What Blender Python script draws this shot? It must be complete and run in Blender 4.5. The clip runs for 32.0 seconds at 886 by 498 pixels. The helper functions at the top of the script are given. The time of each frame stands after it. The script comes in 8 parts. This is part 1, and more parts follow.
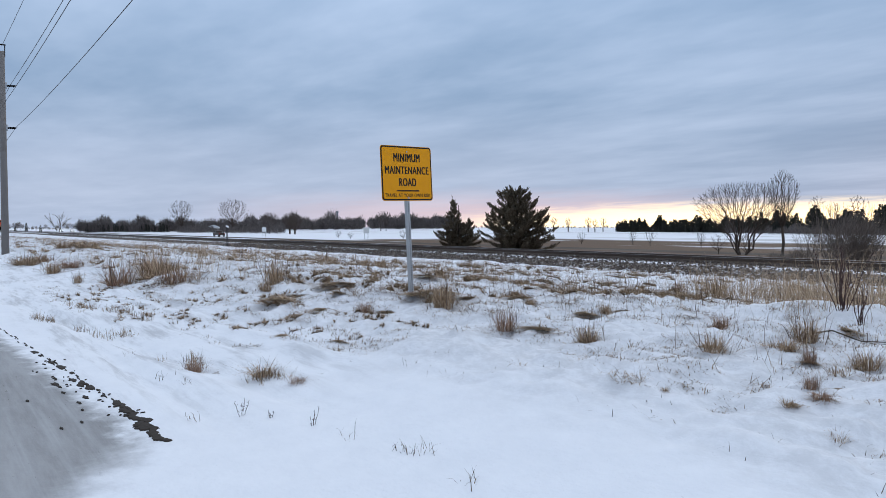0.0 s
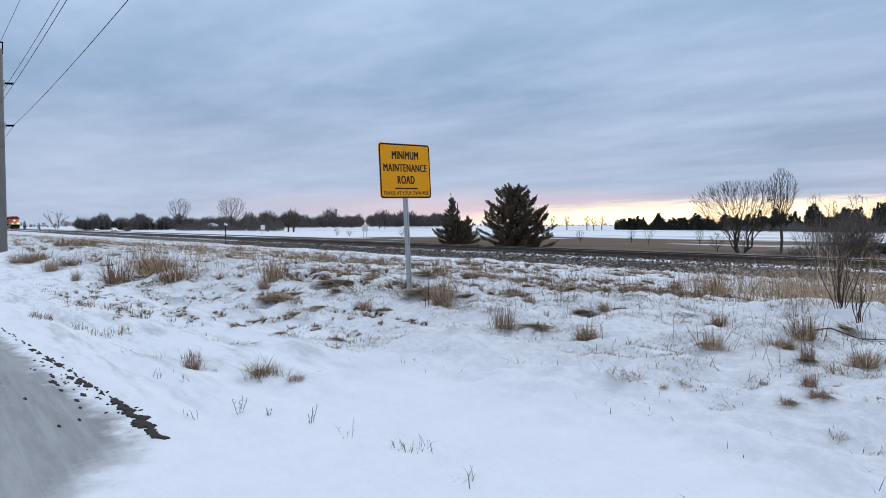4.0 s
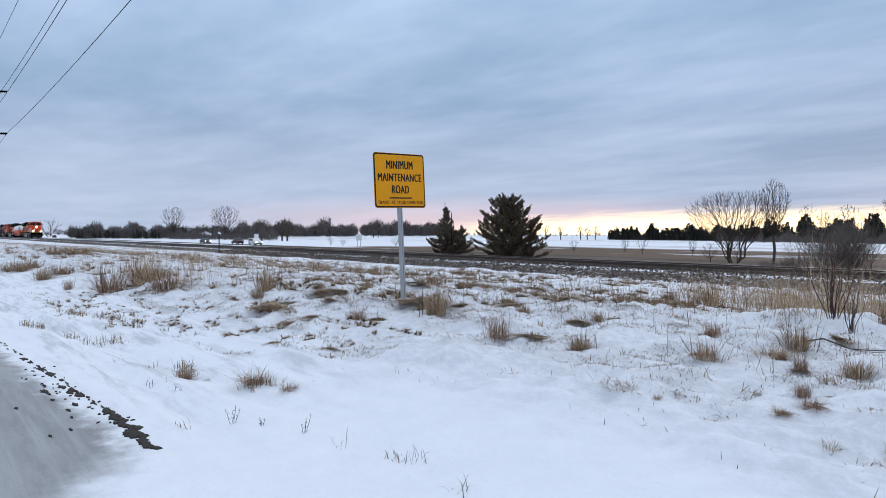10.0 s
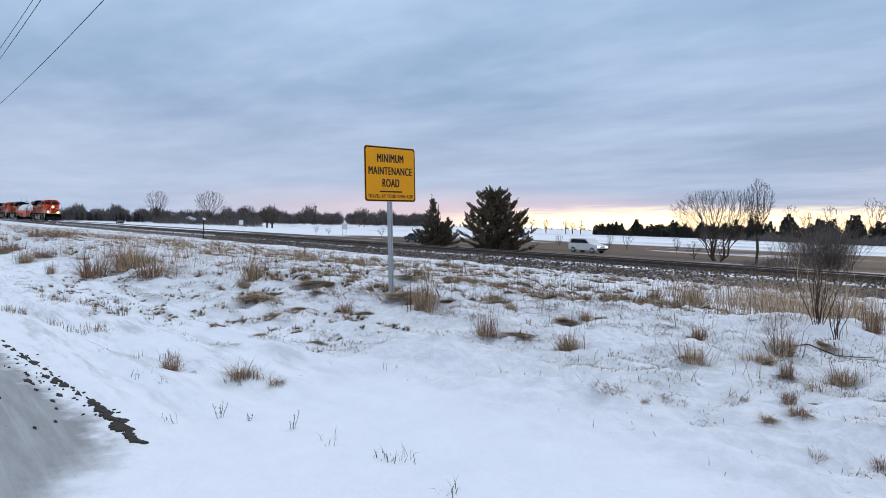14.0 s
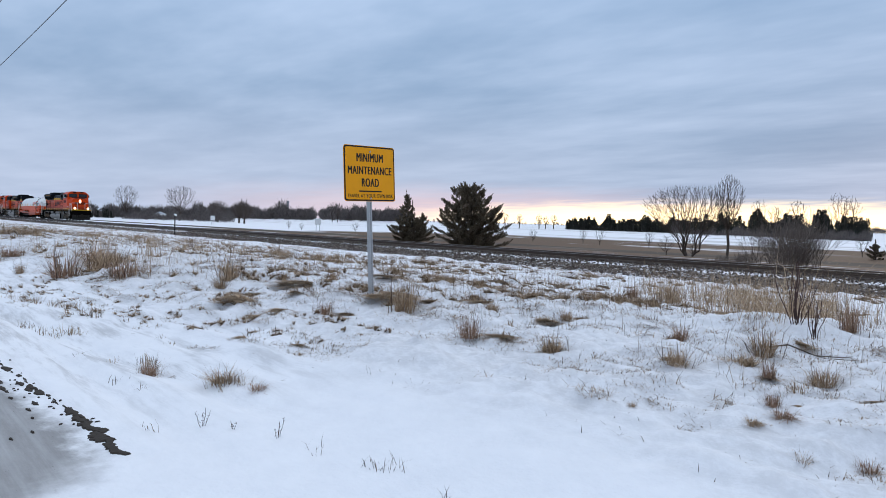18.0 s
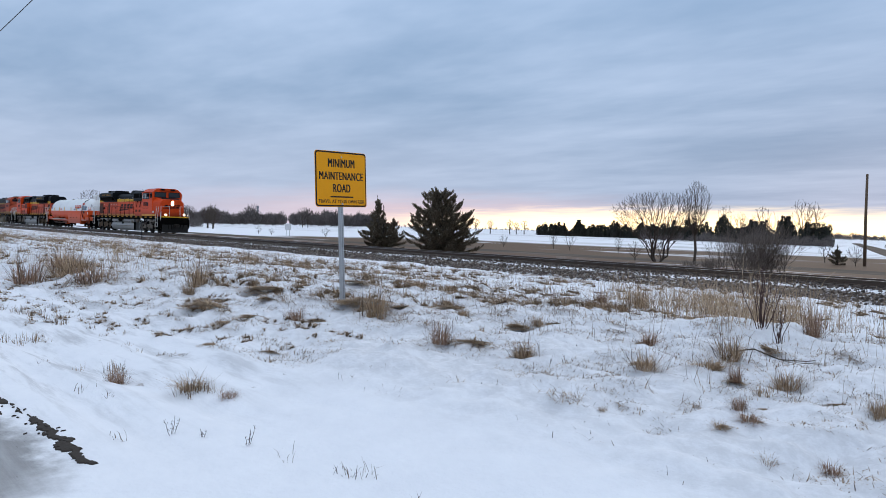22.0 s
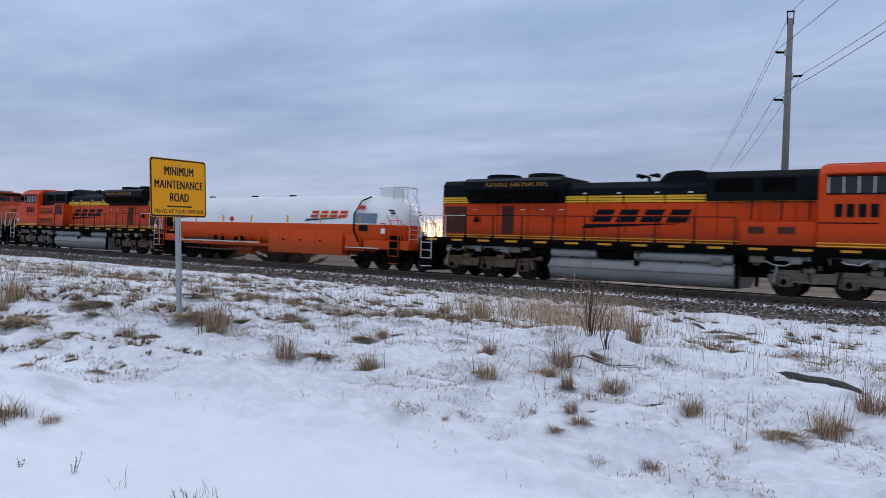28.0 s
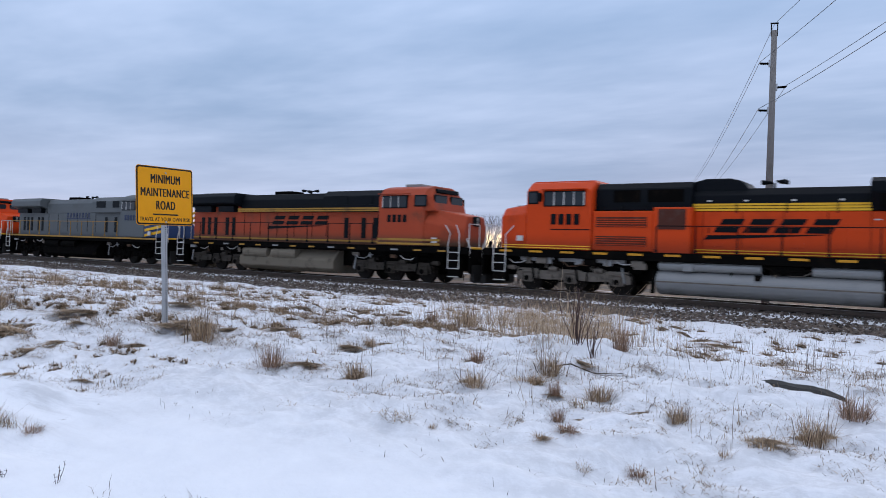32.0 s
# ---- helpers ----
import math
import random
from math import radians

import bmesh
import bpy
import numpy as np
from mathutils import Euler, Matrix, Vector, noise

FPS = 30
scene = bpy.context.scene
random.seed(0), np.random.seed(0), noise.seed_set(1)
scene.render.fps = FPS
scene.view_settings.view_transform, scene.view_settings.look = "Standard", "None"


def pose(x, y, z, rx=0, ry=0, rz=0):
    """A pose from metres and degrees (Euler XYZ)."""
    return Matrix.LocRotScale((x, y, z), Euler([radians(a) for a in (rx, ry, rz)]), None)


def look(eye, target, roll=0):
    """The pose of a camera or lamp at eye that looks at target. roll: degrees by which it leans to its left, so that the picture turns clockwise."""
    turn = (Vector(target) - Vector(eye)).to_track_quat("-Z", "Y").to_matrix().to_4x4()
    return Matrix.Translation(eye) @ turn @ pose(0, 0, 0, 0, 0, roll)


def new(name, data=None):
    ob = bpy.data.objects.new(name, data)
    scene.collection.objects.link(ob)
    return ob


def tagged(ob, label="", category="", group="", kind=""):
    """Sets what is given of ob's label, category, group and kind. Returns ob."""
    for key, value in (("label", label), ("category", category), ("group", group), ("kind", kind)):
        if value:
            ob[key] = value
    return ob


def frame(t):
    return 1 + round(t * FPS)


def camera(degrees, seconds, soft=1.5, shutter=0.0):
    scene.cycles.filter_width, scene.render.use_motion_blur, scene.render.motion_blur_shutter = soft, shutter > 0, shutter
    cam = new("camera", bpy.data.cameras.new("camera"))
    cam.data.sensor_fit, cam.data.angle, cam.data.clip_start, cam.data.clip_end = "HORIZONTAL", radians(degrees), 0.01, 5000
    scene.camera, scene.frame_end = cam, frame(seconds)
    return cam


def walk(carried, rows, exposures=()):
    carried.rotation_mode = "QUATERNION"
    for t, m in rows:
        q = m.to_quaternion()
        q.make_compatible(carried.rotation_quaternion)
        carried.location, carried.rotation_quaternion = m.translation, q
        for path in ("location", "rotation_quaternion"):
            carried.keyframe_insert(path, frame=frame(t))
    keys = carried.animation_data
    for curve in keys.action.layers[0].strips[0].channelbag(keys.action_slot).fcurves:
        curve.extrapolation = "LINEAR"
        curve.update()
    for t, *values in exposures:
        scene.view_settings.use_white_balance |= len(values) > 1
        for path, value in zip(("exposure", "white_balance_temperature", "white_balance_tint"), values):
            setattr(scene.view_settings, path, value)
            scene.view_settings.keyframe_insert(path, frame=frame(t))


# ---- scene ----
LENS = 61.83
ROWS = [  # seconds, x, y, z, yaw, pitch, roll
    (0, 0.000, 0.000, 1.450, 54.80, -1.71, -0.07),
    (0.5, -0.002, 0.002, 1.446, 54.76, -1.64, -0.22),
    (1, 0.000, -0.002, 1.448, 54.68, -1.92, -0.15),
    (1.5, -0.003, 0.002, 1.448, 54.67, -2.00, -0.10),
    (2, -0.005, 0.005, 1.447, 54.68, -2.01, -0.06),
    (2.5, -0.001, 0.001, 1.449, 54.67, -2.01, 0.01),
    (3, 0.001, 0.001, 1.444, 54.67, -1.87, 0.04),
    (3.5, -0.001, 0.007, 1.446, 54.72, -1.87, -0.05),
    (5.5, -0.003, 0.004, 1.447, 54.61, -1.88, 0.01),
    (6, -0.002, 0.003, 1.450, 54.56, -1.89, 0.08),
    (6.5, -0.002, 0.007, 1.447, 54.60, -1.82, -0.01),
    (7, -0.003, 0.007, 1.449, 54.48, -1.73, -0.00),
    (7.5, -0.001, 0.006, 1.448, 54.44, -1.41, 0.12),
    (8, 0.000, 0.003, 1.448, 54.41, -1.55, 0.11),
    (8.5, 0.000, 0.004, 1.445, 54.45, -1.60, 0.18),
    (9, -0.003, 0.005, 1.446, 54.47, -1.59, 0.12),
    (9.5, -0.003, 0.002, 1.452, 54.33, -1.42, 0.14),
    (10, -0.003, 0.002, 1.449, 54.23, -1.14, 0.12),
    (10.5, -0.002, 0.001, 1.452, 54.20, -0.96, 0.35),
    (11, -0.000, 0.002, 1.450, 54.17, -1.30, 0.20),
    (11.5, -0.001, 0.005, 1.449, 53.94, -0.98, 0.33),
    (12, -0.008, 0.002, 1.452, 53.59, -1.39, 0.25),
    (12.5, -0.006, 0.001, 1.458, 53.51, -1.24, 0.30),
    (13, -0.013, -0.005, 1.456, 53.23, -1.71, 0.35),
    (13.5, -0.028, -0.017, 1.480, 53.28, -1.62, 1.42),
    (15.5, -0.118, -0.085, 1.563, 52.87, -2.63, 1.32),
    (16, -0.132, -0.089, 1.571, 53.21, -2.51, 1.24),
    (16.5, -0.138, -0.086, 1.571, 51.97, -2.70, 1.40),
    (17, -0.134, -0.080, 1.578, 51.47, -1.87, 1.74),
    (17.5, -0.136, -0.081, 1.580, 51.26, -1.98, 1.68),
    (18, -0.144, -0.081, 1.577, 51.02, -2.17, 1.46),
    (18.5, -0.141, -0.087, 1.580, 50.78, -2.21, 1.61),
    (19, -0.139, -0.085, 1.580, 50.32, -2.08, 1.54),
    (19.5, -0.138, -0.085, 1.580, 50.17, -1.60, 1.41),
    (20, -0.139, -0.084, 1.584, 50.05, -1.79, 1.44),
    (20.5, -0.137, -0.091, 1.582, 49.51, -1.75, 1.67),
    (21, -0.137, -0.096, 1.582, 49.69, -1.59, 1.61),
    (21.5, -0.141, -0.093, 1.584, 49.34, -1.62, 1.59),
    (22, -0.134, -0.100, 1.584, 48.79, -1.70, 1.56),
    (22.5, -0.136, -0.096, 1.579, 48.38, -1.64, 1.63),
    (23, -0.133, -0.098, 1.584, 47.17, -1.38, 1.25),
    (23.5, -0.126, -0.097, 1.583, 46.27, -1.50, 1.17),
    (24, -0.127, -0.093, 1.584, 45.40, -1.86, 0.96),
    (24.5, -0.129, -0.105, 1.584, 44.49, -1.40, 1.08),
    (25, -0.134, -0.101, 1.583, 43.37, -1.26, 1.32),
    (25.5, -0.132, -0.108, 1.584, 42.10, -1.37, 1.51),
    (27.5, -0.108, -0.149, 1.593, 38.27, -0.21, 1.80),
    (28, -0.104, -0.150, 1.601, 36.84, -0.46, 1.97),
    (28.5, -0.103, -0.152, 1.595, 36.34, -0.14, 2.08),
    (29, -0.100, -0.157, 1.598, 36.68, 0.39, 1.74),
    (29.5, -0.108, -0.154, 1.593, 36.42, 0.09, 2.13),
    (30, -0.102, -0.155, 1.601, 36.48, 0.11, 2.13),
    (30.5, -0.096, -0.155, 1.599, 36.46, 0.10, 2.22),
    (31, -0.103, -0.158, 1.600, 36.34, 0.13, 2.35),
    (31.5, -0.098, -0.158, 1.598, 36.17, 0.01, 2.16),
    (32, -0.097, -0.157, 1.597, 35.90, 0.26, 2.05),
]
cam = camera(LENS, 32.0, soft=0.75, shutter=0.3)
walk(cam, [(t, pose(x, y, z, 90 + p, 0, yaw) @ pose(0, 0, 0, 0, 0, r)) for t, x, y, z, yaw, p, r in ROWS],
     ((0, -0.12, 6300, 8), (3.5, -0.10, 6300, 8), (6, -0.04, 6300, 8), (16, -0.04, 6300, 8), (20, -0.05, 6300, 8), (22, -0.07, 6300, 8), (24, -0.11, 6300, 9), (25, -0.14, 6300, 10), (25.5, -0.18, 6300, 11), (27.5, -0.40, 6300, 12), (28, -0.13, 6300, 13), (29, 0.02, 6300, 13), (32, 0.05, 6300, 13)))

# World axes: x runs along the railway in the train's direction, y from the eye towards the track, z up.
TRACK_Y = 29.0      # centre of the track
RAIL_TOP = 0.12     # height of the rail head

# ---------------------------------------------------------------- light
world = bpy.data.worlds.new("overcast_dusk")
scene.world = world
world.use_nodes = True


def build_sky(w):
    nt = w.node_tree
    nt.nodes.clear()
    N, L = nt.nodes.new, nt.links.new
    out, bg = N("ShaderNodeOutputWorld"), N("ShaderNodeBackground")
    tc, sep = N("ShaderNodeTexCoord"), N("ShaderNodeSeparateXYZ")
    L(tc.outputs["Generated"], sep.inputs[0])

    def math_(op, a, b=None, clamp=False):
        m = N("ShaderNodeMath")
        m.operation, m.use_clamp = op, clamp
        for i, v in enumerate((a, b)):
            if v is None:
                continue
            if isinstance(v, (int, float)):
                m.inputs[i].default_value = v
            else:
                L(v, m.inputs[i])
        return m.outputs[0]

    def mix(fac, a, b):
        m = N("ShaderNodeMix")
        m.data_type = "RGBA"
        for s, v in ((0, fac), (6, a), (7, b)):
            if isinstance(v, (int, float)):
                m.inputs[s].default_value = v
            elif isinstance(v, tuple):
                m.inputs[s].default_value = (*v, 1)
            else:
                L(v, m.inputs[s])
        return m.outputs[2]

    def smooth(v, lo, hi):
        m = N("ShaderNodeMapRange")
        m.interpolation_type = "SMOOTHSTEP"
        L(v, m.inputs[0])
        m.inputs[1].default_value, m.inputs[2].default_value = lo, hi
        return m.outputs[0]

    z = sep.outputs[2]
    zc = math_("MAXIMUM", z, 0.0)
    # cloud deck: the direction laid out on a plane overhead
    low = math_("ADD", zc, 0.07)
    px, py = math_("DIVIDE", sep.outputs[0], low), math_("DIVIDE", sep.outputs[1], low)
    comb = N("ShaderNodeCombineXYZ")
    L(px, comb.inputs[0]); L(py, comb.inputs[1])
    mp = N("ShaderNodeMapping")
    L(comb.outputs[0], mp.inputs[0])
    mp.inputs["Rotation"].default_value = (0, 0, radians(CLOUD_TURN))
    mp.inputs["Scale"].default_value = (0.27, 0.50, 1.0)
    n1, n2 = N("ShaderNodeTexNoise"), N("ShaderNodeTexNoise")
    for n, sc, det in ((n1, 1.6, 5.0), (n2, 5.0, 4.0)):
        L(mp.outputs[0], n.inputs["Vector"])
        n.inputs["Scale"].default_value, n.inputs["Detail"].default_value = sc, det
        n.inputs["Roughness"].default_value = 0.55
    cl = math_("ADD", math_("MULTIPLY", n1.outputs["Fac"], 0.75), math_("MULTIPLY", n2.outputs["Fac"], 0.25))
    cloud = smooth(cl, 0.27, 0.76)
    deck = mix(cloud, SKY_DARK, SKY_LIGHT)
    # overcast brightens towards the zenith
    rise = smooth(zc, 0.0, 1.0)
    gain = N("ShaderNodeVectorMath")
    gain.operation = "SCALE"
    L(deck, gain.inputs[0])
    L(math_("ADD", math_("MULTIPLY", rise, ZENITH_GAIN), 1.0), gain.inputs["Scale"])
    # thin, paler cloud overhead
    over = mix(math_("MULTIPLY", smooth(zc, 0.36, 0.75), 0.9), gain.outputs[0], ZENITH_PALE)
    # pale band under the deck, and the glow of the low sun behind it
    a = radians(GLOW_AZ)
    hor = N("ShaderNodeVectorMath")
    hor.operation = "NORMALIZE"
    flat = N("ShaderNodeCombineXYZ")
    L(sep.outputs[0], flat.inputs[0]); L(sep.outputs[1], flat.inputs[1])
    L(flat.outputs[0], hor.inputs[0])
    dot = N("ShaderNodeVectorMath")
    dot.operation = "DOT_PRODUCT"
    L(hor.outputs[0], dot.inputs[0])
    dot.inputs[1].default_value = (math.cos(a), math.sin(a), 0)
    az = dot.outputs["Value"]
    wob = math_("ADD", z, math_("MULTIPLY", math_("SUBTRACT", n2.outputs["Fac"], 0.5), 0.018))
    band = math_("SUBTRACT", 1.0, smooth(wob, 0.02, 0.19))
    near_sun = smooth(az, 0.80, 1.0)
    sky1 = mix(math_("MULTIPLY", band, math_("SUBTRACT", 0.5, math_("MULTIPLY", near_sun, 0.35))), over, HORIZON_PALE)
    pink = math_("MULTIPLY", math_("SUBTRACT", 1.0, smooth(wob, 0.014, 0.058)), math_("MULTIPLY", smooth(az, 0.48, 0.82), math_("SUBTRACT", 1.0, smooth(az, 0.90, 0.99))))
    sky2 = mix(math_("MULTIPLY", pink, 0.55), sky1, GLOW_PINK)
    lifted = math_("SUBTRACT", wob, math_("MULTIPLY", smooth(az, 0.78, 1.0), 0.016))
    gold = math_("MULTIPLY", math_("SUBTRACT", 1.0, smooth(lifted, 0.000, 0.024)), smooth(az, 0.74, 0.92))
    sky3 = mix(gold, sky2, GLOW_GOLD)
    # a physical sky at dusk adds its tint to the whole
    nish = N("ShaderNodeTexSky")
    nish.sky_type, nish.sun_disc = "NISHITA", False
    nish.sun_elevation, nish.sun_rotation = radians(2.0), radians(90 - GLOW_AZ)
    tint = mix(0.003, sky3, nish.outputs[0])
    L(tint, bg.inputs["Color"])
    bg.inputs["Strength"].default_value = SKY_STRENGTH
    L(bg.outputs[0], out.inputs["Surface"])


CLOUD_TURN, ZENITH_GAIN, SKY_STRENGTH = -48.0, 1.1, 1.06
GLOW_AZ = 106.0      # degrees from +x to +y
SKY_DARK, SKY_LIGHT = (0.245, 0.35, 0.515), (0.46, 0.56, 0.74)
ZENITH_PALE = (0.88, 0.94, 1.06)
HORIZON_PALE, GLOW_PINK, GLOW_GOLD = (0.63, 0.67, 0.82), (1.0, 0.66, 0.64), (2.1, 1.62, 0.98)
build_sky(world)

sun = new("sun", bpy.data.lights.new("sun", "SUN"))
sun.data.energy, sun.data.angle, sun.data.color = 0.55, radians(30), (1.0, 0.87, 0.74)
sun.matrix_world = look((0, 0, 50), (-50 * math.cos(radians(GLOW_AZ)), -50 * math.sin(radians(GLOW_AZ)), 36))

# ---------------------------------------------------------------- materials
MATS = {}


class Nodes:
    """A small hand for node trees: one principled material."""

    def __init__(self, name):
        self.mat = bpy.data.materials.new(name)
        self.mat.use_nodes = True
        self.nt = self.mat.node_tree
        self.bsdf = self.nt.nodes["Principled BSDF"]
        self.spec = 0.25
        self.co = self.nt.nodes.new("ShaderNodeTexCoord")

    def n(self, kind):
        return self.nt.nodes.new(kind)

    def put(self, sock, v):
        if isinstance(v, (int, float)):
            sock.default_value = v
        elif isinstance(v, tuple):
            sock.default_value = (*v, 1) if len(v) == 3 and sock.type == "RGBA" else v
        else:
            self.nt.links.new(v, sock)

    def noise(self, scale, detail=4.0, rough=0.55, vec=None, dist=0.0):
        t = self.n("ShaderNodeTexNoise")
        self.put(t.inputs["Vector"], vec or self.co.outputs["Object"])
        t.inputs["Scale"].default_value, t.inputs["Detail"].default_value = scale, detail
        t.inputs["Roughness"].default_value, t.inputs["Distortion"].default_value = rough, dist
        return t.outputs["Fac"]

    def stretch(self, sx, sy, sz):
        m = self.n("ShaderNodeMapping")
        self.put(m.inputs[0], self.co.outputs["Object"])
        m.inputs["Scale"].default_value = (sx, sy, sz)
        return m.outputs[0]

    def ramp(self, v, lo, hi):
        m = self.n("ShaderNodeMapRange")
        m.interpolation_type = "SMOOTHSTEP"
        self.put(m.inputs[0], v)
        self.put(m.inputs[1], lo)
        self.put(m.inputs[2], hi)
        return m.outputs[0]

    def mix(self, fac, a, b):
        m = self.n("ShaderNodeMix")
        m.data_type = "RGBA"
        for s, v in ((0, fac), (6, a), (7, b)):
            self.put(m.inputs[s], v)
        return m.outputs[2]

    def math(self, op, a, b=0.0, clamp=False):
        m = self.n("ShaderNodeMath")
        m.operation, m.use_clamp = op, clamp
        self.put(m.inputs[0], a)
        self.put(m.inputs[1], b)
        return m.outputs[0]

    def xyz(self):
        s = self.n("ShaderNodeSeparateXYZ")
        self.put(s.inputs[0], self.co.outputs["Object"])
        return s.outputs

    def bump(self, height, strength=0.3, distance=0.02):
        b = self.n("ShaderNodeBump")
        b.inputs["Strength"].default_value, b.inputs["Distance"].default_value = strength, distance
        self.put(b.inputs["Height"], height)
        self.put(self.bsdf.inputs["Normal"], b.outputs[0])

    def done(self, color, rough=0.6, metal=0.0):
        self.put(self.bsdf.inputs["Base Color"], color)
        self.bsdf.inputs["Specular IOR Level"].default_value = self.spec
        self.put(self.bsdf.inputs["Roughness"], rough)
        self.put(self.bsdf.inputs["Metallic"], metal)
        return self.mat


def worn(name, color, rough=0.5, metal=0.0, dirt=(0.09, 0.075, 0.06), amount=0.35, scale=2.0, grain=0.12, bump=0.1, low=None, spec=0.25):
    """Paint, metal or wood with stains at two scales. low: height up to which splashed dirt lies on it."""
    if name in MATS:
        return MATS[name]
    m = Nodes(name)
    m.spec = spec
    big, fine = m.noise(scale, 5, 0.6), m.noise(scale * 14, 4, 0.6)
    light = tuple(min(1, c * (1 + grain)) for c in color)
    dark = tuple(c * (1 - grain) for c in color)
    base = m.mix(fine, dark, light)
    stain = m.math("MULTIPLY", m.ramp(big, 0.5, 0.78), amount)
    if low:
        splash = m.ramp(m.math("ADD", m.xyz()[2], m.math("MULTIPLY", fine, -0.3)), low, low - 0.8)
        stain = m.math("MAXIMUM", stain, m.math("MULTIPLY", splash, amount * 1.6))
    base = m.mix(stain, base, dirt)
    if bump:
        m.bump(fine, bump, 0.004)
    MATS[name] = m.done(base, m.math("ADD", m.math("MULTIPLY", fine, 0.2), rough - 0.1), metal)
    return MATS[name]


def glowing(name, color, strength):
    if name not in MATS:
        m = Nodes(name)
        m.put(m.bsdf.inputs["Emission Color"], color)
        m.bsdf.inputs["Emission Strength"].default_value = strength
        MATS[name] = m.done(color, 0.3)
    return MATS[name]


def ground_material():
    """Snow with dry grass showing through, gravel on the railway bed, stubble and pasture on the far side."""
    m = Nodes("winter_ground")
    m.spec = 0.03
    x, y, z = m.xyz()
    big, mid = m.noise(0.06, 4), m.noise(0.35, 5, 0.6, m.stretch(0.6, 1.4, 1))
    fine, grit = m.noise(3.0, 5, 0.65), m.noise(16.0, 3, 0.7)
    snow = m.mix(fine, (0.75, 0.765, 0.80), (0.87, 0.88, 0.905))
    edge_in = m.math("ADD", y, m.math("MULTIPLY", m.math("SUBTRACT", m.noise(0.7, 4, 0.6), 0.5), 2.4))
    # old crusted snow, greyed further in its colour for the bank's shaded slope
    crust_shade = m.math("MULTIPLY", m.ramp(edge_in, 3.1, 4.5), m.math("SUBTRACT", 1.0, m.ramp(y, 26.0, 27.0)))
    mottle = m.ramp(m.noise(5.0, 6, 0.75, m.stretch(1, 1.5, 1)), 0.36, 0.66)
    snow = m.mix(m.math("MULTIPLY", crust_shade, m.math("SUBTRACT", 0.85, m.math("MULTIPLY", m.ramp(y, 6.0, 13.0), 0.65))), snow, m.mix(mottle, (0.60, 0.605, 0.625), (0.77, 0.78, 0.81)))
    tangle = m.noise(16.0, 5, 0.8, m.stretch(0.5, 1.5, 1), 1.5)
    straw = m.mix(m.ramp(tangle, 0.35, 0.66), (0.045, 0.028, 0.018), (0.30, 0.195, 0.118))
    straw = m.mix(m.math("MULTIPLY", m.ramp(fine, 0.4, 0.7), 0.6), straw, (0.11, 0.073, 0.045))
    # dry grass where the snow has gone, its edge broken up by clods and stems
    att = m.n("ShaderNodeAttribute")
    att.attribute_name = "grass_cover"
    dash = m.math("MULTIPLY", m.math("SUBTRACT", m.noise(1.0, 5, 0.7, m.stretch(3.2, 2.4, 1)), 0.5), 2.6)
    crumb = m.math("MULTIPLY", m.math("SUBTRACT", m.noise(22.0, 4, 0.8, m.stretch(0.7, 1.3, 1)), 0.5), 2.2)
    patch = m.math("ADD", m.math("MULTIPLY", att.outputs["Fac"], 0.75), m.math("ADD", dash, crumb))
    show = m.ramp(patch, 0.72, 0.86)
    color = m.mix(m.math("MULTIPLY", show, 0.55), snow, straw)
    # the driven road: packed, dirty snow with streaks along it
    lane = m.noise(1.6, 6, 0.72, m.stretch(0.3, 2.6, 1))
    mud = m.mix(m.ramp(lane, 0.3, 0.72), (0.23, 0.226, 0.222), (0.36, 0.36, 0.363))
    ruts = m.noise(1.0, 4, 0.6, m.stretch(0.12, 5.5, 1))
    mud = m.mix(m.math("MULTIPLY", m.ramp(ruts, 0.50, 0.66), 0.3), mud, (0.52, 0.53, 0.55))
    mud = m.mix(m.math("MULTIPLY", m.ramp(m.noise(7.0, 4, 0.7, m.stretch(0.6, 1.6, 1)), 0.64, 0.70), 0.6), mud, (0.085, 0.072, 0.062))
    ragged = m.math("MULTIPLY", m.math("SUBTRACT", fine, 0.5), 0.6)
    side = m.math("SUBTRACT", 1.0, m.ramp(m.math("ADD", m.math("SUBTRACT", y, m.math("MULTIPLY", x, 0.068)), ragged), 1.42, 1.70))
    end = m.math("SUBTRACT", 1.0, m.ramp(m.math("ADD", m.math("ADD", x, m.math("MULTIPLY", y, 1.5)), m.math("MULTIPLY", ragged, 1.6)), -3.9, -2.9))
    color = m.mix(m.math("MULTIPLY", m.math("MULTIPLY", side, end), 0.92), color, mud)
    # the ditch beside it: dirty streaks left by wheels and wind
    ditch = m.math("MULTIPLY", m.math("MULTIPLY", m.ramp(y, 1.0, 1.5), m.math("SUBTRACT", 1.0, m.ramp(edge_in, 3.4, 4.6))), m.math("SUBTRACT", 1.0, m.ramp(x, -8.5, -4.5)))
    skew = m.noise(1.0, 5, 0.7, m.stretch(0.5, 4.0, 1))
    color = m.mix(m.math("MULTIPLY", m.math("MULTIPLY", ditch, m.ramp(skew, 0.46, 0.68)), 0.55), color, (0.36, 0.36, 0.37))
    # far side
    streak = m.noise(0.05, 4, 0.6, m.stretch(0.25, 1.6, 1))
    pasture = m.mix(fine, (0.098, 0.065, 0.046), (0.20, 0.145, 0.105))
    brown = m.math("MULTIPLY", m.ramp(y, 31.8, 33.0), m.math("SUBTRACT", 1.0, m.ramp(m.math("ADD", y, m.math("MULTIPLY", streak, 40)), 128, 146)))
    diag = m.math("ADD", x, m.math("ADD", m.math("MULTIPLY", streak, 30.0), m.math("MULTIPLY", y, -0.3)))
    lines = m.ramp(m.noise(0.16, 5, 0.7, m.stretch(0.2, 1.5, 1)), 0.60, 0.66)
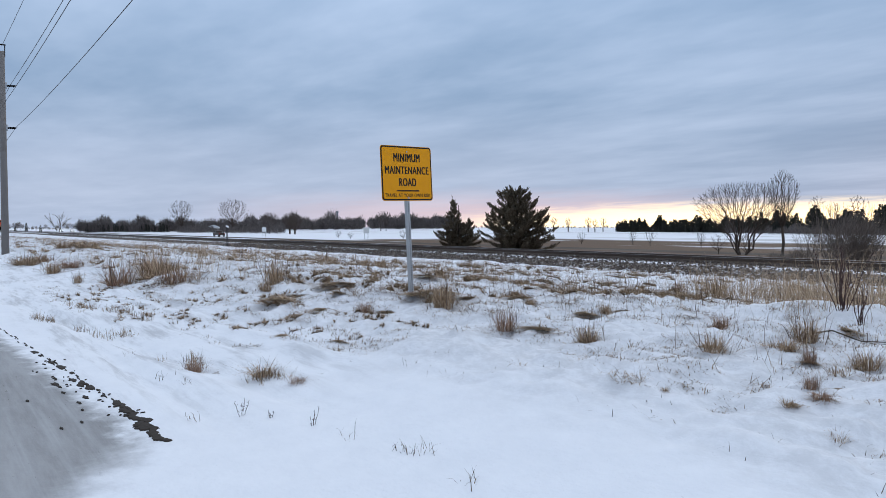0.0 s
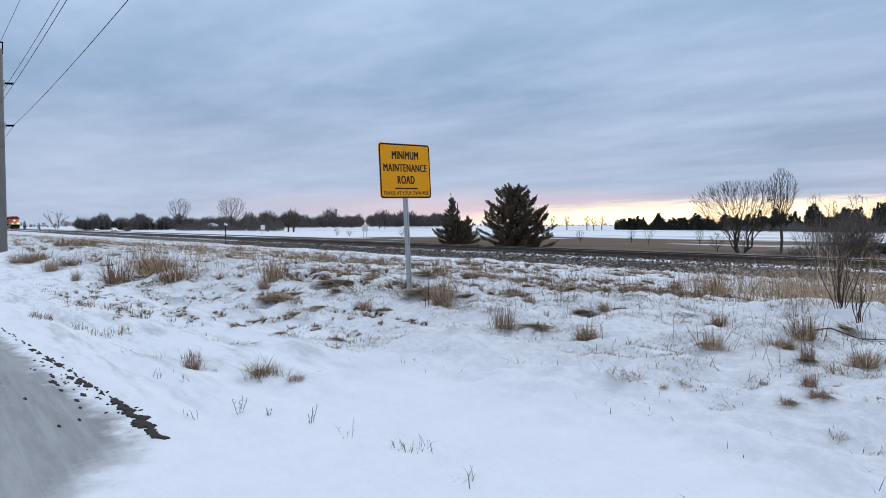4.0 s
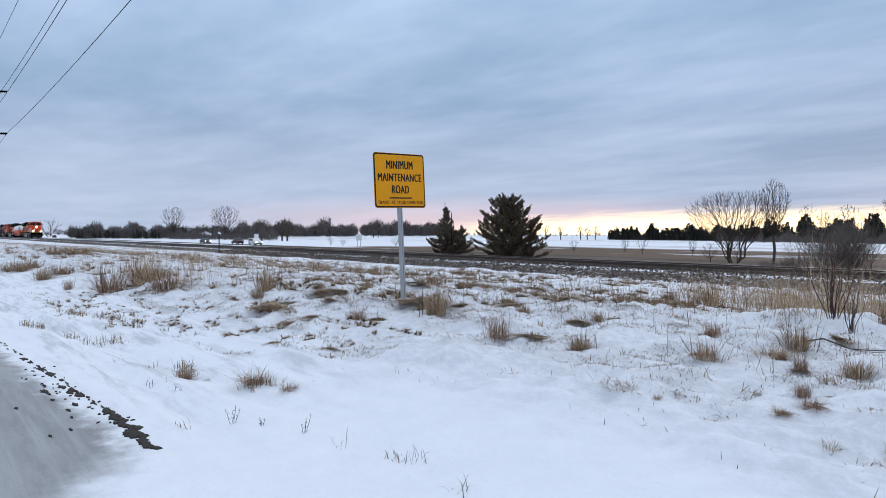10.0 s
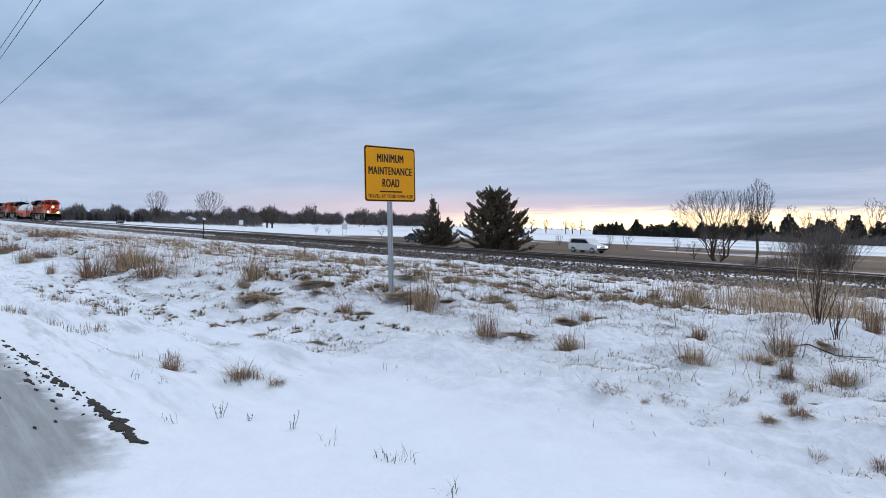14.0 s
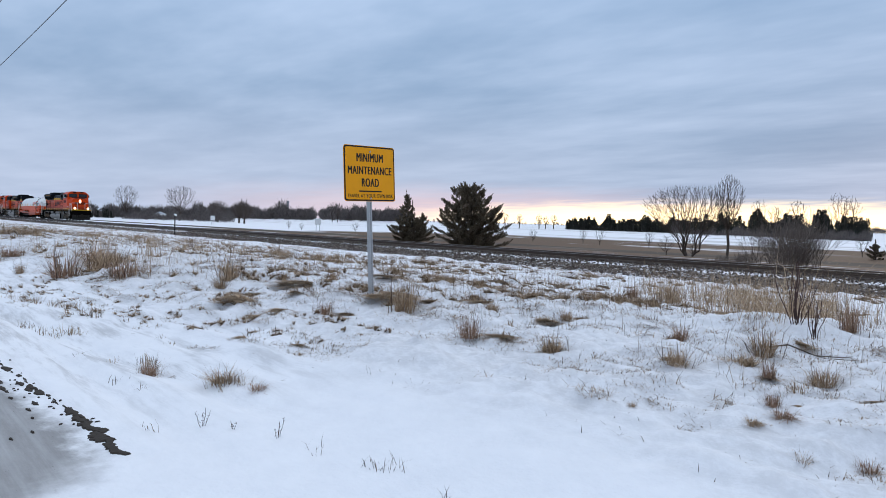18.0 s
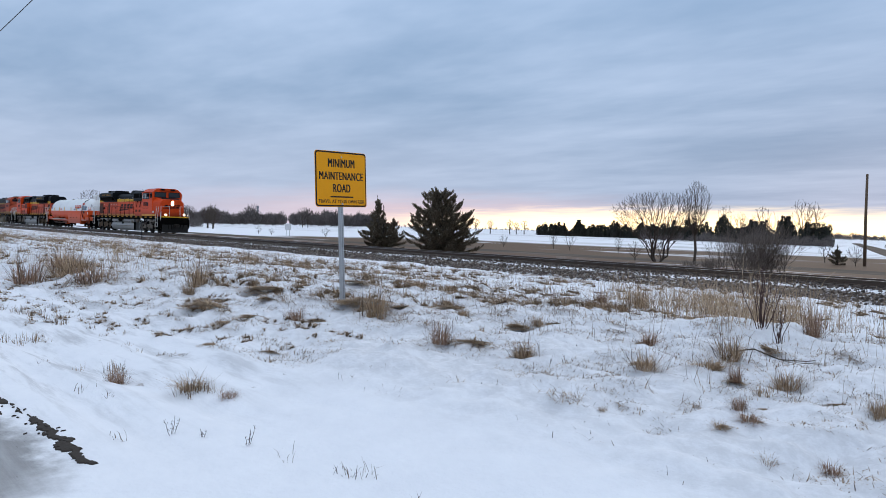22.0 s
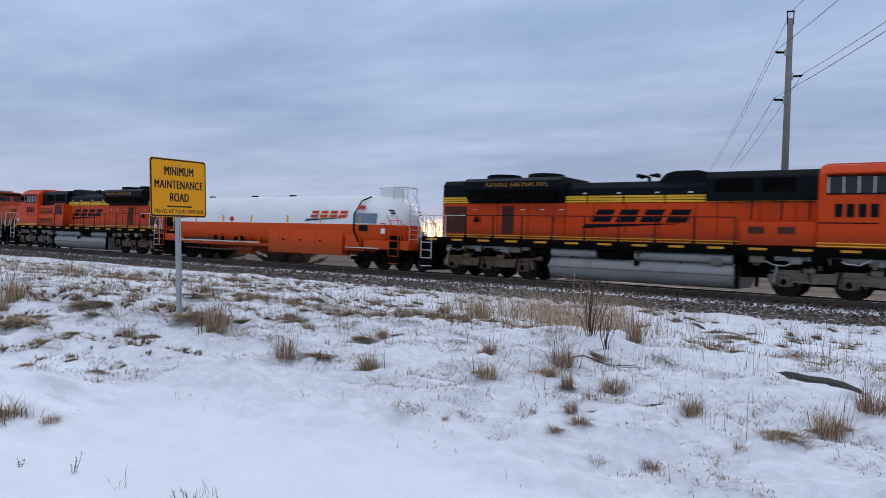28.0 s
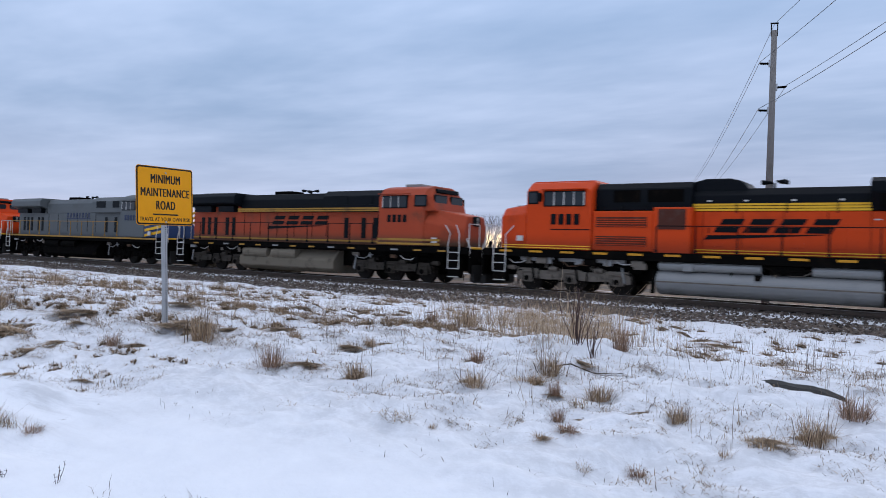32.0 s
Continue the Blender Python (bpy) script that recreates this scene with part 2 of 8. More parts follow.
    keep = m.math("SUBTRACT", 1.0, m.math("MAXIMUM", m.math("MULTIPLY", m.ramp(streak, 0.57, 0.62), m.math("SUBTRACT", 1.0, m.ramp(diag, -70.0, -40.0))), m.math("MULTIPLY", lines, 0.6)))
    east = m.ramp(diag, -156.0, -140.0)
    color = m.mix(m.math("MULTIPLY", m.math("MULTIPLY", brown, keep), east), color, pasture)
    far = m.ramp(y, 110, 150)
    rows = m.ramp(m.noise(0.05, 5, 0.6, m.stretch(0.12, 1.0, 1)), 0.52, 0.68)
    color = m.mix(m.math("MULTIPLY", m.math("MULTIPLY", far, rows), 0.55), color, (0.16, 0.13, 0.10))
    # railway bed
    stone = m.mix(grit, (0.046, 0.035, 0.029), (0.22, 0.175, 0.142))
    edge = m.math("ADD", y, m.math("MULTIPLY", m.math("SUBTRACT", fine, 0.5), 1.6))
    bed = m.math("MULTIPLY", m.ramp(edge, 25.2, 25.7), m.math("SUBTRACT", 1.0, m.ramp(edge, 32.2, 32.6)))
    dust = m.ramp(m.math("ADD", m.noise(6.0, 5, 0.7), m.math("MULTIPLY", mid, 0.25)), 0.70, 0.74)
    loose = m.math("ADD", y, m.math("MULTIPLY", m.math("SUBTRACT", m.noise(2.2, 4, 0.7), 0.5), 0.7))
    near_strip = m.math("MULTIPLY", m.ramp(loose, 26.75, 26.9), m.math("SUBTRACT", 1.0, m.ramp(loose, 27.3, 27.5)))
    mid_strip = m.math("MULTIPLY", m.ramp(loose, 28.45, 28.6), m.math("SUBTRACT", 1.0, m.ramp(loose, 29.5, 29.65)))
    gaps = m.ramp(m.noise(0.45, 4, 0.65), 0.34, 0.46)
    strip_snow = m.math("MULTIPLY", m.math("MAXIMUM", near_strip, mid_strip), gaps)
    dusted = m.math("MAXIMUM", m.math("MULTIPLY", dust, 0.8), m.math("MULTIPLY", strip_snow, 0.9))
    color = m.mix(bed, color, m.mix(dusted, stone, snow))
    m.bump(m.math("ADD", fine, m.math("MULTIPLY", grit, 0.15)), 0.4, 0.07)
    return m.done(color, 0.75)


# ---------------------------------------------------------------- helpers for things
def empty(name, m=None):
    ob = new(name)
    ob.empty_display_size = 0.2
    if m is not None:
        ob.matrix_basis = m
    return ob


def part(name, bm, material, parent=None, label="", smooth=False, at=None):
    """Links a bmesh as one mesh object, under a thing or part where one is given."""
    me = bpy.data.meshes.new(name)
    bm.to_mesh(me)
    bm.free()
    if smooth:
        for p in me.polygons:
            p.use_smooth = True
    for mt in (material if isinstance(material, (list, tuple)) else [material]):
        me.materials.append(mt)
    ob = new(name, me)
    ob.parent = parent
    if at is not None:
        ob.matrix_basis = at
    if label:
        ob["label"] = label
    return ob


def share(name, me, parent, m, label=""):
    """One more object on a mesh that is already there."""
    ob = new(name, me)
    ob.parent = parent
    ob.matrix_basis = m
    if label:
        ob["label"] = label
    return ob


def box(bm, x0, x1, y0, y1, z0, z1, bevel=0.0, mat=0):
    """A box between corners, its edges rounded off."""
    vs = [bm.verts.new((x, y, z)) for z in (z0, z1) for y in (y0, y1) for x in (x0, x1)]
    fs = [bm.faces.new([vs[i] for i in q]) for q in ((0, 2, 3, 1), (4, 5, 7, 6), (0, 1, 5, 4), (2, 6, 7, 3), (0, 4, 6, 2), (1, 3, 7, 5))]
    for f in fs:
        f.material_index = mat
    if bevel:
        es = list({e for f in fs for e in f.edges})
        bmesh.ops.bevel(bm, geom=es, offset=bevel, segments=1, affect="EDGES", profile=0.5)
    return bm


def boxed(*a, **k):
    return box(bmesh.new(), *a, **k)


def prism(bm, outline, y0, y1, mat=0, bevel=0.0):
    """An outline of (x, z), pulled from y0 to y1."""
    a = [bm.verts.new((x, y0, z)) for x, z in outline]
    b = [bm.verts.new((x, y1, z)) for x, z in outline]
    n = len(a)
    fs = [bm.faces.new(a), bm.faces.new(b[::-1])] + [bm.faces.new((a[i], b[i], b[(i + 1) % n], a[(i + 1) % n])) for i in range(n)]
    bmesh.ops.recalc_face_normals(bm, faces=fs)
    for f in fs:
        f.material_index = mat
    if bevel:
        bmesh.ops.bevel(bm, geom=list({e for f in fs for e in f.edges}), offset=bevel, segments=1, affect="EDGES", profile=0.5)
    return bm


def loft(bm, outline, x0, x1, mat=0, bevel=0.0):
    """An outline of (y, z), pulled from x0 to x1."""
    a = [bm.verts.new((x0, y, z)) for y, z in outline]
    b = [bm.verts.new((x1, y, z)) for y, z in outline]
    n = len(a)
    fs = [bm.faces.new(a), bm.faces.new(b[::-1])] + [bm.faces.new((a[i], b[i], b[(i + 1) % n], a[(i + 1) % n])) for i in range(n)]
    bmesh.ops.recalc_face_normals(bm, faces=fs)
    for f in fs:
        f.material_index = mat
    if bevel:
        bmesh.ops.bevel(bm, geom=list({e for f in fs for e in f.edges}), offset=bevel, segments=1, affect="EDGES", profile=0.5)
    return bm


def tube(bm, pts, r, sides=6, r2=None, cap=True, mat=0):
    """A round bar along points; r2: radius at its end."""
    pts = [Vector(p) for p in pts]
    rings = []
    for i, p in enumerate(pts):
        d = (pts[min(i + 1, len(pts) - 1)] - pts[max(i - 1, 0)]).normalized()
        side = d.cross(Vector((0, 0, 1)) if abs(d.z) < 0.9 else Vector((1, 0, 0))).normalized()
        up = side.cross(d)
        k = i / max(1, len(pts) - 1)
        rr = r if r2 is None else r + (r2 - r) * k
        rings.append([bm.verts.new(p + rr * (math.cos(2 * math.pi * j / sides) * side + math.sin(2 * math.pi * j / sides) * up)) for j in range(sides)])
    for a, b in zip(rings, rings[1:]):
        for j in range(sides):
            bm.faces.new((a[j], a[(j + 1) % sides], b[(j + 1) % sides], b[j])).material_index = mat
    if cap and sides > 2:
        bm.faces.new(rings[0][::-1]).material_index = mat
        bm.faces.new(rings[-1]).material_index = mat
    return bm


def barrel(bm, a, b, r, sides=16, mat=0):
    return tube(bm, (a, b), r, sides, mat=mat)


def lettering(name, text, size, m, material, parent=None, spread=1.0, depth=0.003, label="", bold=0.0):
    """Words in the built-in font, turned into a mesh; the text lies in its own xy plane, centred."""
    cu = bpy.data.curves.new(name, "FONT")
    cu.body, cu.size, cu.align_x, cu.align_y = text, size, "CENTER", "CENTER"
    cu.space_character, cu.extrude = spread, depth
    tmp = bpy.data.objects.new(name, cu)
    me = bpy.data.meshes.new_from_object(tmp)
    bpy.data.objects.remove(tmp)
    if bold:
        # heavier strokes: the same letters again, a little to each side
        bm = bmesh.new()
        bm.from_mesh(me)
        first = list(bm.verts) + list(bm.edges) + list(bm.faces)
        for k, d in enumerate((-bold, bold)):
            got = bmesh.ops.duplicate(bm, geom=first)["geom"]
            bmesh.ops.translate(bm, vec=(d * size, 0, 0.0002 * (k + 1)), verts=[v for v in got if isinstance(v, bmesh.types.BMVert)])
        bm.to_mesh(me)
        bm.free()
    me.materials.append(material)
    ob = new(name, me)
    ob.parent = parent
    ob.matrix_basis = m
    if label:
        ob["label"] = label
    return ob


# ---------------------------------------------------------------- ground
KNOTS = ((-400, -0.3), (-60, -0.1), (-4, 0.0), (1.3, 0.0), (2.5, 0.02), (3.5, 0.13), (4.5, 0.29), (6, 0.42), (7.5, 0.43), (9, 0.32), (12, 0.08),
         (16, -0.17), (22, -0.42), (25.4, -0.50), (27.25, -0.12), (30.75, -0.12), (32.5, -0.6), (40, -0.85), (60, -1.07), (62.5, -1.38), (76.5, -1.38), (79, -1.2), (120, -1.25), (400, -1.6), (4500, -2.0))


def profile(y):
    for (a, za), (b, zb) in zip(KNOTS, KNOTS[1:]):
        if y <= b:
            k = min(1, max(0, (y - a) / (b - a)))
            return za + (zb - za) * k
    return KNOTS[-1][1]


def height(x, y):
    """The ground's height: the profile across, softened, with drifts and hummocks."""
    z = (profile(y - 0.5) + 2 * profile(y) + profile(y + 0.5)) / 4
    if y < 25.2:
        z += 0.2 * math.exp(-((x + 3.9) / 1.5) ** 2 - ((y - 8.3) / 0.85) ** 2) - min(1, max(0, (-4.6 - x) / 1.2)) * (0.06 * math.exp(-((y - 2.3 - 0.10 * (x + 8)) / 0.16) ** 2) + 0.05 * math.exp(-((y - 1.75) / 0.13) ** 2))
        if x < -4 and 1.2 < y < 4.4:
            z += min(1, (-4 - x) / 2) * min(1, (y - 1.2) / 0.3) * min(1, (4.4 - y) / 0.6) * (0.045 * noise.noise((x * 0.22, (y - 0.068 * x) * 3.4, 31.0)) + 0.02 * noise.noise((x * 0.6, (y - 0.068 * x) * 8.0, 33.0)))
        bank = min(1, max(0, (y - 3.2) / 1.2))
        if -22 < x < 8 and 3.2 < y < 13:
            z += bank * (0.065 * noise.noise((x * 3.6, y * 5.0, 13.0)) + 0.034 * noise.noise((x * 9.0, y * 11.0, 15.0)) + 0.05 * max(0.0, cover(x, y) - 0.35))
        z += bank * (0.10 * noise.noise((x * 0.9, y * 1.3, 6.0)) + 0.065 * noise.noise((x * 2.3, y * 3.0, 8.0)))
        soft = min(1, max(0, (y - 1.2) / 2.0)) if x < -5 else min(1, max(0.15, (y - 1.0) / 3.5))
        z += soft * (0.07 * noise.noise((x * 0.35, y * 0.5, 1.7)) + 0.035 * noise.noise((x * 1.1, y * 1.5, 4.0)) + 0.02 * noise.noise((x * 3.2, y * 4.0, 9.0)))
    elif y > 80:
        z += min(1, (y - 80) / 40) * 0.25 * noise.noise((x * 0.02, y * 0.02, 3.1))
    return z


def cover(x, y):
    """How much dry grass lies bare of snow at a place, 0 to 1."""
    if y < 1.4 or y > 25.6:
        return -0.6
    n = 0.52 * noise.noise((x * 1.15, y * 2.1, 11.0)) + 0.52 * noise.noise((x * 2.9, y * 4.6, 5.0)) + 0.28 * noise.noise((x * 7.0, y * 9.0, 7.0)) + 0.25 * noise.noise((x * 0.28, y * 0.28, 2.0))
    want = -0.62
    for a, b, wa, wb in ((2.0, 3.7, -0.5, -0.36), (3.7, 4.7, -0.34, -0.2), (4.7, 6.2, -0.24, -0.17), (6.2, 9.0, -0.16, -0.10), (9.0, 14.0, -0.08, -0.09), (14.0, 25.6, -0.09, -0.2)):
        if a <= y < b:
            want = wa + (wb - wa) * (y - a) / (b - a)
    if x < -12 and y > 2.4:
        want += (0.20 if y > 4.0 else 0.17) * min(1, (-12 - x) / 9)
    if x > -8 and 6 < y < 9:
        want -= 0.08
    if x > -6 and y < 7:
        want -= 0.26 if x < -3 else 0.42
    return min(1.0, max(-0.6, 0.5 + (n + want) * 5.0))


def axis(stops):
    out = []
    for a, b, step in stops:
        k = max(1, round((b - a) / step))
        out += [a + (b - a) * i / k for i in range(k)]
    return out + [stops[-1][1]]


def build_ground():
    xs = axis(((-4500, -600, 325), (-600, -120, 24), (-120, -40, 3), (-40, -20, 0.5), (-20, -13, 0.11), (-13, 2, 0.065), (2, 8, 0.14), (8, 30, 1.0), (30, 120, 6), (120, 600, 40), (600, 4500, 325)))
    ys = axis(((-4500, -300, 350), (-300, -20, 28), (-20, -2, 1.0), (-2, 3, 0.12), (3, 9, 0.065), (9, 13, 0.1), (13, 26, 0.3), (26, 34, 0.35), (34, 70, 2), (70, 200, 10), (200, 600, 40), (600, 4500, 300)))
    nx = len(xs)
    verts = [(x, y, height(x, y)) for y in ys for x in xs]
    faces = [(j * nx + i, j * nx + i + 1, (j + 1) * nx + i + 1, (j + 1) * nx + i) for j in range(len(ys) - 1) for i in range(nx - 1)]
    me = bpy.data.meshes.new("ground")
    me.from_pydata(verts, [], faces)
    for p in me.polygons:
        p.use_smooth = True
    me.materials.append(ground_material())
    layer = me.attributes.new("grass_cover", "FLOAT", "POINT")
    layer.data.foreach_set("value", [cover(x, y) for x, y, _ in verts])
    return tagged(new("ground", me), "snow-covered ground with dry grass, gravel bed and fields", "ground", kind="structure")


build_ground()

# ---------------------------------------------------------------- railway
def build_track():
    rust = worn("rail_steel", (0.10, 0.075, 0.06), 0.55, 0.5, amount=0.3)
    bright = worn("rail_head", (0.30, 0.29, 0.29), 0.35, 0.9, amount=0.2)
    track = tagged(empty("railway_track"), "single railway track on grey ballast with snow between the rails", "railway track", kind="structure")
    for side in (-0.755, 0.755):
        y = TRACK_Y + side
        z = RAIL_TOP
        web = [(y - 0.075, z - 0.18), (y + 0.075, z - 0.18), (y + 0.075, z - 0.165), (y + 0.012, z - 0.145), (y + 0.012, z - 0.045), (y + 0.037, z - 0.035), (y + 0.037, z - 0.008),
               (y - 0.037, z - 0.008), (y - 0.037, z - 0.035), (y - 0.012, z - 0.045), (y - 0.012, z - 0.145), (y - 0.075, z - 0.165)]
        rail = part("rail", loft(bmesh.new(), web, -900, 260), rust, track)
        part("rail_head", boxed(-900, 260, y - 0.036, y + 0.036, z - 0.008, z), bright, rail, "polished running surface")
    wood = worn("tie_wood", (0.075, 0.06, 0.05), 0.9, amount=0.3, scale=3, grain=0.3, bump=0.4)
    me = None
    for i in range(300):
        x = -118 + i * 0.5
        m = pose(x + random.uniform(-0.03, 0.03), TRACK_Y + random.uniform(-0.04, 0.04), RAIL_TOP - 0.18 - 0.089 + 0.004, 0, 0, random.uniform(-1, 1))
        if me is None:
            tie = part("tie", boxed(-0.115, 0.115, -1.3, 1.3, -0.09, 0.085, 0.012), wood, track, at=m)
            me = tie.data
        else:
            share("tie", me, track, m)
    # loose ballast stones, small snow lumps among them
    rng = np.random.default_rng(5)
    stone = Nodes("ballast_stone")
    geo = stone.n("ShaderNodeNewGeometry")
    tone = stone.n("ShaderNodeValToRGB")
    stone.put(tone.inputs[0], geo.outputs["Random Per Island"])
    tone.color_ramp.elements[0].color, tone.color_ramp.elements[1].color = (0.036, 0.028, 0.022, 1), (0.23, 0.18, 0.145, 1)
    extra = tone.color_ramp.elements.new(0.93)
    extra.color = (0.16, 0.13, 0.11, 1)
    snowy = tone.color_ramp.elements.new(0.965)
    snowy.color = (0.62, 0.65, 0.70, 1)
    grain = stone.noise(30, 3)
    stone.bump(grain, 0.4, 0.01)
    m_stone = stone.done(stone.mix(stone.math("MULTIPLY", grain, 0.4), tone.outputs[0], (0.12, 0.10, 0.09)), 0.9)
    base = np.array([(1, 0, 0), (-0.5, 0.87, 0), (-0.5, -0.87, 0), (0.2, 0.1, 0.9), (0.1, -0.1, -0.7)])
    tri = np.array([(0, 1, 3), (1, 2, 3), (2, 0, 3), (1, 0, 4), (2, 1, 4), (0, 2, 4)])
    count = 26000
    xs = np.concatenate([rng.uniform(-75, 6, count * 3 // 4), rng.uniform(-220, -75, count // 4)])
    ys = np.where(rng.random(len(xs)) < 0.8, rng.uniform(25.1, 28.1, len(xs)), rng.uniform(28.1, 30.6, len(xs)))
    verts, faces = [], []
    for k, (x, y) in enumerate(zip(xs, ys)):
        s = rng.uniform(0.025, 0.06) * (1.6 if rng.random() < 0.12 else 1)
        t = rng.uniform(0, 6.283)
        pts = base * rng.uniform(0.7, 1.3, (5, 3)) * s
        c, q = math.cos(t), math.sin(t)
        z = height(x, y) + s * 0.25
        verts.extend((x + p[0] * c - p[1] * q, y + p[0] * q + p[1] * c, z + p[2]) for p in pts)
        faces.extend((tri + 5 * k).tolist())
    me = bpy.data.meshes.new("ballast")
    me.from_pydata(verts, [], faces)
    me.materials.append(m_stone)
    tagged(new("ballast", me), "loose grey ballast stones with specks of snow along the track", "ballast", kind="stuff")


build_track()

# ---------------------------------------------------------------- train
ORANGE = worn("engine_orange", (0.58, 0.056, 0.008), 0.42, dirt=(0.21, 0.030, 0.010), amount=0.5, scale=0.7, grain=0.06, bump=0.03, spec=0.12, low=2.35)
ORANGE_OLD = worn("engine_orange_grimy", (0.36, 0.052, 0.016), 0.6, dirt=(0.095, 0.04, 0.02), amount=0.8, scale=0.8, grain=0.10, bump=0.05, low=2.3)
GREY_PAINT = worn("engine_grey", (0.088, 0.096, 0.098), 0.5, dirt=(0.055, 0.057, 0.053), amount=0.5, scale=0.8, grain=0.06, bump=0.04)
BLACK = worn("engine_black", (0.0025, 0.004, 0.006), 0.55, dirt=(0.010, 0.010, 0.010), amount=0.3, scale=1.2, grain=0.1, bump=0.03, spec=0.1)
# near-black base keeps the spaces under the frame dark; browner dirt patches over it
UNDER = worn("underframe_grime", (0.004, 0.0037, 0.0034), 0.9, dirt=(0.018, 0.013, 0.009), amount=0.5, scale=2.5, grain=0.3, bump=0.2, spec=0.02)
TRUCK_GREY = worn("truck_cast_grey", (0.155, 0.132, 0.108), 0.8, dirt=(0.03, 0.022, 0.016), amount=1.0, scale=2.6, grain=0.2, bump=0.2)
TRUCK_DARK = worn("truck_cast_dark", (0.045, 0.037, 0.029), 0.85, dirt=(0.012, 0.010, 0.008), amount=1.0, scale=2.6, grain=0.25, bump=0.2)
TRUCK_BROWN = worn("truck_cast_brown", (0.125, 0.088, 0.058), 0.8, dirt=(0.026, 0.018, 0.012), amount=1.0, scale=2.6, grain=0.25, bump=0.2)
TANK_GREY = worn("fuel_tank_grey", (0.25, 0.25, 0.245), 0.5, 0.2, dirt=(0.10, 0.095, 0.088), amount=0.55, scale=0.9, grain=0.08, bump=0.05)
YELLOW = worn("stripe_yellow", (0.74, 0.40, 0.02), 0.45, dirt=(0.2, 0.11, 0.03), amount=0.4, scale=1.0, grain=0.05, bump=0.0)
DULL_YELLOW = worn("stripe_yellow_grimy", (0.36, 0.19, 0.03), 0.6, dirt=(0.10, 0.06, 0.03), amount=0.8, scale=1.0, grain=0.08, bump=0.0)
STRIP_YELLOW = worn("reflector_yellow", (0.60, 0.27, 0.015), 0.5, dirt=(0.15, 0.07, 0.02), amount=0.6, scale=1.5, grain=0.06, bump=0.0)
WHITE = worn("tank_white", (0.74, 0.745, 0.74), 0.4, dirt=(0.42, 0.40, 0.37), amount=0.35, scale=0.5, grain=0.03, bump=0.0)
RAILING = worn("handrail_steel", (0.55, 0.53, 0.50), 0.5, amount=0.4, grain=0.1, bump=0.0)
STEEL = worn("wheel_steel", (0.018, 0.015, 0.013), 0.75, 0.0, amount=0.4, scale=5, spec=0.1)
BLUE = worn("nose_blue", (0.03, 0.06, 0.16), 0.45, amount=0.3)
TAN_TANK = worn("fuel_tank_dusty", (0.16, 0.135, 0.10), 0.8, dirt=(0.04, 0.03, 0.022), amount=0.9, scale=1.4, grain=0.15, bump=0.1)
RED_SMALL = worn("placard_red", (0.5, 0.05, 0.03), 0.5, amount=0.1)
BLUE_SMALL = worn("placard_blue_grey", (0.16, 0.22, 0.28), 0.5, amount=0.2)
SEAM = worn("panel_seam", (0.16, 0.022, 0.008), 0.7, amount=0.3, spec=0.05)
DARK_BLUE = worn("letter_dark_blue", (0.02, 0.03, 0.07), 0.5, amount=0.1)


def glass(name="cab_glass", color=(0.02, 0.025, 0.03)):
    if name not in MATS:
        m = Nodes(name)
        m.spec = 0.3
        MATS[name] = m.done(color, 0.08)
    return MATS[name]


HEADLIGHT = glowing("headlight_lit", (1.0, 0.80, 0.50), 120.0)
WARM_WINDOW = glowing("cab_lamp_lit", (1.0, 0.62, 0.25), 3.0)


def slanted_block(bm, x, z, w, h, lean, y0, y1):
    prism(bm, [(x, z), (x + w, z), (x + w + lean, z + h), (x + lean, z + h)], y0, y1)


def rail_mark(parent, x0, x1, z0, z1, y, color, flip, bar=None):
    """The railway's emblem on a flank, as plain slanted blocks, each of two bars, over a tapering bar."""
    n, w = 4, (x1 - x0 - 0.5) / 4.0
    zm = z0 + (z1 - z0) * 0.36
    h = z1 - zm
    ya, yb = (y - 0.008, y) if y < 0 else (y, y + 0.008)
    slant = 0.55 if not flip else -0.55
    for i in range(n):
        a = x0 + (0.42 if not flip else 0.36) + i * w
        for q0, q1, cut in ((0.0, 0.40, 0.0), (0.58, 1.0, 0.06)):
            bm = bmesh.new()
            slanted_block(bm, a + slant * h * q0, zm + h * q0, w * (0.80 - cut), h * (q1 - q0), slant * h * (q1 - q0), ya, yb)
            part("emblem_block", bm, color, parent)
    bm = bmesh.new()
    zb = z0 + (z1 - z0) * 0.22
    if not flip:
        prism(bm, [(x0, z0), (x1 - 0.6, zb + 0.05), (x1 - 0.6, zb + 0.07), (x0 + 0.12, zb)], ya, yb)
    else:
        prism(bm, [(x1, z0), (x0 + 0.6, zb + 0.05), (x0 + 0.6, zb + 0.07), (x1 - 0.12, zb)], ya, yb)
    part("emblem_bar", bm, bar or color, parent)


def number_bars(parent, x0, x1, z0, z1, y, color, n=4):
    """A road number as plain bars."""
    w = (x1 - x0) / n
    ya, yb = (y - 0.008, y) if y < 0 else (y, y + 0.008)
    for i in range(n):
        part("number_bar", boxed(x0 + i * w, x0 + i * w + w * 0.68, ya, yb, z0, z1), color, parent)


WHEEL_MESH = {}
AXLES = []


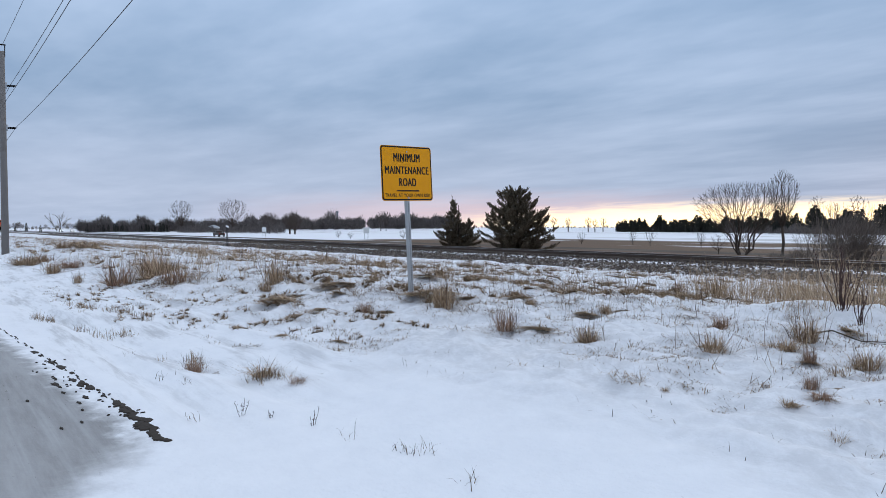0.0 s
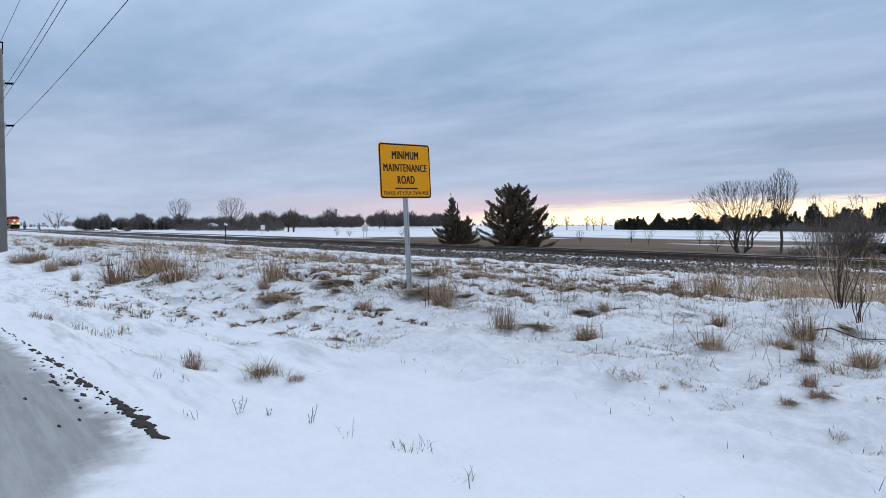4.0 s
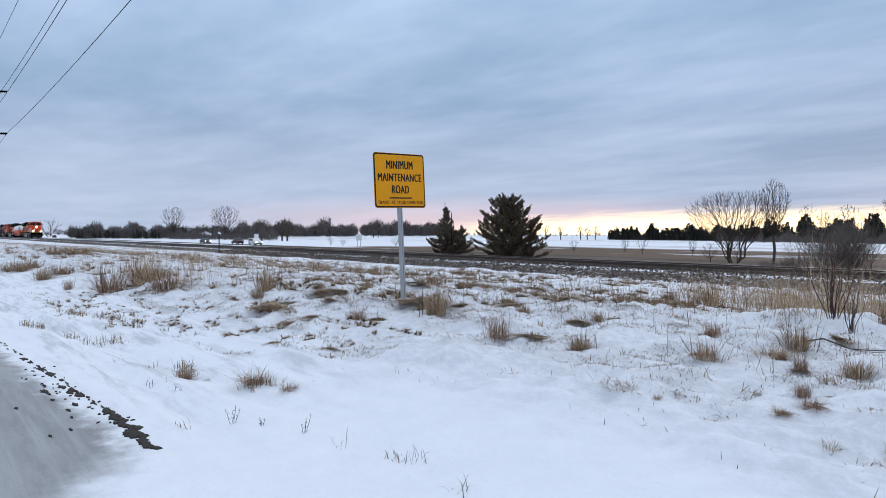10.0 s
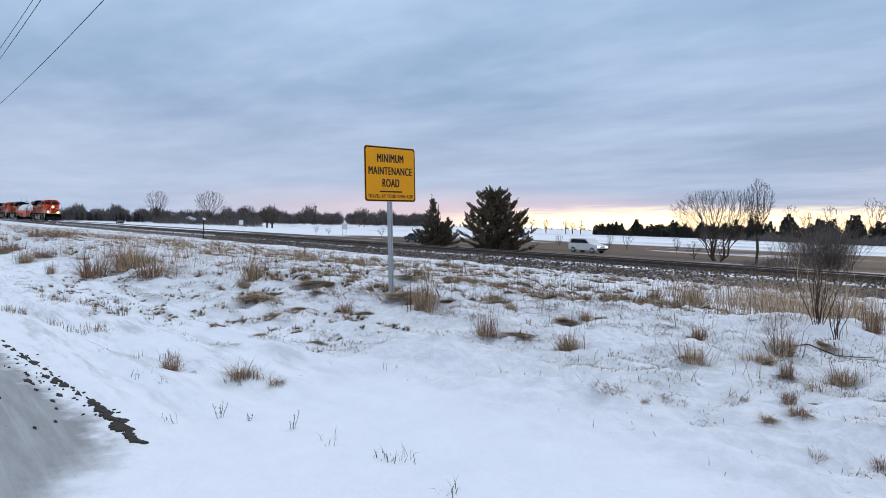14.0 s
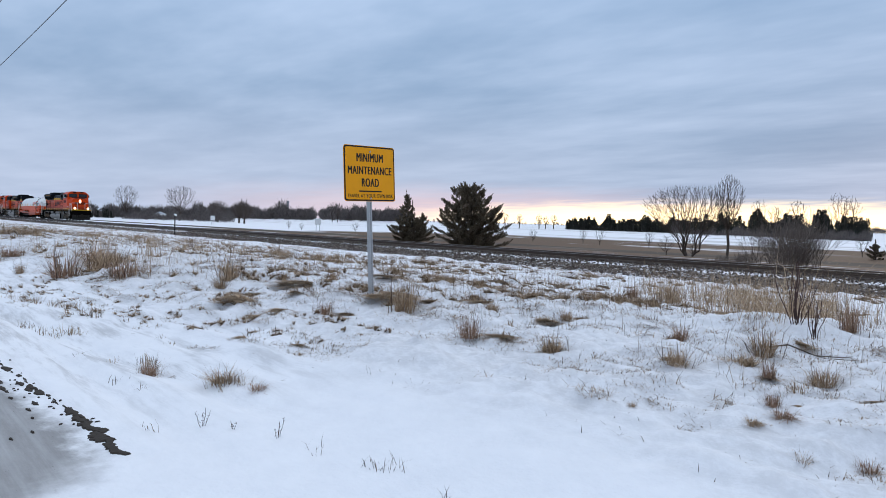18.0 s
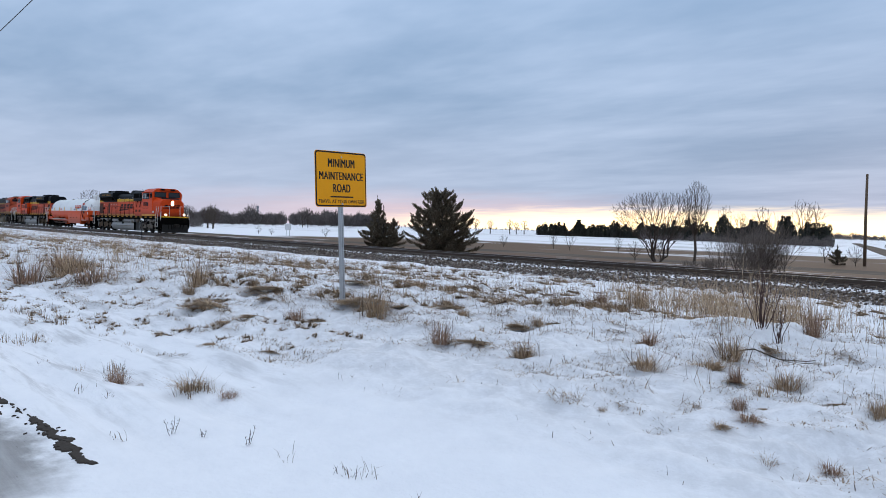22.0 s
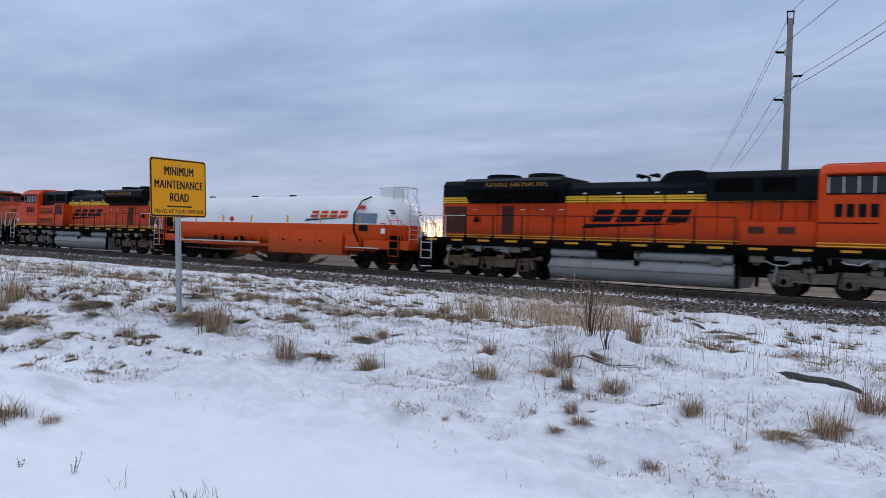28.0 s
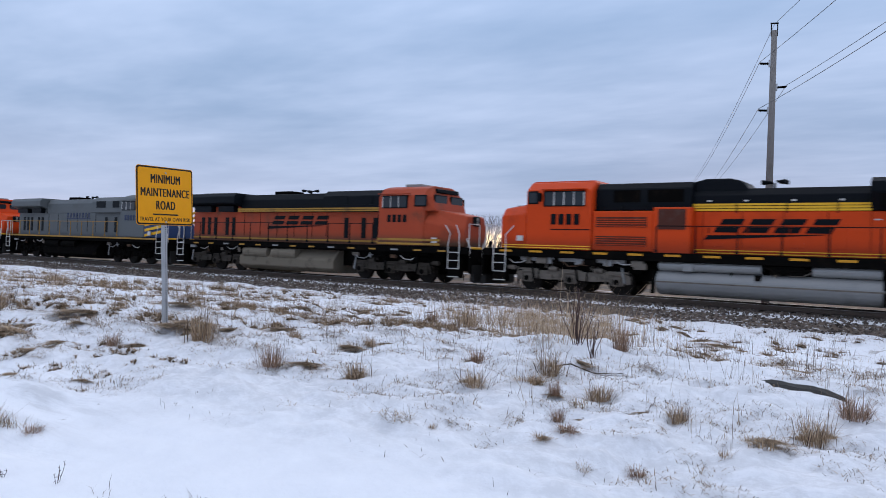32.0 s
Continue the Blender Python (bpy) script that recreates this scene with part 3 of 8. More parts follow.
def wheelset(parent, x, r=0.53):
    """Two wheels on an axle, under a truck; it rolls."""
    key = round(r, 2)
    if key not in WHEEL_MESH:
        bm = bmesh.new()
        for s in (-1, 1):
            barrel(bm, (0, s * 0.69, 0), (0, s * 0.82, 0), r, 20)
            barrel(bm, (0, s * 0.66, 0), (0, s * 0.69, 0), r + 0.028, 20)
            barrel(bm, (0, s * 0.82, 0), (0, s * 0.845, 0), r * 0.72, 16)
            for k in range(5):
                a = k * 1.2566
                barrel(bm, (0.3 * math.cos(a), s * 0.84, 0.3 * math.sin(a)), (0.3 * math.cos(a), s * 0.855, 0.3 * math.sin(a)), 0.05, 6)
        barrel(bm, (0, -0.95, 0), (0, 0.95, 0), 0.09, 10)
        ob = part("wheelset", bm, STEEL, parent, at=pose(x, 0, r))
        WHEEL_MESH[key] = ob.data
    else:
        ob = share("wheelset", WHEEL_MESH[key], parent, pose(x, 0, r))
    AXLES.append((ob, x, r))
    return ob


def truck(thing, xs, color, heavy=True):
    """A bogie: side frames with journal boxes and springs over each axle, a bolster, and its wheelsets."""
    r = 0.53 if heavy else 0.46
    mid = sum(xs) / len(xs)
    body = boxed(mid - 0.5, mid + 0.5, -0.85, 0.85, 0.55, 1.15, 0.05)
    ob = part("truck", body, UNDER, thing)
    half = (max(xs) - min(xs)) / 2
    for s in (-1, 1):
        ya, yb = (s * 1.0, s * 1.16) if s > 0 else (-1.16, -1.0)
        bm = bmesh.new()
        a, b = mid - half - 0.55, mid + half + 0.55
        top = [(a, 0.62), (a, 0.92), (a + 0.35, 1.02)]
        for k, x in enumerate(sorted(xs)):
            top += [(x - 0.5, 1.02), (x - 0.38, 1.1), (x + 0.38, 1.1), (x + 0.5, 1.02)] if heavy else []
        top += [(b - 0.35, 1.02), (b, 0.92), (b, 0.62)]
        low = [(b - 0.25, 0.58)]
        for x in sorted(xs, reverse=True):
            low += [(x + 0.4, 0.66), (x + 0.3, 0.8), (x - 0.3, 0.8), (x - 0.4, 0.66)]
        low += [(a + 0.25, 0.58)]
        seen = []
        for p in top + low:
            if not seen or abs(p[0] - seen[-1][0]) + abs(p[1] - seen[-1][1]) > 1e-3:
                seen.append(p)
        if heavy:
            prism(bm, seen, ya, yb)
        else:
            prism(bm, [(a, 0.5), (a, 0.62), (mid - 0.45, 0.85), (mid + 0.45, 0.85), (b, 0.62), (b, 0.5), (mid + 0.4, 0.42), (mid - 0.4, 0.42)], ya, yb)
        for v in bm.verts:
            v.co.z -= 0.15 if heavy else 0.0
        part("side_frame", bm, color, ob)
        for x in xs:
            bm = boxed(x - 0.2, x + 0.2, s * 1.16 - 0.06, s * 1.16 + 0.06, r - 0.17, r + 0.2, 0.04)
            barrel(bm, (x, s * 1.1, r), (x, s * 1.27, r), 0.17, 12)
            journal = part("journal_box", bm, color, ob)
            part("bearing_cap", barrel(bmesh.new(), (x, s * 1.26, r), (x, s * 1.3, r), 0.115, 10), UNDER, journal)
        if heavy:
            for k in range(len(xs) - 1):
                xa, xb = sorted(xs)[k] + 0.3, sorted(xs)[k + 1] - 0.3
                bm = tube(bmesh.new(), [(xa, s * 1.2, 0.56), ((xa + xb) / 2, s * 1.22, 0.52), (xb, s * 1.2, 0.56)], 0.035, 6)
                box(bm, (xa + xb) / 2 - 0.16, (xa + xb) / 2 + 0.16, s * 1.2 - 0.05, s * 1.2 + 0.05, 0.5, 0.72, 0.02)
                part("traction_link", bm, color, ob)
            bm = boxed(a + 0.2, b - 0.2, s * 1.2 - 0.06, s * 1.2 + 0.06, 1.26, 1.5, 0.04)
            for q in (0.18, 0.42, 0.7):
                xq = a + (b - a) * q
                box(bm, xq - 0.2, xq + 0.2, s * 1.27 - 0.05, s * 1.27 + 0.05, 1.16, 1.46, 0.03)
            part("air_duct", bm, TANK_GREY if color in (TRUCK_GREY, TRUCK_BROWN) else UNDER, ob)
        if heavy:
            for x in (mid - half * 0.52, mid + half * 0.52):
                for dx in (-0.13, 0.13):
                    coil = [(x + dx + 0.075 * math.cos(k * 1.2566), s * 1.08 + 0.075 * math.sin(k * 1.2566), 0.97 + k * 0.012) for k in range(21)]
                    part("coil_spring", tube(bmesh.new(), coil, 0.02, 4), color, ob)
            for x in xs:
                bm = bmesh.new()
                barrel(bm, (x + 0.62, s * 1.2, 0.95), (x + 0.98, s * 1.2, 0.95), 0.1, 8)
                tube(bm, [(x + 0.5, s * 1.2, 0.98), (x + 0.44, s * 1.2, 0.7), (x + 0.5, s * 1.2, 0.45)], 0.03, 5)
                part("brake_cylinder", bm, color, ob)
                bm = tube(bmesh.new(), [(x - 0.34, s * 1.24, 0.5), (x - 0.22, s * 1.26, 1.12)], 0.05, 8, 0.035)
                part("damper", bm, TANK_GREY if x == min(xs) else UNDER, ob)
                bm = boxed(x - 0.27, x + 0.27, s * 1.2 - 0.04, s * 1.2 + 0.04, r + 0.26, r + 0.32, 0.015)
                box(bm, x - 0.29, x - 0.24, s * 1.2 - 0.04, s * 1.2 + 0.04, r - 0.15, r + 0.3, 0.01)
                box(bm, x + 0.24, x + 0.29, s * 1.2 - 0.04, s * 1.2 + 0.04, r - 0.15, r + 0.3, 0.01)
                part("pedestal", bm, color, ob)
        part("brake_rigging", tube(bmesh.new(), [(a + 0.1, s * 1.2, 1.12), (mid, s * 1.22, 1.2), (b - 0.1, s * 1.2, 1.12)], 0.03, 5), UNDER, ob)
    # plain dark block added to fill the gap between the wheels
    part("axle_filler", boxed(mid - half - 0.35, mid + half + 0.35, -0.64, 0.64, 0.4, 1.45, 0.05), UNDER, ob)
    for x in xs:
        wheelset(ob, x, r)
    return ob


def ladder(thing, x, s, z0=0.38, z1=1.75, width=0.62, color=RAILING):
    """Step well at a corner: two stringers, treads with pale edges, and its grab irons."""
    y = s * 1.48
    bm = boxed(x - width / 2, x + width / 2, min(y, y - s * 0.35), max(y, y - s * 0.35), z0 - 0.05, z1)
    ob = part("step_well", bm, UNDER, thing)
    n = 4
    for k in range(n):
        z = z0 + (z1 - 0.25 - z0) * k / (n - 1)
        part("step", boxed(x - width / 2 + 0.02, x + width / 2 - 0.02, min(y, y + s * 0.05), max(y, y + s * 0.05), z - 0.02, z + 0.02), color, ob, "pale edge of a step")
    for dx in (-1, 1):
        xx = x + dx * width / 2
        part("grab_iron", tube(bmesh.new(), [(xx, y + s * 0.06, 0.75), (xx, y + s * 0.06, 1.9), (xx - 0.06 * dx, y, 2.35), (xx - 0.3, y - s * 0.1, 2.75)], 0.022, 6), color, ob)


def handrail(thing, x0, x1, s, n, color, z=1.78, top=2.78):
    """Walkway railing along a flank: posts and one top bar."""
    y = s * 1.47
    ob = part("handrail", tube(bmesh.new(), [(x0, y, top), (x1, y, top)], 0.02, 6), color, thing)
    bm = tube(bmesh.new(), [(0, 0, z), (0, 0, top)], 0.024, 6)
    box(bm, -0.05, 0.05, -0.03, 0.03, z, z + 0.1)
    first = part("post", bm, color, ob, at=pose(x0, y, 0))
    for k in range(1, n):
        share("post", first.data, ob, pose(x0 + (x1 - x0) * k / (n - 1), y, 0))


def end_gear(thing, x, s, color):
    """Buffer beam, coupler, hoses and end railing at one end (s: +1 front, -1 rear)."""
    part("end_plate", boxed(min(x, x + s * 0.08), max(x, x + s * 0.08), -1.5, 1.5, 0.55, 1.72, 0.02), UNDER, thing)
    bm = boxed(min(x, x + s * 0.5), max(x, x + s * 0.5), -0.14, 0.14, 0.74, 1.0, 0.03)
    box(bm, min(x + s * 0.42, x + s * 0.68), max(x + s * 0.42, x + s * 0.68), -0.22, 0.2, 0.7, 1.04, 0.05)
    part("coupler", bm, STEEL, thing)
    prof = [(x, 0.95), (x, 0.22), (x + s * 0.2, 0.14), (x + s * 0.26, 0.18), (x + s * 0.1, 0.95)]
    part("plow", prism(bmesh.new(), prof, -1.3, 1.3), worn("plow_black", (0.012, 0.011, 0.010), 0.8, amount=0.5, dirt=(0.03, 0.024, 0.018)), thing)
    for y in (-0.85, -0.5, 0.5, 0.85):
        part("brake_hose", tube(bmesh.new(), [(x + s * 0.06, y, 1.25), (x + s * 0.3, y, 1.1), (x + s * 0.36, y * 0.9, 0.75), (x + s * 0.2, y * 0.8, 0.5)], 0.03, 6), UNDER, thing)
    for y in (-1.4, -0.55, 0.55, 1.4):
        part("end_post", tube(bmesh.new(), [(x - s * 0.05, y, 1.75), (x - s * 0.05, y, 2.8)], 0.022, 6), color, thing)
    part("end_sill", boxed(min(x, x + s * 0.1), max(x, x + s * 0.1), -1.45, 1.45, 1.66, 1.76, 0.02), YELLOW, thing, "yellow painted end sill")
    for y in (-1.47, 1.47):
        part("corner_rail", tube(bmesh.new(), [(x + s * 0.04, y, 0.55), (x + s * 0.06, y, 1.7), (x - s * 0.12, y, 2.15)], 0.028, 6), color, thing)
    for a, b in ((-1.4, -0.55), (0.55, 1.4)):
        part("end_rail", tube(bmesh.new(), [(x - s * 0.05, a, 2.8), (x - s * 0.05, b, 2.8)], 0.02, 6), color, thing)


def lamp_pair(thing, x, zs, ys, lit, r=0.1):
    for y in ys:
        for z in zs:
            bm = barrel(bmesh.new(), (x - 0.06, y, z), (x + 0.02, y, z), r + 0.03, 14)
            ob = part("headlight", bm, BLACK, thing)
            part("lens", barrel(bmesh.new(), (x + 0.02, y, z), (x + 0.035, y, z), r, 14), lit, ob, "headlight lens")


def side_window(parent, x0, x1, z0, z1, y, n, frame_mat=RAILING, lit=None):
    """A row of sliding panes in a cab's flank."""
    s = -1 if y < 0 else 1
    ob = part("window_frame", boxed(x0 - 0.05, x1 + 0.05, min(y, y + s * 0.03), max(y, y + s * 0.03), z0 - 0.05, z1 + 0.05, 0.01), BLACK, parent)
    w = (x1 - x0) / n
    for k in range(n):
        part("pane", boxed(x0 + k * w + 0.03, x0 + (k + 1) * w - 0.03, min(y + s * 0.03, y + s * 0.045), max(y + s * 0.03, y + s * 0.045), z0, z1), lit or glass(), ob)
        part("mullion", boxed(x0 + k * w - 0.02, x0 + k * w + 0.02, min(y + s * 0.03, y + s * 0.06), max(y + s * 0.03, y + s * 0.06), z0, z1), frame_mat, ob)


def sill_fittings(thing, x0, x1, s, n, seed):
    """Pipes, valves and boxes hung under the walkway along one side."""
    rng = random.Random(seed)
    for k in range(n):
        x = x0 + (x1 - x0) * (k + rng.uniform(0.1, 0.9)) / n
        y = s * rng.uniform(1.2, 1.38)
        z = rng.uniform(1.12, 1.34)
        color = rng.choice((UNDER, TRUCK_GREY, TANK_GREY, RUST, UNDER))
        kind = k % 4
        if kind == 0:
            w, h = rng.uniform(0.1, 0.26), rng.uniform(0.08, 0.16)
            part("junction_box", boxed(x - w, x + w, y - 0.08, y + 0.08, z - h, z + h, 0.02), color, thing)
        elif kind == 1:
            bm = tube(bmesh.new(), [(x - 0.5, y, z + 0.1), (x - 0.2, y + s * 0.05, z - 0.05), (x + 0.2, y + s * 0.05, z - 0.08), (x + 0.55, y, z + 0.12)], 0.022, 6)
            part("air_pipe", bm, RAILING if rng.random() < 0.4 else color, thing)
        elif kind == 2:
            bm = barrel(bmesh.new(), (x, y, z - 0.14), (x, y, z + 0.12), 0.07, 10)
            barrel(bm, (x - 0.14, y, z), (x + 0.14, y, z), 0.045, 8)
            part("valve", bm, color, thing)
        else:
            bm = tube(bmesh.new(), [(x, y, 1.42), (x + 0.05, y + s * 0.04, 1.1), (x + 0.16, y + s * 0.02, 0.75), (x + 0.2, y - s * 0.05, 0.42)], 0.026, 6)
            part("sand_hose", bm, UNDER, thing)


RUST = worn("rusty_casting", (0.085, 0.05, 0.03), 0.85, dirt=(0.03, 0.02, 0.014), amount=0.8, scale=3, grain=0.25, bump=0.2)


def engine_long_hood(name, label, lit):
    """Road locomotive with a flared radiator at the rear of a narrow black-topped hood. x runs forward, 0 is the nose."""
    t = tagged(empty(name), label, "locomotive", "locomotives of the train")
    H = 0.98
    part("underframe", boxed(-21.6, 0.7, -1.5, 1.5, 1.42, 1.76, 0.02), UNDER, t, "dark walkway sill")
    # plain dark boxes added under the frame to close the view through
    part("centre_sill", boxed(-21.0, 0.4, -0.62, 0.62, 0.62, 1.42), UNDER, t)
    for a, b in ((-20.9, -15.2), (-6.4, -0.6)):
        part("gear_filler", boxed(a, b, -0.98, 0.98, 0.9, 1.42), UNDER, t)
    for s in (-1, 1):
        ys = (s * 1.5, s * 1.512) if s > 0 else (-1.512, -1.5)
        for k in range(15):
            x = -21.2 + k * 1.46
            part("reflector", boxed(x, x + 0.6, ys[0], ys[1], 1.615, 1.70), STRIP_YELLOW, t, "yellow reflective sill strip")
    # nose
    bm = loft(bmesh.new(), [(-1.5, 1.76), (1.5, 1.76), (1.5, 3.25), (1.15, 3.68), (-1.15, 3.68), (-1.5, 3.25)], -1.45, -0.02, bevel=0.06)
    for v in bm.verts:
        if v.co.x > -0.3:
            v.co.y *= 0.82
            if v.co.z > 3.2:
                v.co.z -= 0.16
    part("nose", bm, ORANGE, t)
    bm = boxed(-1.3, -0.12, -1.0, 1.0, 3.6, 3.7, 0.03)
    for v in bm.verts:
        if v.co.x > -0.4:
            v.co.z -= 0.15
            v.co.y *= 0.84
    part("nose_top", bm, BLACK, t, "black anti-glare paint on the nose")
    for k in range(4):
        for q in (0.0, 0.15):
            bm = boxed(-0.022, 0.0, -0.82 + 0.40 * k + q * 0.5, -0.50 + 0.40 * k + q * 0.5, 2.70 + q, 2.80 + q)
            part("nose_emblem_block", bm, BLACK, t)
    part("nose_emblem_bar", boxed(-0.022, 0.0, -0.95, 0.75, 2.58, 2.63), BLACK, t)
    # cab
    cab = part("cab", loft(bmesh.new(), [(-1.54, 1.76), (1.54, 1.76), (1.54, 4.22), (1.12, 4.6), (-1.12, 4.6), (-1.54, 4.22)], -4.42, -1.42, bevel=0.05), ORANGE, t)
    part("roof_panel", boxed(-4.3, -1.5, -0.95, 0.95, 4.6, 4.66, 0.02), ORANGE, cab)
    part("roof_visor", boxed(-1.85, -1.3, -0.82, 0.82, 4.42, 4.66, 0.04), ORANGE, cab)
    for y in (-0.52, 0.52):
        part("number_board", boxed(-1.32, -1.285, y - 0.24, y + 0.24, 4.46, 4.62, 0.01), BLACK, cab)
    for y in (-0.72, 0.72):
        ob = part("windshield", boxed(-1.44, -1.40, y - 0.6, y + 0.6, 3.72, 4.28, 0.02), BLACK, cab)
        part("pane", boxed(-1.40, -1.385, y - 0.54, y + 0.54, 3.77, 4.23), glass(), ob)
    for s in (-1, 1):
        side_window(cab, -4.1, -2.3, 3.6, 4.14, s * 1.54, 4)
        ob = part("front_quarter_window", boxed(-2.0, -1.5, min(s * 1.54, s * 1.57), max(s * 1.54, s * 1.57), 3.66, 4.2, 0.02), BLACK, cab)
        part("pane", boxed(-1.94, -1.56, min(s * 1.57, s * 1.585), max(s * 1.57, s * 1.585), 3.72, 4.14), glass(), ob)
        part("window_awning", boxed(-4.2, -2.2, min(s * 1.5, s * 1.72), max(s * 1.5, s * 1.72), 4.24, 4.28, 0.01), ORANGE, cab)
        part("mirror", boxed(-2.2, -2.12, min(s * 1.6, s * 1.85), max(s * 1.6, s * 1.85), 3.75, 4.1, 0.02), BLACK, cab)
        number_bars(cab, -3.9, -2.5, 2.8, 3.24, s * 1.55, BLACK)
        part("cab_line", boxed(-4.4, -2.6, min(s * 1.54, s * 1.55), max(s * 1.54, s * 1.55), 2.58, 2.62), BLACK, cab)
        part("notice_plate", boxed(-1.3, -1.0, min(s * 1.5, s * 1.56), max(s * 1.5, s * 1.56), 2.1, 2.32), RAILING, cab)
        for z0, z1, mt in ((1.8, 1.84, YELLOW), (1.9, 1.94, YELLOW)):
            part("sill_stripe", boxed(-4.42, -0.3, min(s * 1.54, s * 1.552), max(s * 1.54, s * 1.552), z0, z1), mt, cab)
    # hood
    hood = part("hood", boxed(-20.7, -4.42, -H, H, 1.76, 3.36, 0.02), ORANGE, t)
    for s in (-1, 1):
        y0, y1 = min(s * H, s * (H + 0.012)), max(s * H, s * (H + 0.012))
        for a, b in ((-14.2, -4.42), (-20.7, -19.2)):
            for z0, z1 in ((3.375, 3.45), (3.475, 3.55), (3.575, 3.65)):
                part("hood_stripe", boxed(a, b, y0, y1, z0, z1), YELLOW, hood)
        for z0, z1 in ((1.8, 1.835), (1.9, 1.935)):
            part("hood_sill_stripe", boxed(-20.7, -4.42, y0, y1, z0, z1), YELLOW, hood)
        for x in (-17.6, -16.0, -14.2, -12.9, -11.5, -10.1, -8.7, -7.9, -6.4, -5.2):
            part("door_seam", boxed(x - 0.012, x + 0.012, y0, y1, 2.0, 3.34), SEAM, hood)
        for x in (-19.0, -15.2, -13.5, -12.2, -10.8, -9.4):
            part("hood_door", boxed(x, x + 0.56, y0, y1, 2.06, 3.26, 0.004), ORANGE, hood)
            part("door_handle", boxed(x + 0.46, x + 0.5, min(s * H, s * (H + 0.03)), max(s * H, s * (H + 0.03)), 2.55, 2.75), SEAM, hood)
        for x in (-13.2, -11.6, -9.9, -7.4, -5.9, -4.9):
            part("stripe_post", boxed(x - 0.02, x + 0.02, min(s * H, s * (H + 0.03)), max(s * H, s * (H + 0.03)), 3.3, 3.7), BLACK, hood)
        for x in (-18.9, -17.2, -16.4, -15.4, -14.5):
            part("latch_plate", boxed(x, x + 0.22, y0, y1, 3.05, 3.1), RAILING, hood)
        # dark screens at the rear
        part("rear_screen", boxed(-20.55, -19.3, min(s * H, s * (H + 0.02)), max(s * H, s * (H + 0.02)), 2.0, 3.22), worn("screen_brown", (0.07, 0.02, 0.012), 0.8, amount=0.4), hood, "dark red-brown intake screen")
        part("side_door", boxed(-17.35, -16.75, min(s * H, s * (H + 0.02)), max(s * H, s * (H + 0.02)), 2.0, 3.22), worn("screen_brown", (0.07, 0.02, 0.012)), hood)
        part("bell", tube(bmesh.new(), [(-18.7, s * (H + 0.1), 2.75), (-18.7, s * (H + 0.1), 2.5)], 0.06, 10, 0.14), BLACK, hood)
        rail_mark(t, -13.4, -8.75, 2.3, 3.08, s * (H + 0.012), BLACK, s > 0)
        # equipment boxes outside the hood
        dark = worn("screen_brown", (0.07, 0.02, 0.012))
        ob = part("equipment_box", boxed(-6.95, -4.44, min(s * 1.44, s * H), max(s * 1.44, s * H), 1.78, 2.62 if s < 0 else 3.36, 0.03), ORANGE, t)
        if s > 0:
            for z0, z1 in ((1.98, 2.36), (2.72, 3.12)):
                part("grille", boxed(-6.7, -4.6, 1.44, 1.46, z0, z1), dark, ob, "dark red-brown louvred grille")
                for k in range(4):
                    part("grille_slat", boxed(-6.68, -4.62, 1.46, 1.475, z0 + 0.03 + k * 0.09, z0 + 0.06 + k * 0.09), ORANGE, ob)
            tall_box = part("filter_box", boxed(-8.4, -6.95, H, 1.46, 1.6, 3.5, 0.03), ORANGE, t)
            part("grille", boxed(-8.2, -7.15, 1.46, 1.475, 2.65, 3.42), dark, tall_box)
        for x in (-6.4, -5.4) if s < 0 else ():
            part("vent", boxed(x - 0.28, x + 0.28, min(s * 1.44, s * 1.455), max(s * 1.44, s * 1.455), 2.2, 2.45), worn("screen_brown", (0.07, 0.02, 0.012)), ob)
        handrail(t, -19.0, -7.1, s, 9, BLACK)
        handrail(t, -21.3, -19.0, s, 3, RAILING)
        for x in (-6.6, -5.6, -4.7):
            part("grab_bar", tube(bmesh.new(), [(x, s * 1.4, 2.7), (x, s * 1.2, 3.6)], 0.025, 6), BLACK, t)
    part("rear_panel", boxed(-20.72, -20.7, -0.7, 0.7, 2.0, 3.3), BLACK, hood)
    top = part("hood_top", loft(bmesh.new(), [(-H, 3.36), (H, 3.36), (H, 3.95), (0.72, 4.22), (-0.72, 4.22), (-H, 3.95)], -14.3, -8.3, bevel=0.02), BLACK, t)
    for x in (-13.4, -11.9, -10.3, -9.0):
        for s in (-1, 1):
            part("hood_lamp", boxed(x, x + 0.16, min(s * H, s * (H + 0.03)), max(s * H, s * (H + 0.03)), 3.72, 3.78), RAILING, top)
    part("hood_rear_top", loft(bmesh.new(), [(-H, 3.36), (H, 3.36), (H, 4.2), (0.8, 4.42), (-0.8, 4.42), (-H, 4.2)], -20.7, -19.2, bevel=0.02), BLACK, t)
    box_ = part("hood_front_top", loft(bmesh.new(), [(-1.15, 3.4), (1.15, 3.4), (1.15, 4.25), (0.9, 4.5), (-0.9, 4.5), (-1.15, 4.25)], -8.3, -4.42, bevel=0.03), BLACK, t)
    for s in (-1, 1):
        part("louvre", boxed(-8.0, -6.6, min(s * 1.15, s * 1.17), max(s * 1.15, s * 1.17), 3.72, 4.2), UNDER, box_)
        part("louvre", boxed(-6.3, -5.2, min(s * 1.15, s * 1.17), max(s * 1.15, s * 1.17), 3.72, 4.2), UNDER, box_)
    part("exhaust_hump", prism(bmesh.new(), [(-10.35, 4.1), (-10.0, 4.5), (-9.6, 4.6), (-8.7, 4.6), (-8.25, 4.48), (-8.25, 4.1)], -0.8, 0.8, bevel=0.04), BLACK, t)
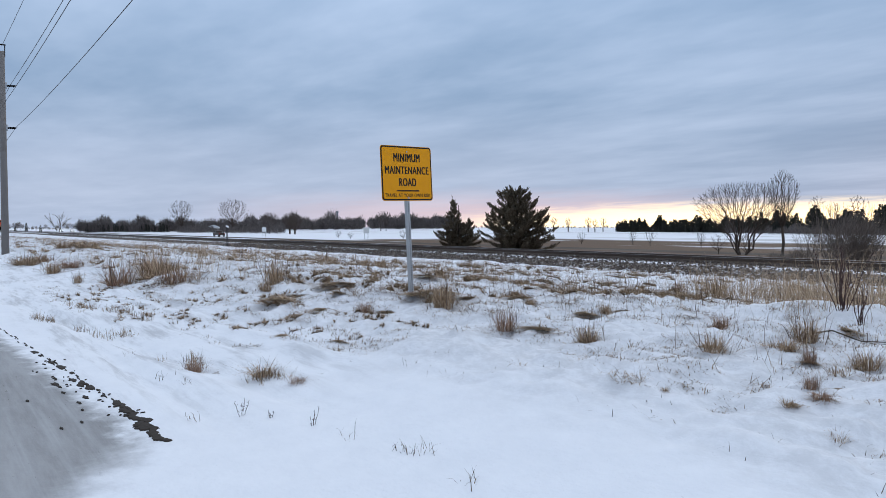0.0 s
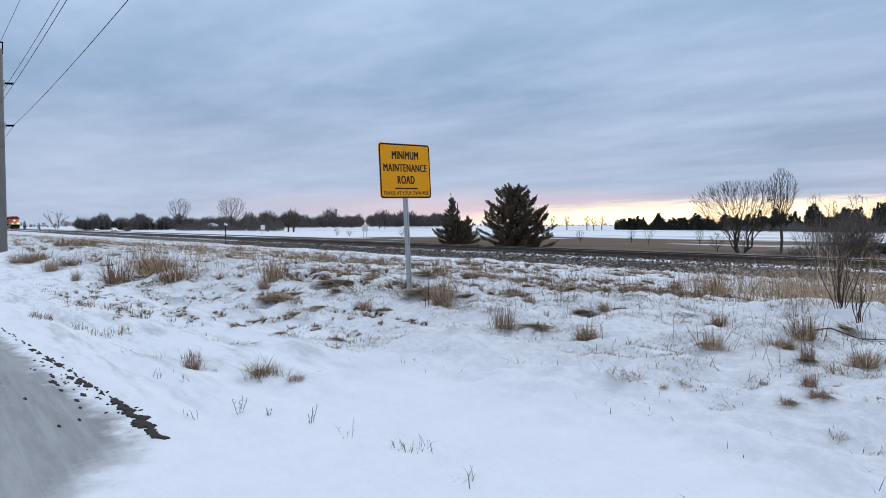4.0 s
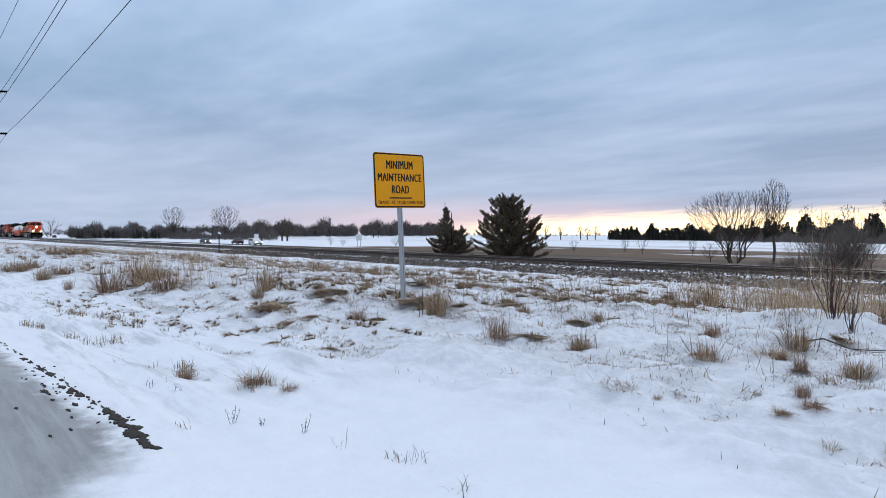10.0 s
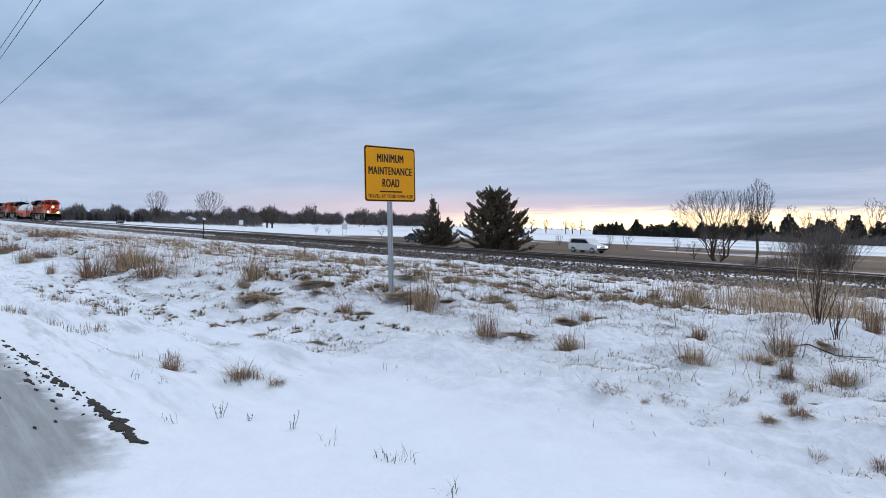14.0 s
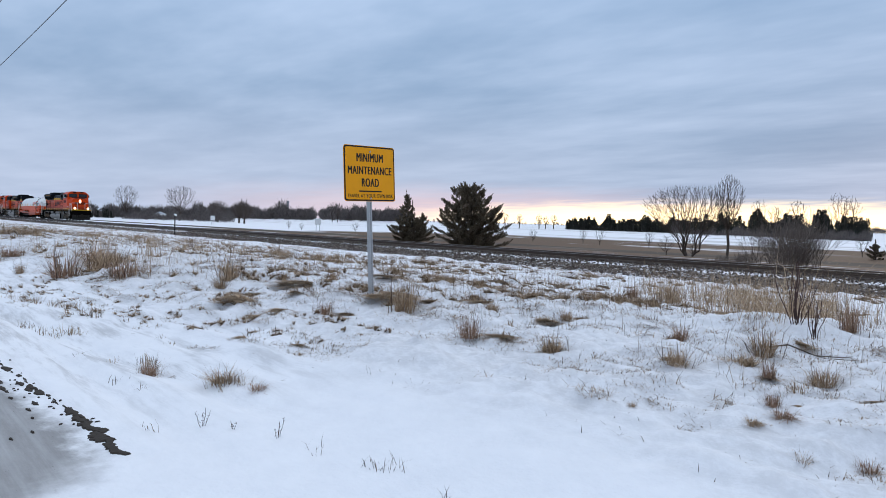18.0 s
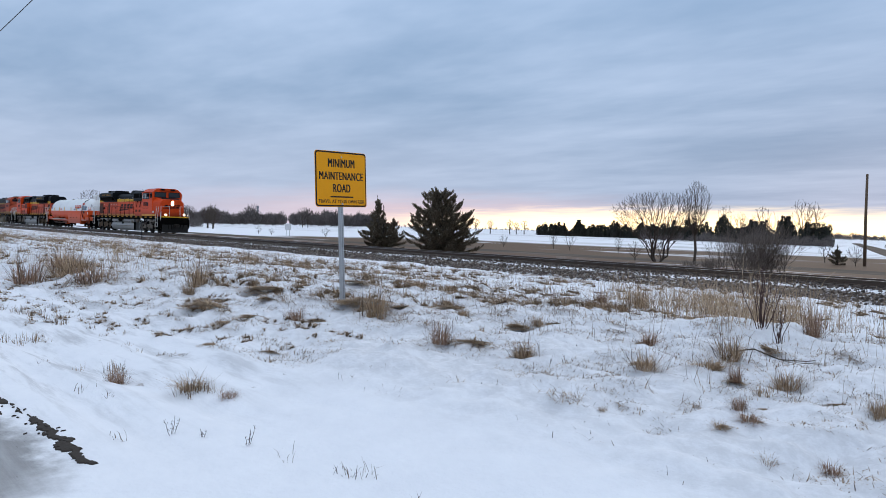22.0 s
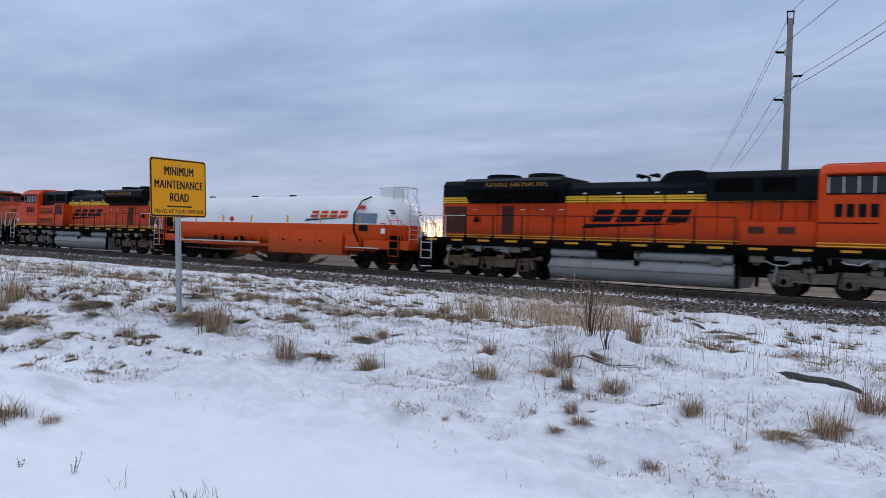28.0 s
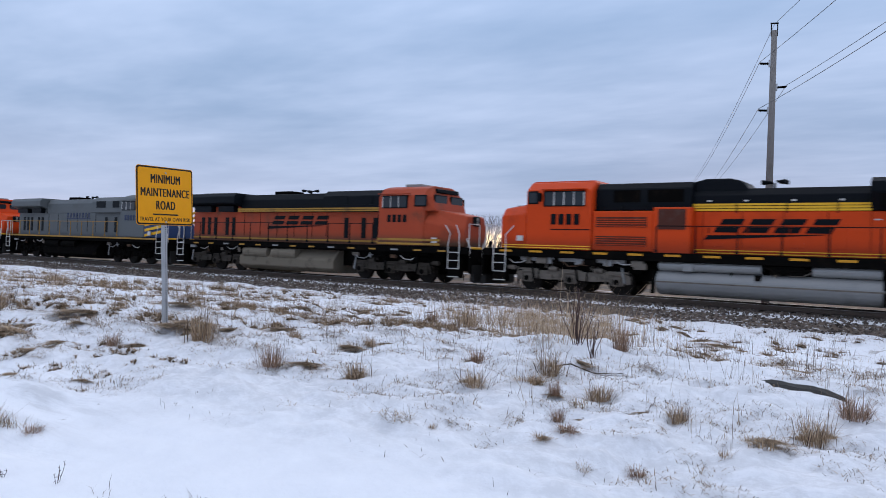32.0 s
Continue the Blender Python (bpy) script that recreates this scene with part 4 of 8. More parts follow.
    rad = part("radiator", loft(bmesh.new(), [(-H - 0.02, 3.38), (H + 0.02, 3.38), (1.52, 3.98), (1.52, 4.3), (1.2, 4.46), (-1.2, 4.46), (-1.52, 4.3), (-1.52, 3.98)], -19.2, -14.2, bevel=0.02), BLACK, t)
    part("radiator_core", boxed(-18.9, -14.5, -1.46, 1.46, 3.5, 3.9), UNDER, rad)
    for x in (-17.9, -15.7):
        bm = barrel(bmesh.new(), (x, 0, 4.4), (x, 0, 4.66), 0.82, 20)
        fan = part("radiator_fan", bm, BLACK, rad)
        part("fan_guard", barrel(bmesh.new(), (x, 0, 4.66), (x, 0, 4.69), 0.74, 20), UNDER, fan)
    for s in (-1, 1):
        m = Matrix.Translation((-16.35, s * 1.532, 4.13)) @ pose(0, 0, 0, 90, 0, 0 if s < 0 else 180)
        lettering("fuel_lettering", "NATURAL GAS DUAL FUEL", 0.245, m, DULL_YELLOW, rad, 1.1, label="yellow lettering on the radiator flank")
    # horn
    bm = boxed(-11.0, -10.9, -0.06, 0.06, 4.2, 4.45)
    horn = part("horn", bm, BLACK, t)
    for dx, y, d in ((-0.1, -0.2, -1), (0.1, 0.0, 1), (-0.1, 0.2, -1), (0.1, -0.25, 1)):
        part("trumpet", tube(bmesh.new(), [(-10.95 + dx, y, 4.5), (-10.95 + dx + d * 0.35, y, 4.5)], 0.035, 10, 0.09), BLACK, horn)
    # tank and air reservoirs
    tank = part("fuel_tank", loft(bmesh.new(), [(-0.9, 0.16), (0.9, 0.16), (1.18, 0.24), (1.36, 0.4), (1.45, 0.6), (1.45, 0.78), (1.36, 0.96), (1.2, 1.08), (-1.2, 1.08), (-1.36, 0.96), (-1.45, 0.78), (-1.45, 0.6), (-1.36, 0.4), (-1.18, 0.24)], -14.75, -7.1, bevel=0.04), TANK_GREY, t)
    for s in (-1, 1):
        for a, b in ((-14.6, -12.55), (-10.9, -7.2)):
            part("air_reservoir", barrel(bmesh.new(), (a, s * 1.22, 1.27), (b, s * 1.22, 1.27), 0.19, 14), TANK_GREY, t)
        bm = boxed(-12.3, -11.2, min(s * 1.15, s * 1.4), max(s * 1.15, s * 1.4), 1.1, 1.42, 0.03)
        tube(bm, [(-12.5, s * 1.35, 1.3), (-11.6, s * 1.4, 1.2), (-11.0, s * 1.35, 1.35)], 0.05, 6)
        part("piping", bm, UNDER, t)
        for x in (-14.7, -7.0):
            part("tank_rib", boxed(x - 0.06, x + 0.06, min(s * 1.3, s * 1.45), max(s * 1.3, s * 1.45), 0.2, 1.1), UNDER, tank)
        for k, x in enumerate((-19.8, -16.6, -15.2, -6.6, -4.6, -2.4)):
            part("sandbox_pipe", boxed(x, x + 0.5, min(s * 1.1, s * 1.42), max(s * 1.1, s * 1.42), 1.16, 1.42, 0.03), TRUCK_GREY if k % 2 else UNDER, t)
        sill_fittings(t, -20.4, -15.2, s, 9, 7 + s)
        sill_fittings(t, -6.6, -0.8, s, 10, 17 + s)
        sill_fittings(t, -14.6, -7.2, s, 5, 27 + s)
        part("tank_seam", boxed(-14.7, -7.15, min(s * 1.44, s * 1.465), max(s * 1.44, s * 1.465), 0.64, 0.69), TRUCK_GREY, tank)
        part("tank_fitting", boxed(-10.9, -10.7, min(s * 1.3, s * 1.47), max(s * 1.3, s * 1.47), 0.86, 1.05, 0.01), UNDER, tank)
        ladder(t, -0.15, s)
        ladder(t, -21.2, s)
    truck(t, (-20.03 + 0.2, -18.0, -16.05), TRUCK_BROWN)
    truck(t, (-5.46, -3.43, -1.4), TRUCK_GREY)
    end_gear(t, 0.7, 1, RAILING)
    end_gear(t, -21.6, -1, RAILING)
    lamp_pair(t, 0.0, (3.22, 3.0), (0.0,), HEADLIGHT if lit else glass())
    lamp_pair(t, 0.72, (1.95,), (-0.95, 0.95), HEADLIGHT if lit else glass(), 0.09)
    return t


def engine_wing(name, label, paint, top_paint, stripe, scheme, lit_cab=False):
    """Road locomotive with a wide sloped cab and a broad winged radiator over the rear."""
    t = tagged(empty(name), label, "locomotive", "locomotives of the train")
    H = 0.95
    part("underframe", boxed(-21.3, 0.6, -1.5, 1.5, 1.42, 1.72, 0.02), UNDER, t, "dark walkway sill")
    # plain dark boxes added to fill the space below the walkway
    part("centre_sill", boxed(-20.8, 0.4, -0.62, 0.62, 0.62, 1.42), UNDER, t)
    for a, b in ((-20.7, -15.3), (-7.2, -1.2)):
        part("gear_filler", boxed(a, b, -0.98, 0.98, 0.9, 1.42), UNDER, t)
    for s in (-1, 1):
        ys = (min(s * 1.5, s * 1.512), max(s * 1.5, s * 1.512))
        if scheme == "grey":
            part("sill_band", boxed(-21.2, -0.6, ys[0], ys[1], 1.62, 1.72), DULL_YELLOW, t, "dull yellow sill band")
        else:
            for k in range(15):
                part("reflector", boxed(-21 + k * 1.42, -20.55 + k * 1.42, ys[0], ys[1], 1.5, 1.58), DULL_YELLOW if k % 3 else TANK_GREY, t)
    bm = loft(bmesh.new(), [(-1.48, 1.74), (1.48, 1.74), (1.48, 2.9), (1.05, 3.55), (-1.05, 3.55), (-1.48, 2.9)], -2.0, -0.02, bevel=0.06)
    for v in bm.verts:
        if v.co.x > -0.3:
            v.co.y *= 0.66
            if v.co.z > 2.6:
                v.co.z -= 0.34
    part("nose", bm, paint if scheme != "grey" else BLUE, t)
    part("nose_headlight_box", boxed(-0.1, 0.03, -0.3, 0.3, 2.75, 3.2, 0.03), BLACK, t)
    cab = part("cab", loft(bmesh.new(), [(-1.54, 1.74), (1.54, 1.74), (1.54, 4.1), (1.2, 4.5), (0.7, 4.64), (-0.7, 4.64), (-1.2, 4.5), (-1.54, 4.1)], -4.8, -1.95, bevel=0.05), paint, t)
    bm = loft(bmesh.new(), [(-1.5, 3.4), (1.5, 3.4), (1.5, 4.08), (1.1, 4.5), (-1.1, 4.5), (-1.5, 4.08)], -1.97, -1.5, bevel=0.03)
    for v in bm.verts:
        if v.co.x > -1.7:
            v.co.x -= (v.co.z - 3.4) * 0.3
            v.co.y *= 0.86
    part("cab_front", bm, paint, cab)
    for y in (-0.66, 0.66):
        ob = part("windshield", boxed(-1.56, -1.5, y - 0.52, y + 0.52, 3.62, 4.2, 0.02), BLACK, cab, at=pose(-0.02, 0, 0, 0, 0, 0))
        ob.matrix_basis = pose(-0.14, 0, 0)
        part("pane", boxed(-1.5, -1.485, y - 0.46, y + 0.46, 3.68, 4.14), glass(), ob)
    part("roof_cooler", boxed(-3.9, -2.9, -0.6, 0.6, 4.62, 4.78, 0.03), TANK_GREY, cab)
    part("number_board", boxed(-1.9, -1.7, -0.9, 0.9, 4.3, 4.5, 0.03), BLACK, cab)
    for s in (-1, 1):
        side_window(cab, -4.5, -3.0, 3.58, 4.1, s * 1.54, 3, lit=WARM_WINDOW if lit_cab else None)
        ob = part("front_quarter_window", boxed(-2.55, -1.8, min(s * 1.54, s * 1.57), max(s * 1.54, s * 1.57), 3.6, 4.15, 0.02), BLACK, cab)
        part("pane", boxed(-2.48, -1.86, min(s * 1.57, s * 1.585), max(s * 1.57, s * 1.585), 3.66, 4.08), glass(), ob)
        part("window_awning", boxed(-4.7, -2.8, min(s * 1.5, s * 1.74), max(s * 1.5, s * 1.74), 4.2, 4.24, 0.01), paint, cab)
        part("grab_bar", tube(bmesh.new(), [(-4.95, s * 1.35, 2.2), (-4.95, s * 1.35, 3.4)], 0.03, 6), BLACK, cab)
        number_bars(cab, -4.2, -2.9, 2.86, 3.22, s * 1.55, BLACK if scheme != "grey" else DARK_BLUE)
        if scheme != "grey":
            for z0, z1 in ((1.78, 1.88), (1.98, 2.08)):
                part("sill_stripe", boxed(-4.8, -1.0, min(s * 1.54, s * 1.552), max(s * 1.54, s * 1.552), z0, z1), stripe, cab)
        part("notice_plate", boxed(-1.5, -1.2, min(s * 1.48, s * 1.53), max(s * 1.48, s * 1.53), 1.9, 2.15), RAILING, cab)
    hood = part("hood", boxed(-20.4, -4.8, -H, H, 1.72, 3.4, 0.02), paint, t)
    part("hood_top", loft(bmesh.new(), [(-H, 3.4), (H, 3.4), (H, 4.1), (0.75, 4.42), (-0.75, 4.42), (-H, 4.1)], -15.9, -9.0, bevel=0.02), top_paint, t)
    blower = part("blower_hood", loft(bmesh.new(), [(-1.2, 3.4), (1.2, 3.4), (1.2, 4.2), (0.9, 4.5), (-0.9, 4.5), (-1.2, 4.2)], -9.0, -4.8, bevel=0.03), top_paint, t)
    for s in (-1, 1):
        y0, y1 = min(s * H, s * (H + 0.015)), max(s * H, s * (H + 0.015))
        part("louvre", boxed(-8.4, -7.2, min(s * 1.2, s * 1.22), max(s * 1.2, s * 1.22), 3.75, 4.2), BLACK, blower)
        part("louvre", boxed(-6.3, -5.5, min(s * 1.2, s * 1.22), max(s * 1.2, s * 1.22), 3.75, 4.2), BLACK, blower)
        if scheme != "grey":
            for z0, z1 in ((3.42, 3.50), (3.53, 3.61)):
                part("hood_stripe", boxed(-15.9, -4.8, min(s * H, s * (H + 0.27)), max(s * H, s * (H + 0.27)), z0, z1), stripe, hood)
            part("hood_sill_stripe", boxed(-20.4, -4.8, y0, y1, 1.86, 1.95), stripe, hood)
            rail_mark(t, -13.6, -8.6, 2.45, 3.2, s * (H + 0.015), BLACK, s > 0)
        else:
            part("lettering_bars", boxed(-12.9, -9.6, y0, y1, 2.95, 3.02), DARK_BLUE, t)
            bm = bmesh.new()
            for k in range(8):
                slanted_block(bm, -12.9 + k * 0.42, 3.06, 0.2, 0.36, 0.06, y0, y1)
            part("lettering_bars", bm, DARK_BLUE, t)
        for x in (-19.6, -19.0, -18.4, -17.3, -16.7, -7.6, -6.4, -5.6):
            part("tall_louvre", boxed(x, x + 0.28, min(s * H, s * (H + 0.03)), max(s * H, s * (H + 0.03)), 2.05, 3.1), BLACK, hood)
        for x in (-15.6, -14.2, -12.8, -11.4, -10.0, -8.9):
            part("door_seam", boxed(x - 0.012, x + 0.012, y0, y1, 2.05, 3.36), BLACK, hood)
        part("radiator_screen", boxed(-19.9, -18.3, min(s * H, s * 1.3), max(s * H, s * 1.3), 3.42, 3.75), BLACK, t)
        part("radiator_screen", boxed(-17.6, -16.2, min(s * H, s * 1.3), max(s * H, s * 1.3), 3.42, 3.75), BLACK, t)
        handrail(t, -20.6, -5.2, s, 11, BLACK if scheme != "grey" else DULL_YELLOW)
        sill_fittings(t, -20.0, -15.4, s, 7, 37 + s)
        sill_fittings(t, -7.0, -1.4, s, 8, 47 + s)
        ladder(t, -0.2, s)
        ladder(t, -20.9, s)
        part("air_reservoir", barrel(bmesh.new(), (-12.6, s * 1.25, 1.12), (-10.7, s * 1.25, 1.12), 0.28, 14), TAN_TANK if scheme != "grey" else UNDER, t)
        part("air_reservoir", barrel(bmesh.new(), (-15.0, s * 1.25, 1.12), (-13.0, s * 1.25, 1.12), 0.28, 14), TAN_TANK if scheme != "grey" else UNDER, t)
    wing = part("radiator_wing", loft(bmesh.new(), [(-H, 3.72), (H, 3.72), (1.52, 3.92), (1.52, 4.3), (1.35, 4.5), (-1.35, 4.5), (-1.52, 4.3), (-1.52, 3.92)], -20.6, -15.9, bevel=0.03), top_paint, t)
    part("radiator_neck", boxed(-20.3, -16.0, -H, H, 3.38, 3.75), paint, t)
    part("roof_grille", boxed(-19.5, -16.6, -1.0, 1.0, 4.5, 4.56), TANK_GREY, wing)
    part("exhaust", boxed(-13.6, -12.2, -0.5, 0.5, 4.42, 4.62, 0.04), UNDER, t)
    horn = part("horn", boxed(-11.2, -11.1, -0.06, 0.06, 4.4, 4.6), BLACK, t)
    for dx, y, d in ((-0.1, -0.2, -1), (0.1, 0.1, 1), (-0.1, 0.25, -1)):
        part("trumpet", tube(bmesh.new(), [(-11.15 + dx, y, 4.64), (-11.15 + dx + d * 0.35, y, 4.64)], 0.035, 10, 0.09), BLACK, horn)
    part("fuel_tank", loft(bmesh.new(), [(-1.0, 0.18), (1.0, 0.18), (1.4, 0.4), (1.4, 0.85), (0.9, 1.4), (-0.9, 1.4), (-1.4, 0.85), (-1.4, 0.4)], -15.4, -7.9, bevel=0.04), TAN_TANK if scheme != "grey" else UNDER, t)
    truck(t, (-19.7, -17.8, -15.95), UNDER if scheme == "grey" else TRUCK_DARK)
    truck(t, (-6.2, -4.2, -2.2), UNDER if scheme == "grey" else TRUCK_DARK)
    end_gear(t, 0.6, 1, RAILING)
    end_gear(t, -21.3, -1, RAILING)
    if scheme == "grey":
        for s in (-1, 1):
            for k in range(5):
                bm = bmesh.new()
                z = 1.8 + k * 0.34
                prism(bm, [(-1.9, z), (-1.9, z + 0.17), (-0.35, z + 0.47), (-0.35, z + 0.3)], min(s * 1.46, s * 1.5), max(s * 1.46, s * 1.5))
                for v in bm.verts:
                    v.co.y *= 1.0 - 0.2 * max(0, v.co.x + 1.9) / 1.6
                part("hazard_stripe", bm, YELLOW, t, "yellow hazard stripe")
    lamp_pair(t, 0.04, (3.08, 2.86), (0.0,), glass("lamp_dark", (0.2, 0.2, 0.18)))
    return t


def tank_tender():
    """White and orange tank car on two bogies, with a cabinet along its flank. x runs forward, 0 is the front of its deck."""
    t = tagged(empty("fuel_tender"), "white tank car with orange lower half, coupled behind the locomotive", "tank car")
    O = worn("tender_orange", (0.62, 0.072, 0.009), 0.4, spec=0.12, dirt=(0.24, 0.05, 0.014), amount=0.4, scale=0.6, grain=0.05, bump=0.03, low=1.5)
    cz, r = 2.42, 1.6
    secs = [(-20.35, 0.05), (-20.3, 0.55), (-20.1, 0.95), (-19.7, 1.3), (-19.2, 1.5), (-18.7, r)]
    secs += [(-2.6, r), (-2.0, 1.5), (-1.5, 1.3), (-1.15, 0.95), (-0.95, 0.55), (-0.9, 0.05)]
    for nm, top in (("tank_upper", True), ("tank_lower", False)):
        bm = bmesh.new()
        rings = []
        for x, rr in secs:
            n = 16
            rings.append([bm.verts.new((x, math.cos(math.pi * j / n) * rr, cz - 0.13 + (1 if top else -1) * math.sin(math.pi * j / n) * rr * 1.0)) for j in range(n + 1)])
        for a, b in zip(rings, rings[1:]):
            for j in range(len(a) - 1):
                bm.faces.new((a[j], b[j], b[j + 1], a[j + 1]) if top else (a[j], a[j + 1], b[j + 1], b[j]))
        part(nm, bm, WHITE if top else O, t, "white upper half of the tank" if top else "orange lower half of the tank", smooth=True)
    # end platforms, side sills
    for a, b in ((-21.4, -18.6), (-3.0, -0.0)):
        part("platform", boxed(a, b, -1.45, 1.45, 1.05, 1.5, 0.03), O, t)
    for s in (-1, 1):
        part("side_sill", boxed(-18.6, -3.0, min(s * 1.2, s * 1.4), max(s * 1.2, s * 1.4), 0.95, 1.12, 0.02), O, t)
        part("catwalk_edge", boxed(-18.6, -11.0, min(s * 1.52, s * 1.56), max(s * 1.52, s * 1.56), 1.13, 1.2), RAILING, t, "pale edge of the catwalk")
        cab = part("cabinet", boxed(-10.2, -4.4, min(s * 0.9, s * 1.56), max(s * 0.9, s * 1.56), 0.66, 2.18, 0.03), O, t)
        for x in (-9.3, -8.4, -6.4):
            part("door_seam", boxed(x - 0.015, x + 0.015, min(s * 1.56, s * 1.565), max(s * 1.56, s * 1.565), 0.75, 2.1), worn("seam_dark", (0.2, 0.05, 0.02)), cab)
        for x in (-9.0, -7.6, -6.1):
            part("handle", boxed(x, x + 0.16, min(s * 1.56, s * 1.59), max(s * 1.56, s * 1.59), 1.35, 1.42), UNDER, cab)
        part("side_box", boxed(-4.2, -3.2, min(s * 1.2, s * 1.54), max(s * 1.2, s * 1.54), 1.1, 1.75, 0.02), O, t)
        part("belly_tank", barrel(bmesh.new(), (-13.4, s * 0.95, 0.72), (-12.2, s * 0.95, 0.72), 0.24, 14), O, t)
        bm = bmesh.new()
        for k in range(4):
            tube(bm, [(-18.2, s * 1.3, 1.25 + k * 0.09), (-15.5, s * 1.32, 1.22 + k * 0.1), (-14.8, s * 1.25, 1.1)], 0.03, 5)
        for x in (-15.6, -15.0, -14.4, -13.8):
            barrel(bm, (x, s * 1.2, 1.1), (x, s * 1.2, 1.4), 0.09, 8)
        for k, x in enumerate((-17.6, -16.9, -16.1, -15.3, -14.1, -13.2)):
            tube(bm, [(x, s * 1.1, 0.62 + 0.05 * (k % 3)), (x + 0.35, s * 1.28, 0.78), (x + 0.7, s * 1.25, 1.05)], 0.035, 5)
            box(bm, x - 0.1, x + 0.12, s * 1.27 - 0.06, s * 1.27 + 0.06, 0.95 + 0.1 * (k % 2), 1.2 + 0.1 * (k % 2), 0.02)
        tube(bm, [(-18.4, s * 1.22, 0.7), (-15.0, s * 1.24, 0.66), (-12.0, s * 1.22, 0.7)], 0.05, 6)
        part("piping", bm, worn("pipe_mixed", (0.10, 0.05, 0.035), 0.5, amount=0.5), t)
        for x in (-19.4, -17.0, -14.3, -11.7, -8.6, -6.0, -3.1):
            part("marker_post", boxed(x - 0.04, x + 0.04, min(s * 1.58, s * 1.63), max(s * 1.58, s * 1.63), 2.25, 2.72), YELLOW, t)
        # emblem, number, placards on the curved flank: each lies on the shell
        y = s * 1.6
        rail_mark(t, -7.2, -3.9, 2.42, 2.98, s * 1.605, ORANGE, s > 0, DARK_BLUE)
        for k in range(4):
            part("letter_bar", boxed(-18.95 + 0.15 * k, -18.84 + 0.15 * k, min(s * 1.5, s * 1.615), max(s * 1.5, s * 1.615), 2.99, 3.13), DARK_BLUE, t)
        for k in range(6):
            part("number_bar", boxed(-19.0 + 0.145 * k, -18.9 + 0.145 * k, min(s * 1.5, s * 1.615), max(s * 1.5, s * 1.615), 2.73, 2.87), DARK_BLUE, t)
        for z in (2.58, 2.52):
            part("small_print_bar", boxed(-19.1, -17.9, min(s * 1.5, s * 1.608), max(s * 1.5, s * 1.608), z, z + 0.025), DARK_BLUE, t)
        part("placard", boxed(-3.3, -2.85, min(s * 1.5, s * 1.61), max(s * 1.5, s * 1.61), 3.05, 3.25), RED_SMALL, t, "small red placard")
        part("data_panel", boxed(-3.5, -2.1, min(s * 1.45, s * 1.61), max(s * 1.45, s * 1.61), 2.35, 2.85), BLUE_SMALL, t, "grey data panel")
        part("data_panel", boxed(-3.2, -2.6, min(s * 1.45, s * 1.615), max(s * 1.45, s * 1.615), 1.95, 2.25), BLACK, t)
        part("hose", tube(bmesh.new(), [(-3.0, s * 0.9, 3.75), (-3.35, s * 1.25, 3.5), (-3.55, s * 1.6, 2.8), (-3.5, s * 1.66, 2.0), (-3.2, s * 1.6, 1.4)], 0.045, 6), UNDER, t)
        # walkway rails, supports and small markings
        part("walkway_rail", tube(bmesh.new(), [(-18.5, s * 1.5, 1.62), (-14.9, s * 1.5, 1.62)], 0.022, 6), O, t)
        part("walkway_rail", tube(bmesh.new(), [(-14.2, s * 1.5, 1.58), (-12.0, s * 1.5, 1.58)], 0.022, 6), O, t)
        for x in (-18.5, -16.7, -14.9, -14.2, -12.0):
            part("rail_post", tube(bmesh.new(), [(x, s * 1.5, 1.16), (x, s * 1.5, 1.62)], 0.02, 6), O, t)
        for x in (-13.0, -12.1, -11.2):
            part("tank_saddle", prism(bmesh.new(), [(x - 0.05, 1.1), (x + 0.05, 1.1), (x + 0.03, 1.75), (x - 0.03, 1.75)], min(s * 1.0, s * 1.4), max(s * 1.0, s * 1.4)), O, t)
        for x, z in ((-15.3, 1.36), (-14.6, 1.32), (-13.4, 1.3), (-12.8, 1.34)):
            part("valve", barrel(bmesh.new(), (x, s * 1.34, z - 0.12), (x, s * 1.34, z + 0.14), 0.11, 10), UNDER, t)
        part("catwalk_edge", boxed(-4.2, -1.9, min(s * 1.5, s * 1.54), max(s * 1.5, s * 1.54), 1.08, 1.13), RAILING, t)
        part("hazard_placard", prism(bmesh.new(), [(-13.75, 2.48), (-13.5, 2.3), (-13.25, 2.48), (-13.5, 2.66)], min(s * 1.55, s * 1.612), max(s * 1.55, s * 1.612)), RED_SMALL, t, "small red diamond placard")
        for k, (a, b) in enumerate(((-1.75, -1.35), (-1.8, -1.3), (-1.7, -1.4))):
            z = 3.0 - 0.14 * k
            part("small_print_bar", boxed(a, b, min(s * 0.98, s * 1.13), max(s * 0.98, s * 1.13), z, z + 0.06), DARK_BLUE, t)
        for x in (-2.5, -1.6, -0.35):
            part("platform_rail", tube(bmesh.new(), [(x, s * 1.42, 1.5), (x, s * 1.42, 2.35)], 0.03, 6), O, t)
        part("platform_rail", tube(bmesh.new(), [(-2.5, s * 1.42, 2.35), (-1.6, s * 1.42, 2.35)], 0.03, 6), O, t)
        # step and rails at both ends
        for x in (-20.9, -0.9):
            ladder(t, x, s, color=O)
            part("end_rail", tube(bmesh.new(), [(x - 0.35, s * 1.4, 1.5), (x - 0.35, s * 1.4, 2.5), (x + 0.35, s * 1.4, 2.5), (x + 0.35, s * 1.4, 1.5)], 0.03, 6), O, t)
            part("small_sign", boxed(x - 0.9, x - 0.65, min(s * 1.45, s * 1.47), max(s * 1.45, s * 1.47), 1.85, 2.1), WHITE, t)
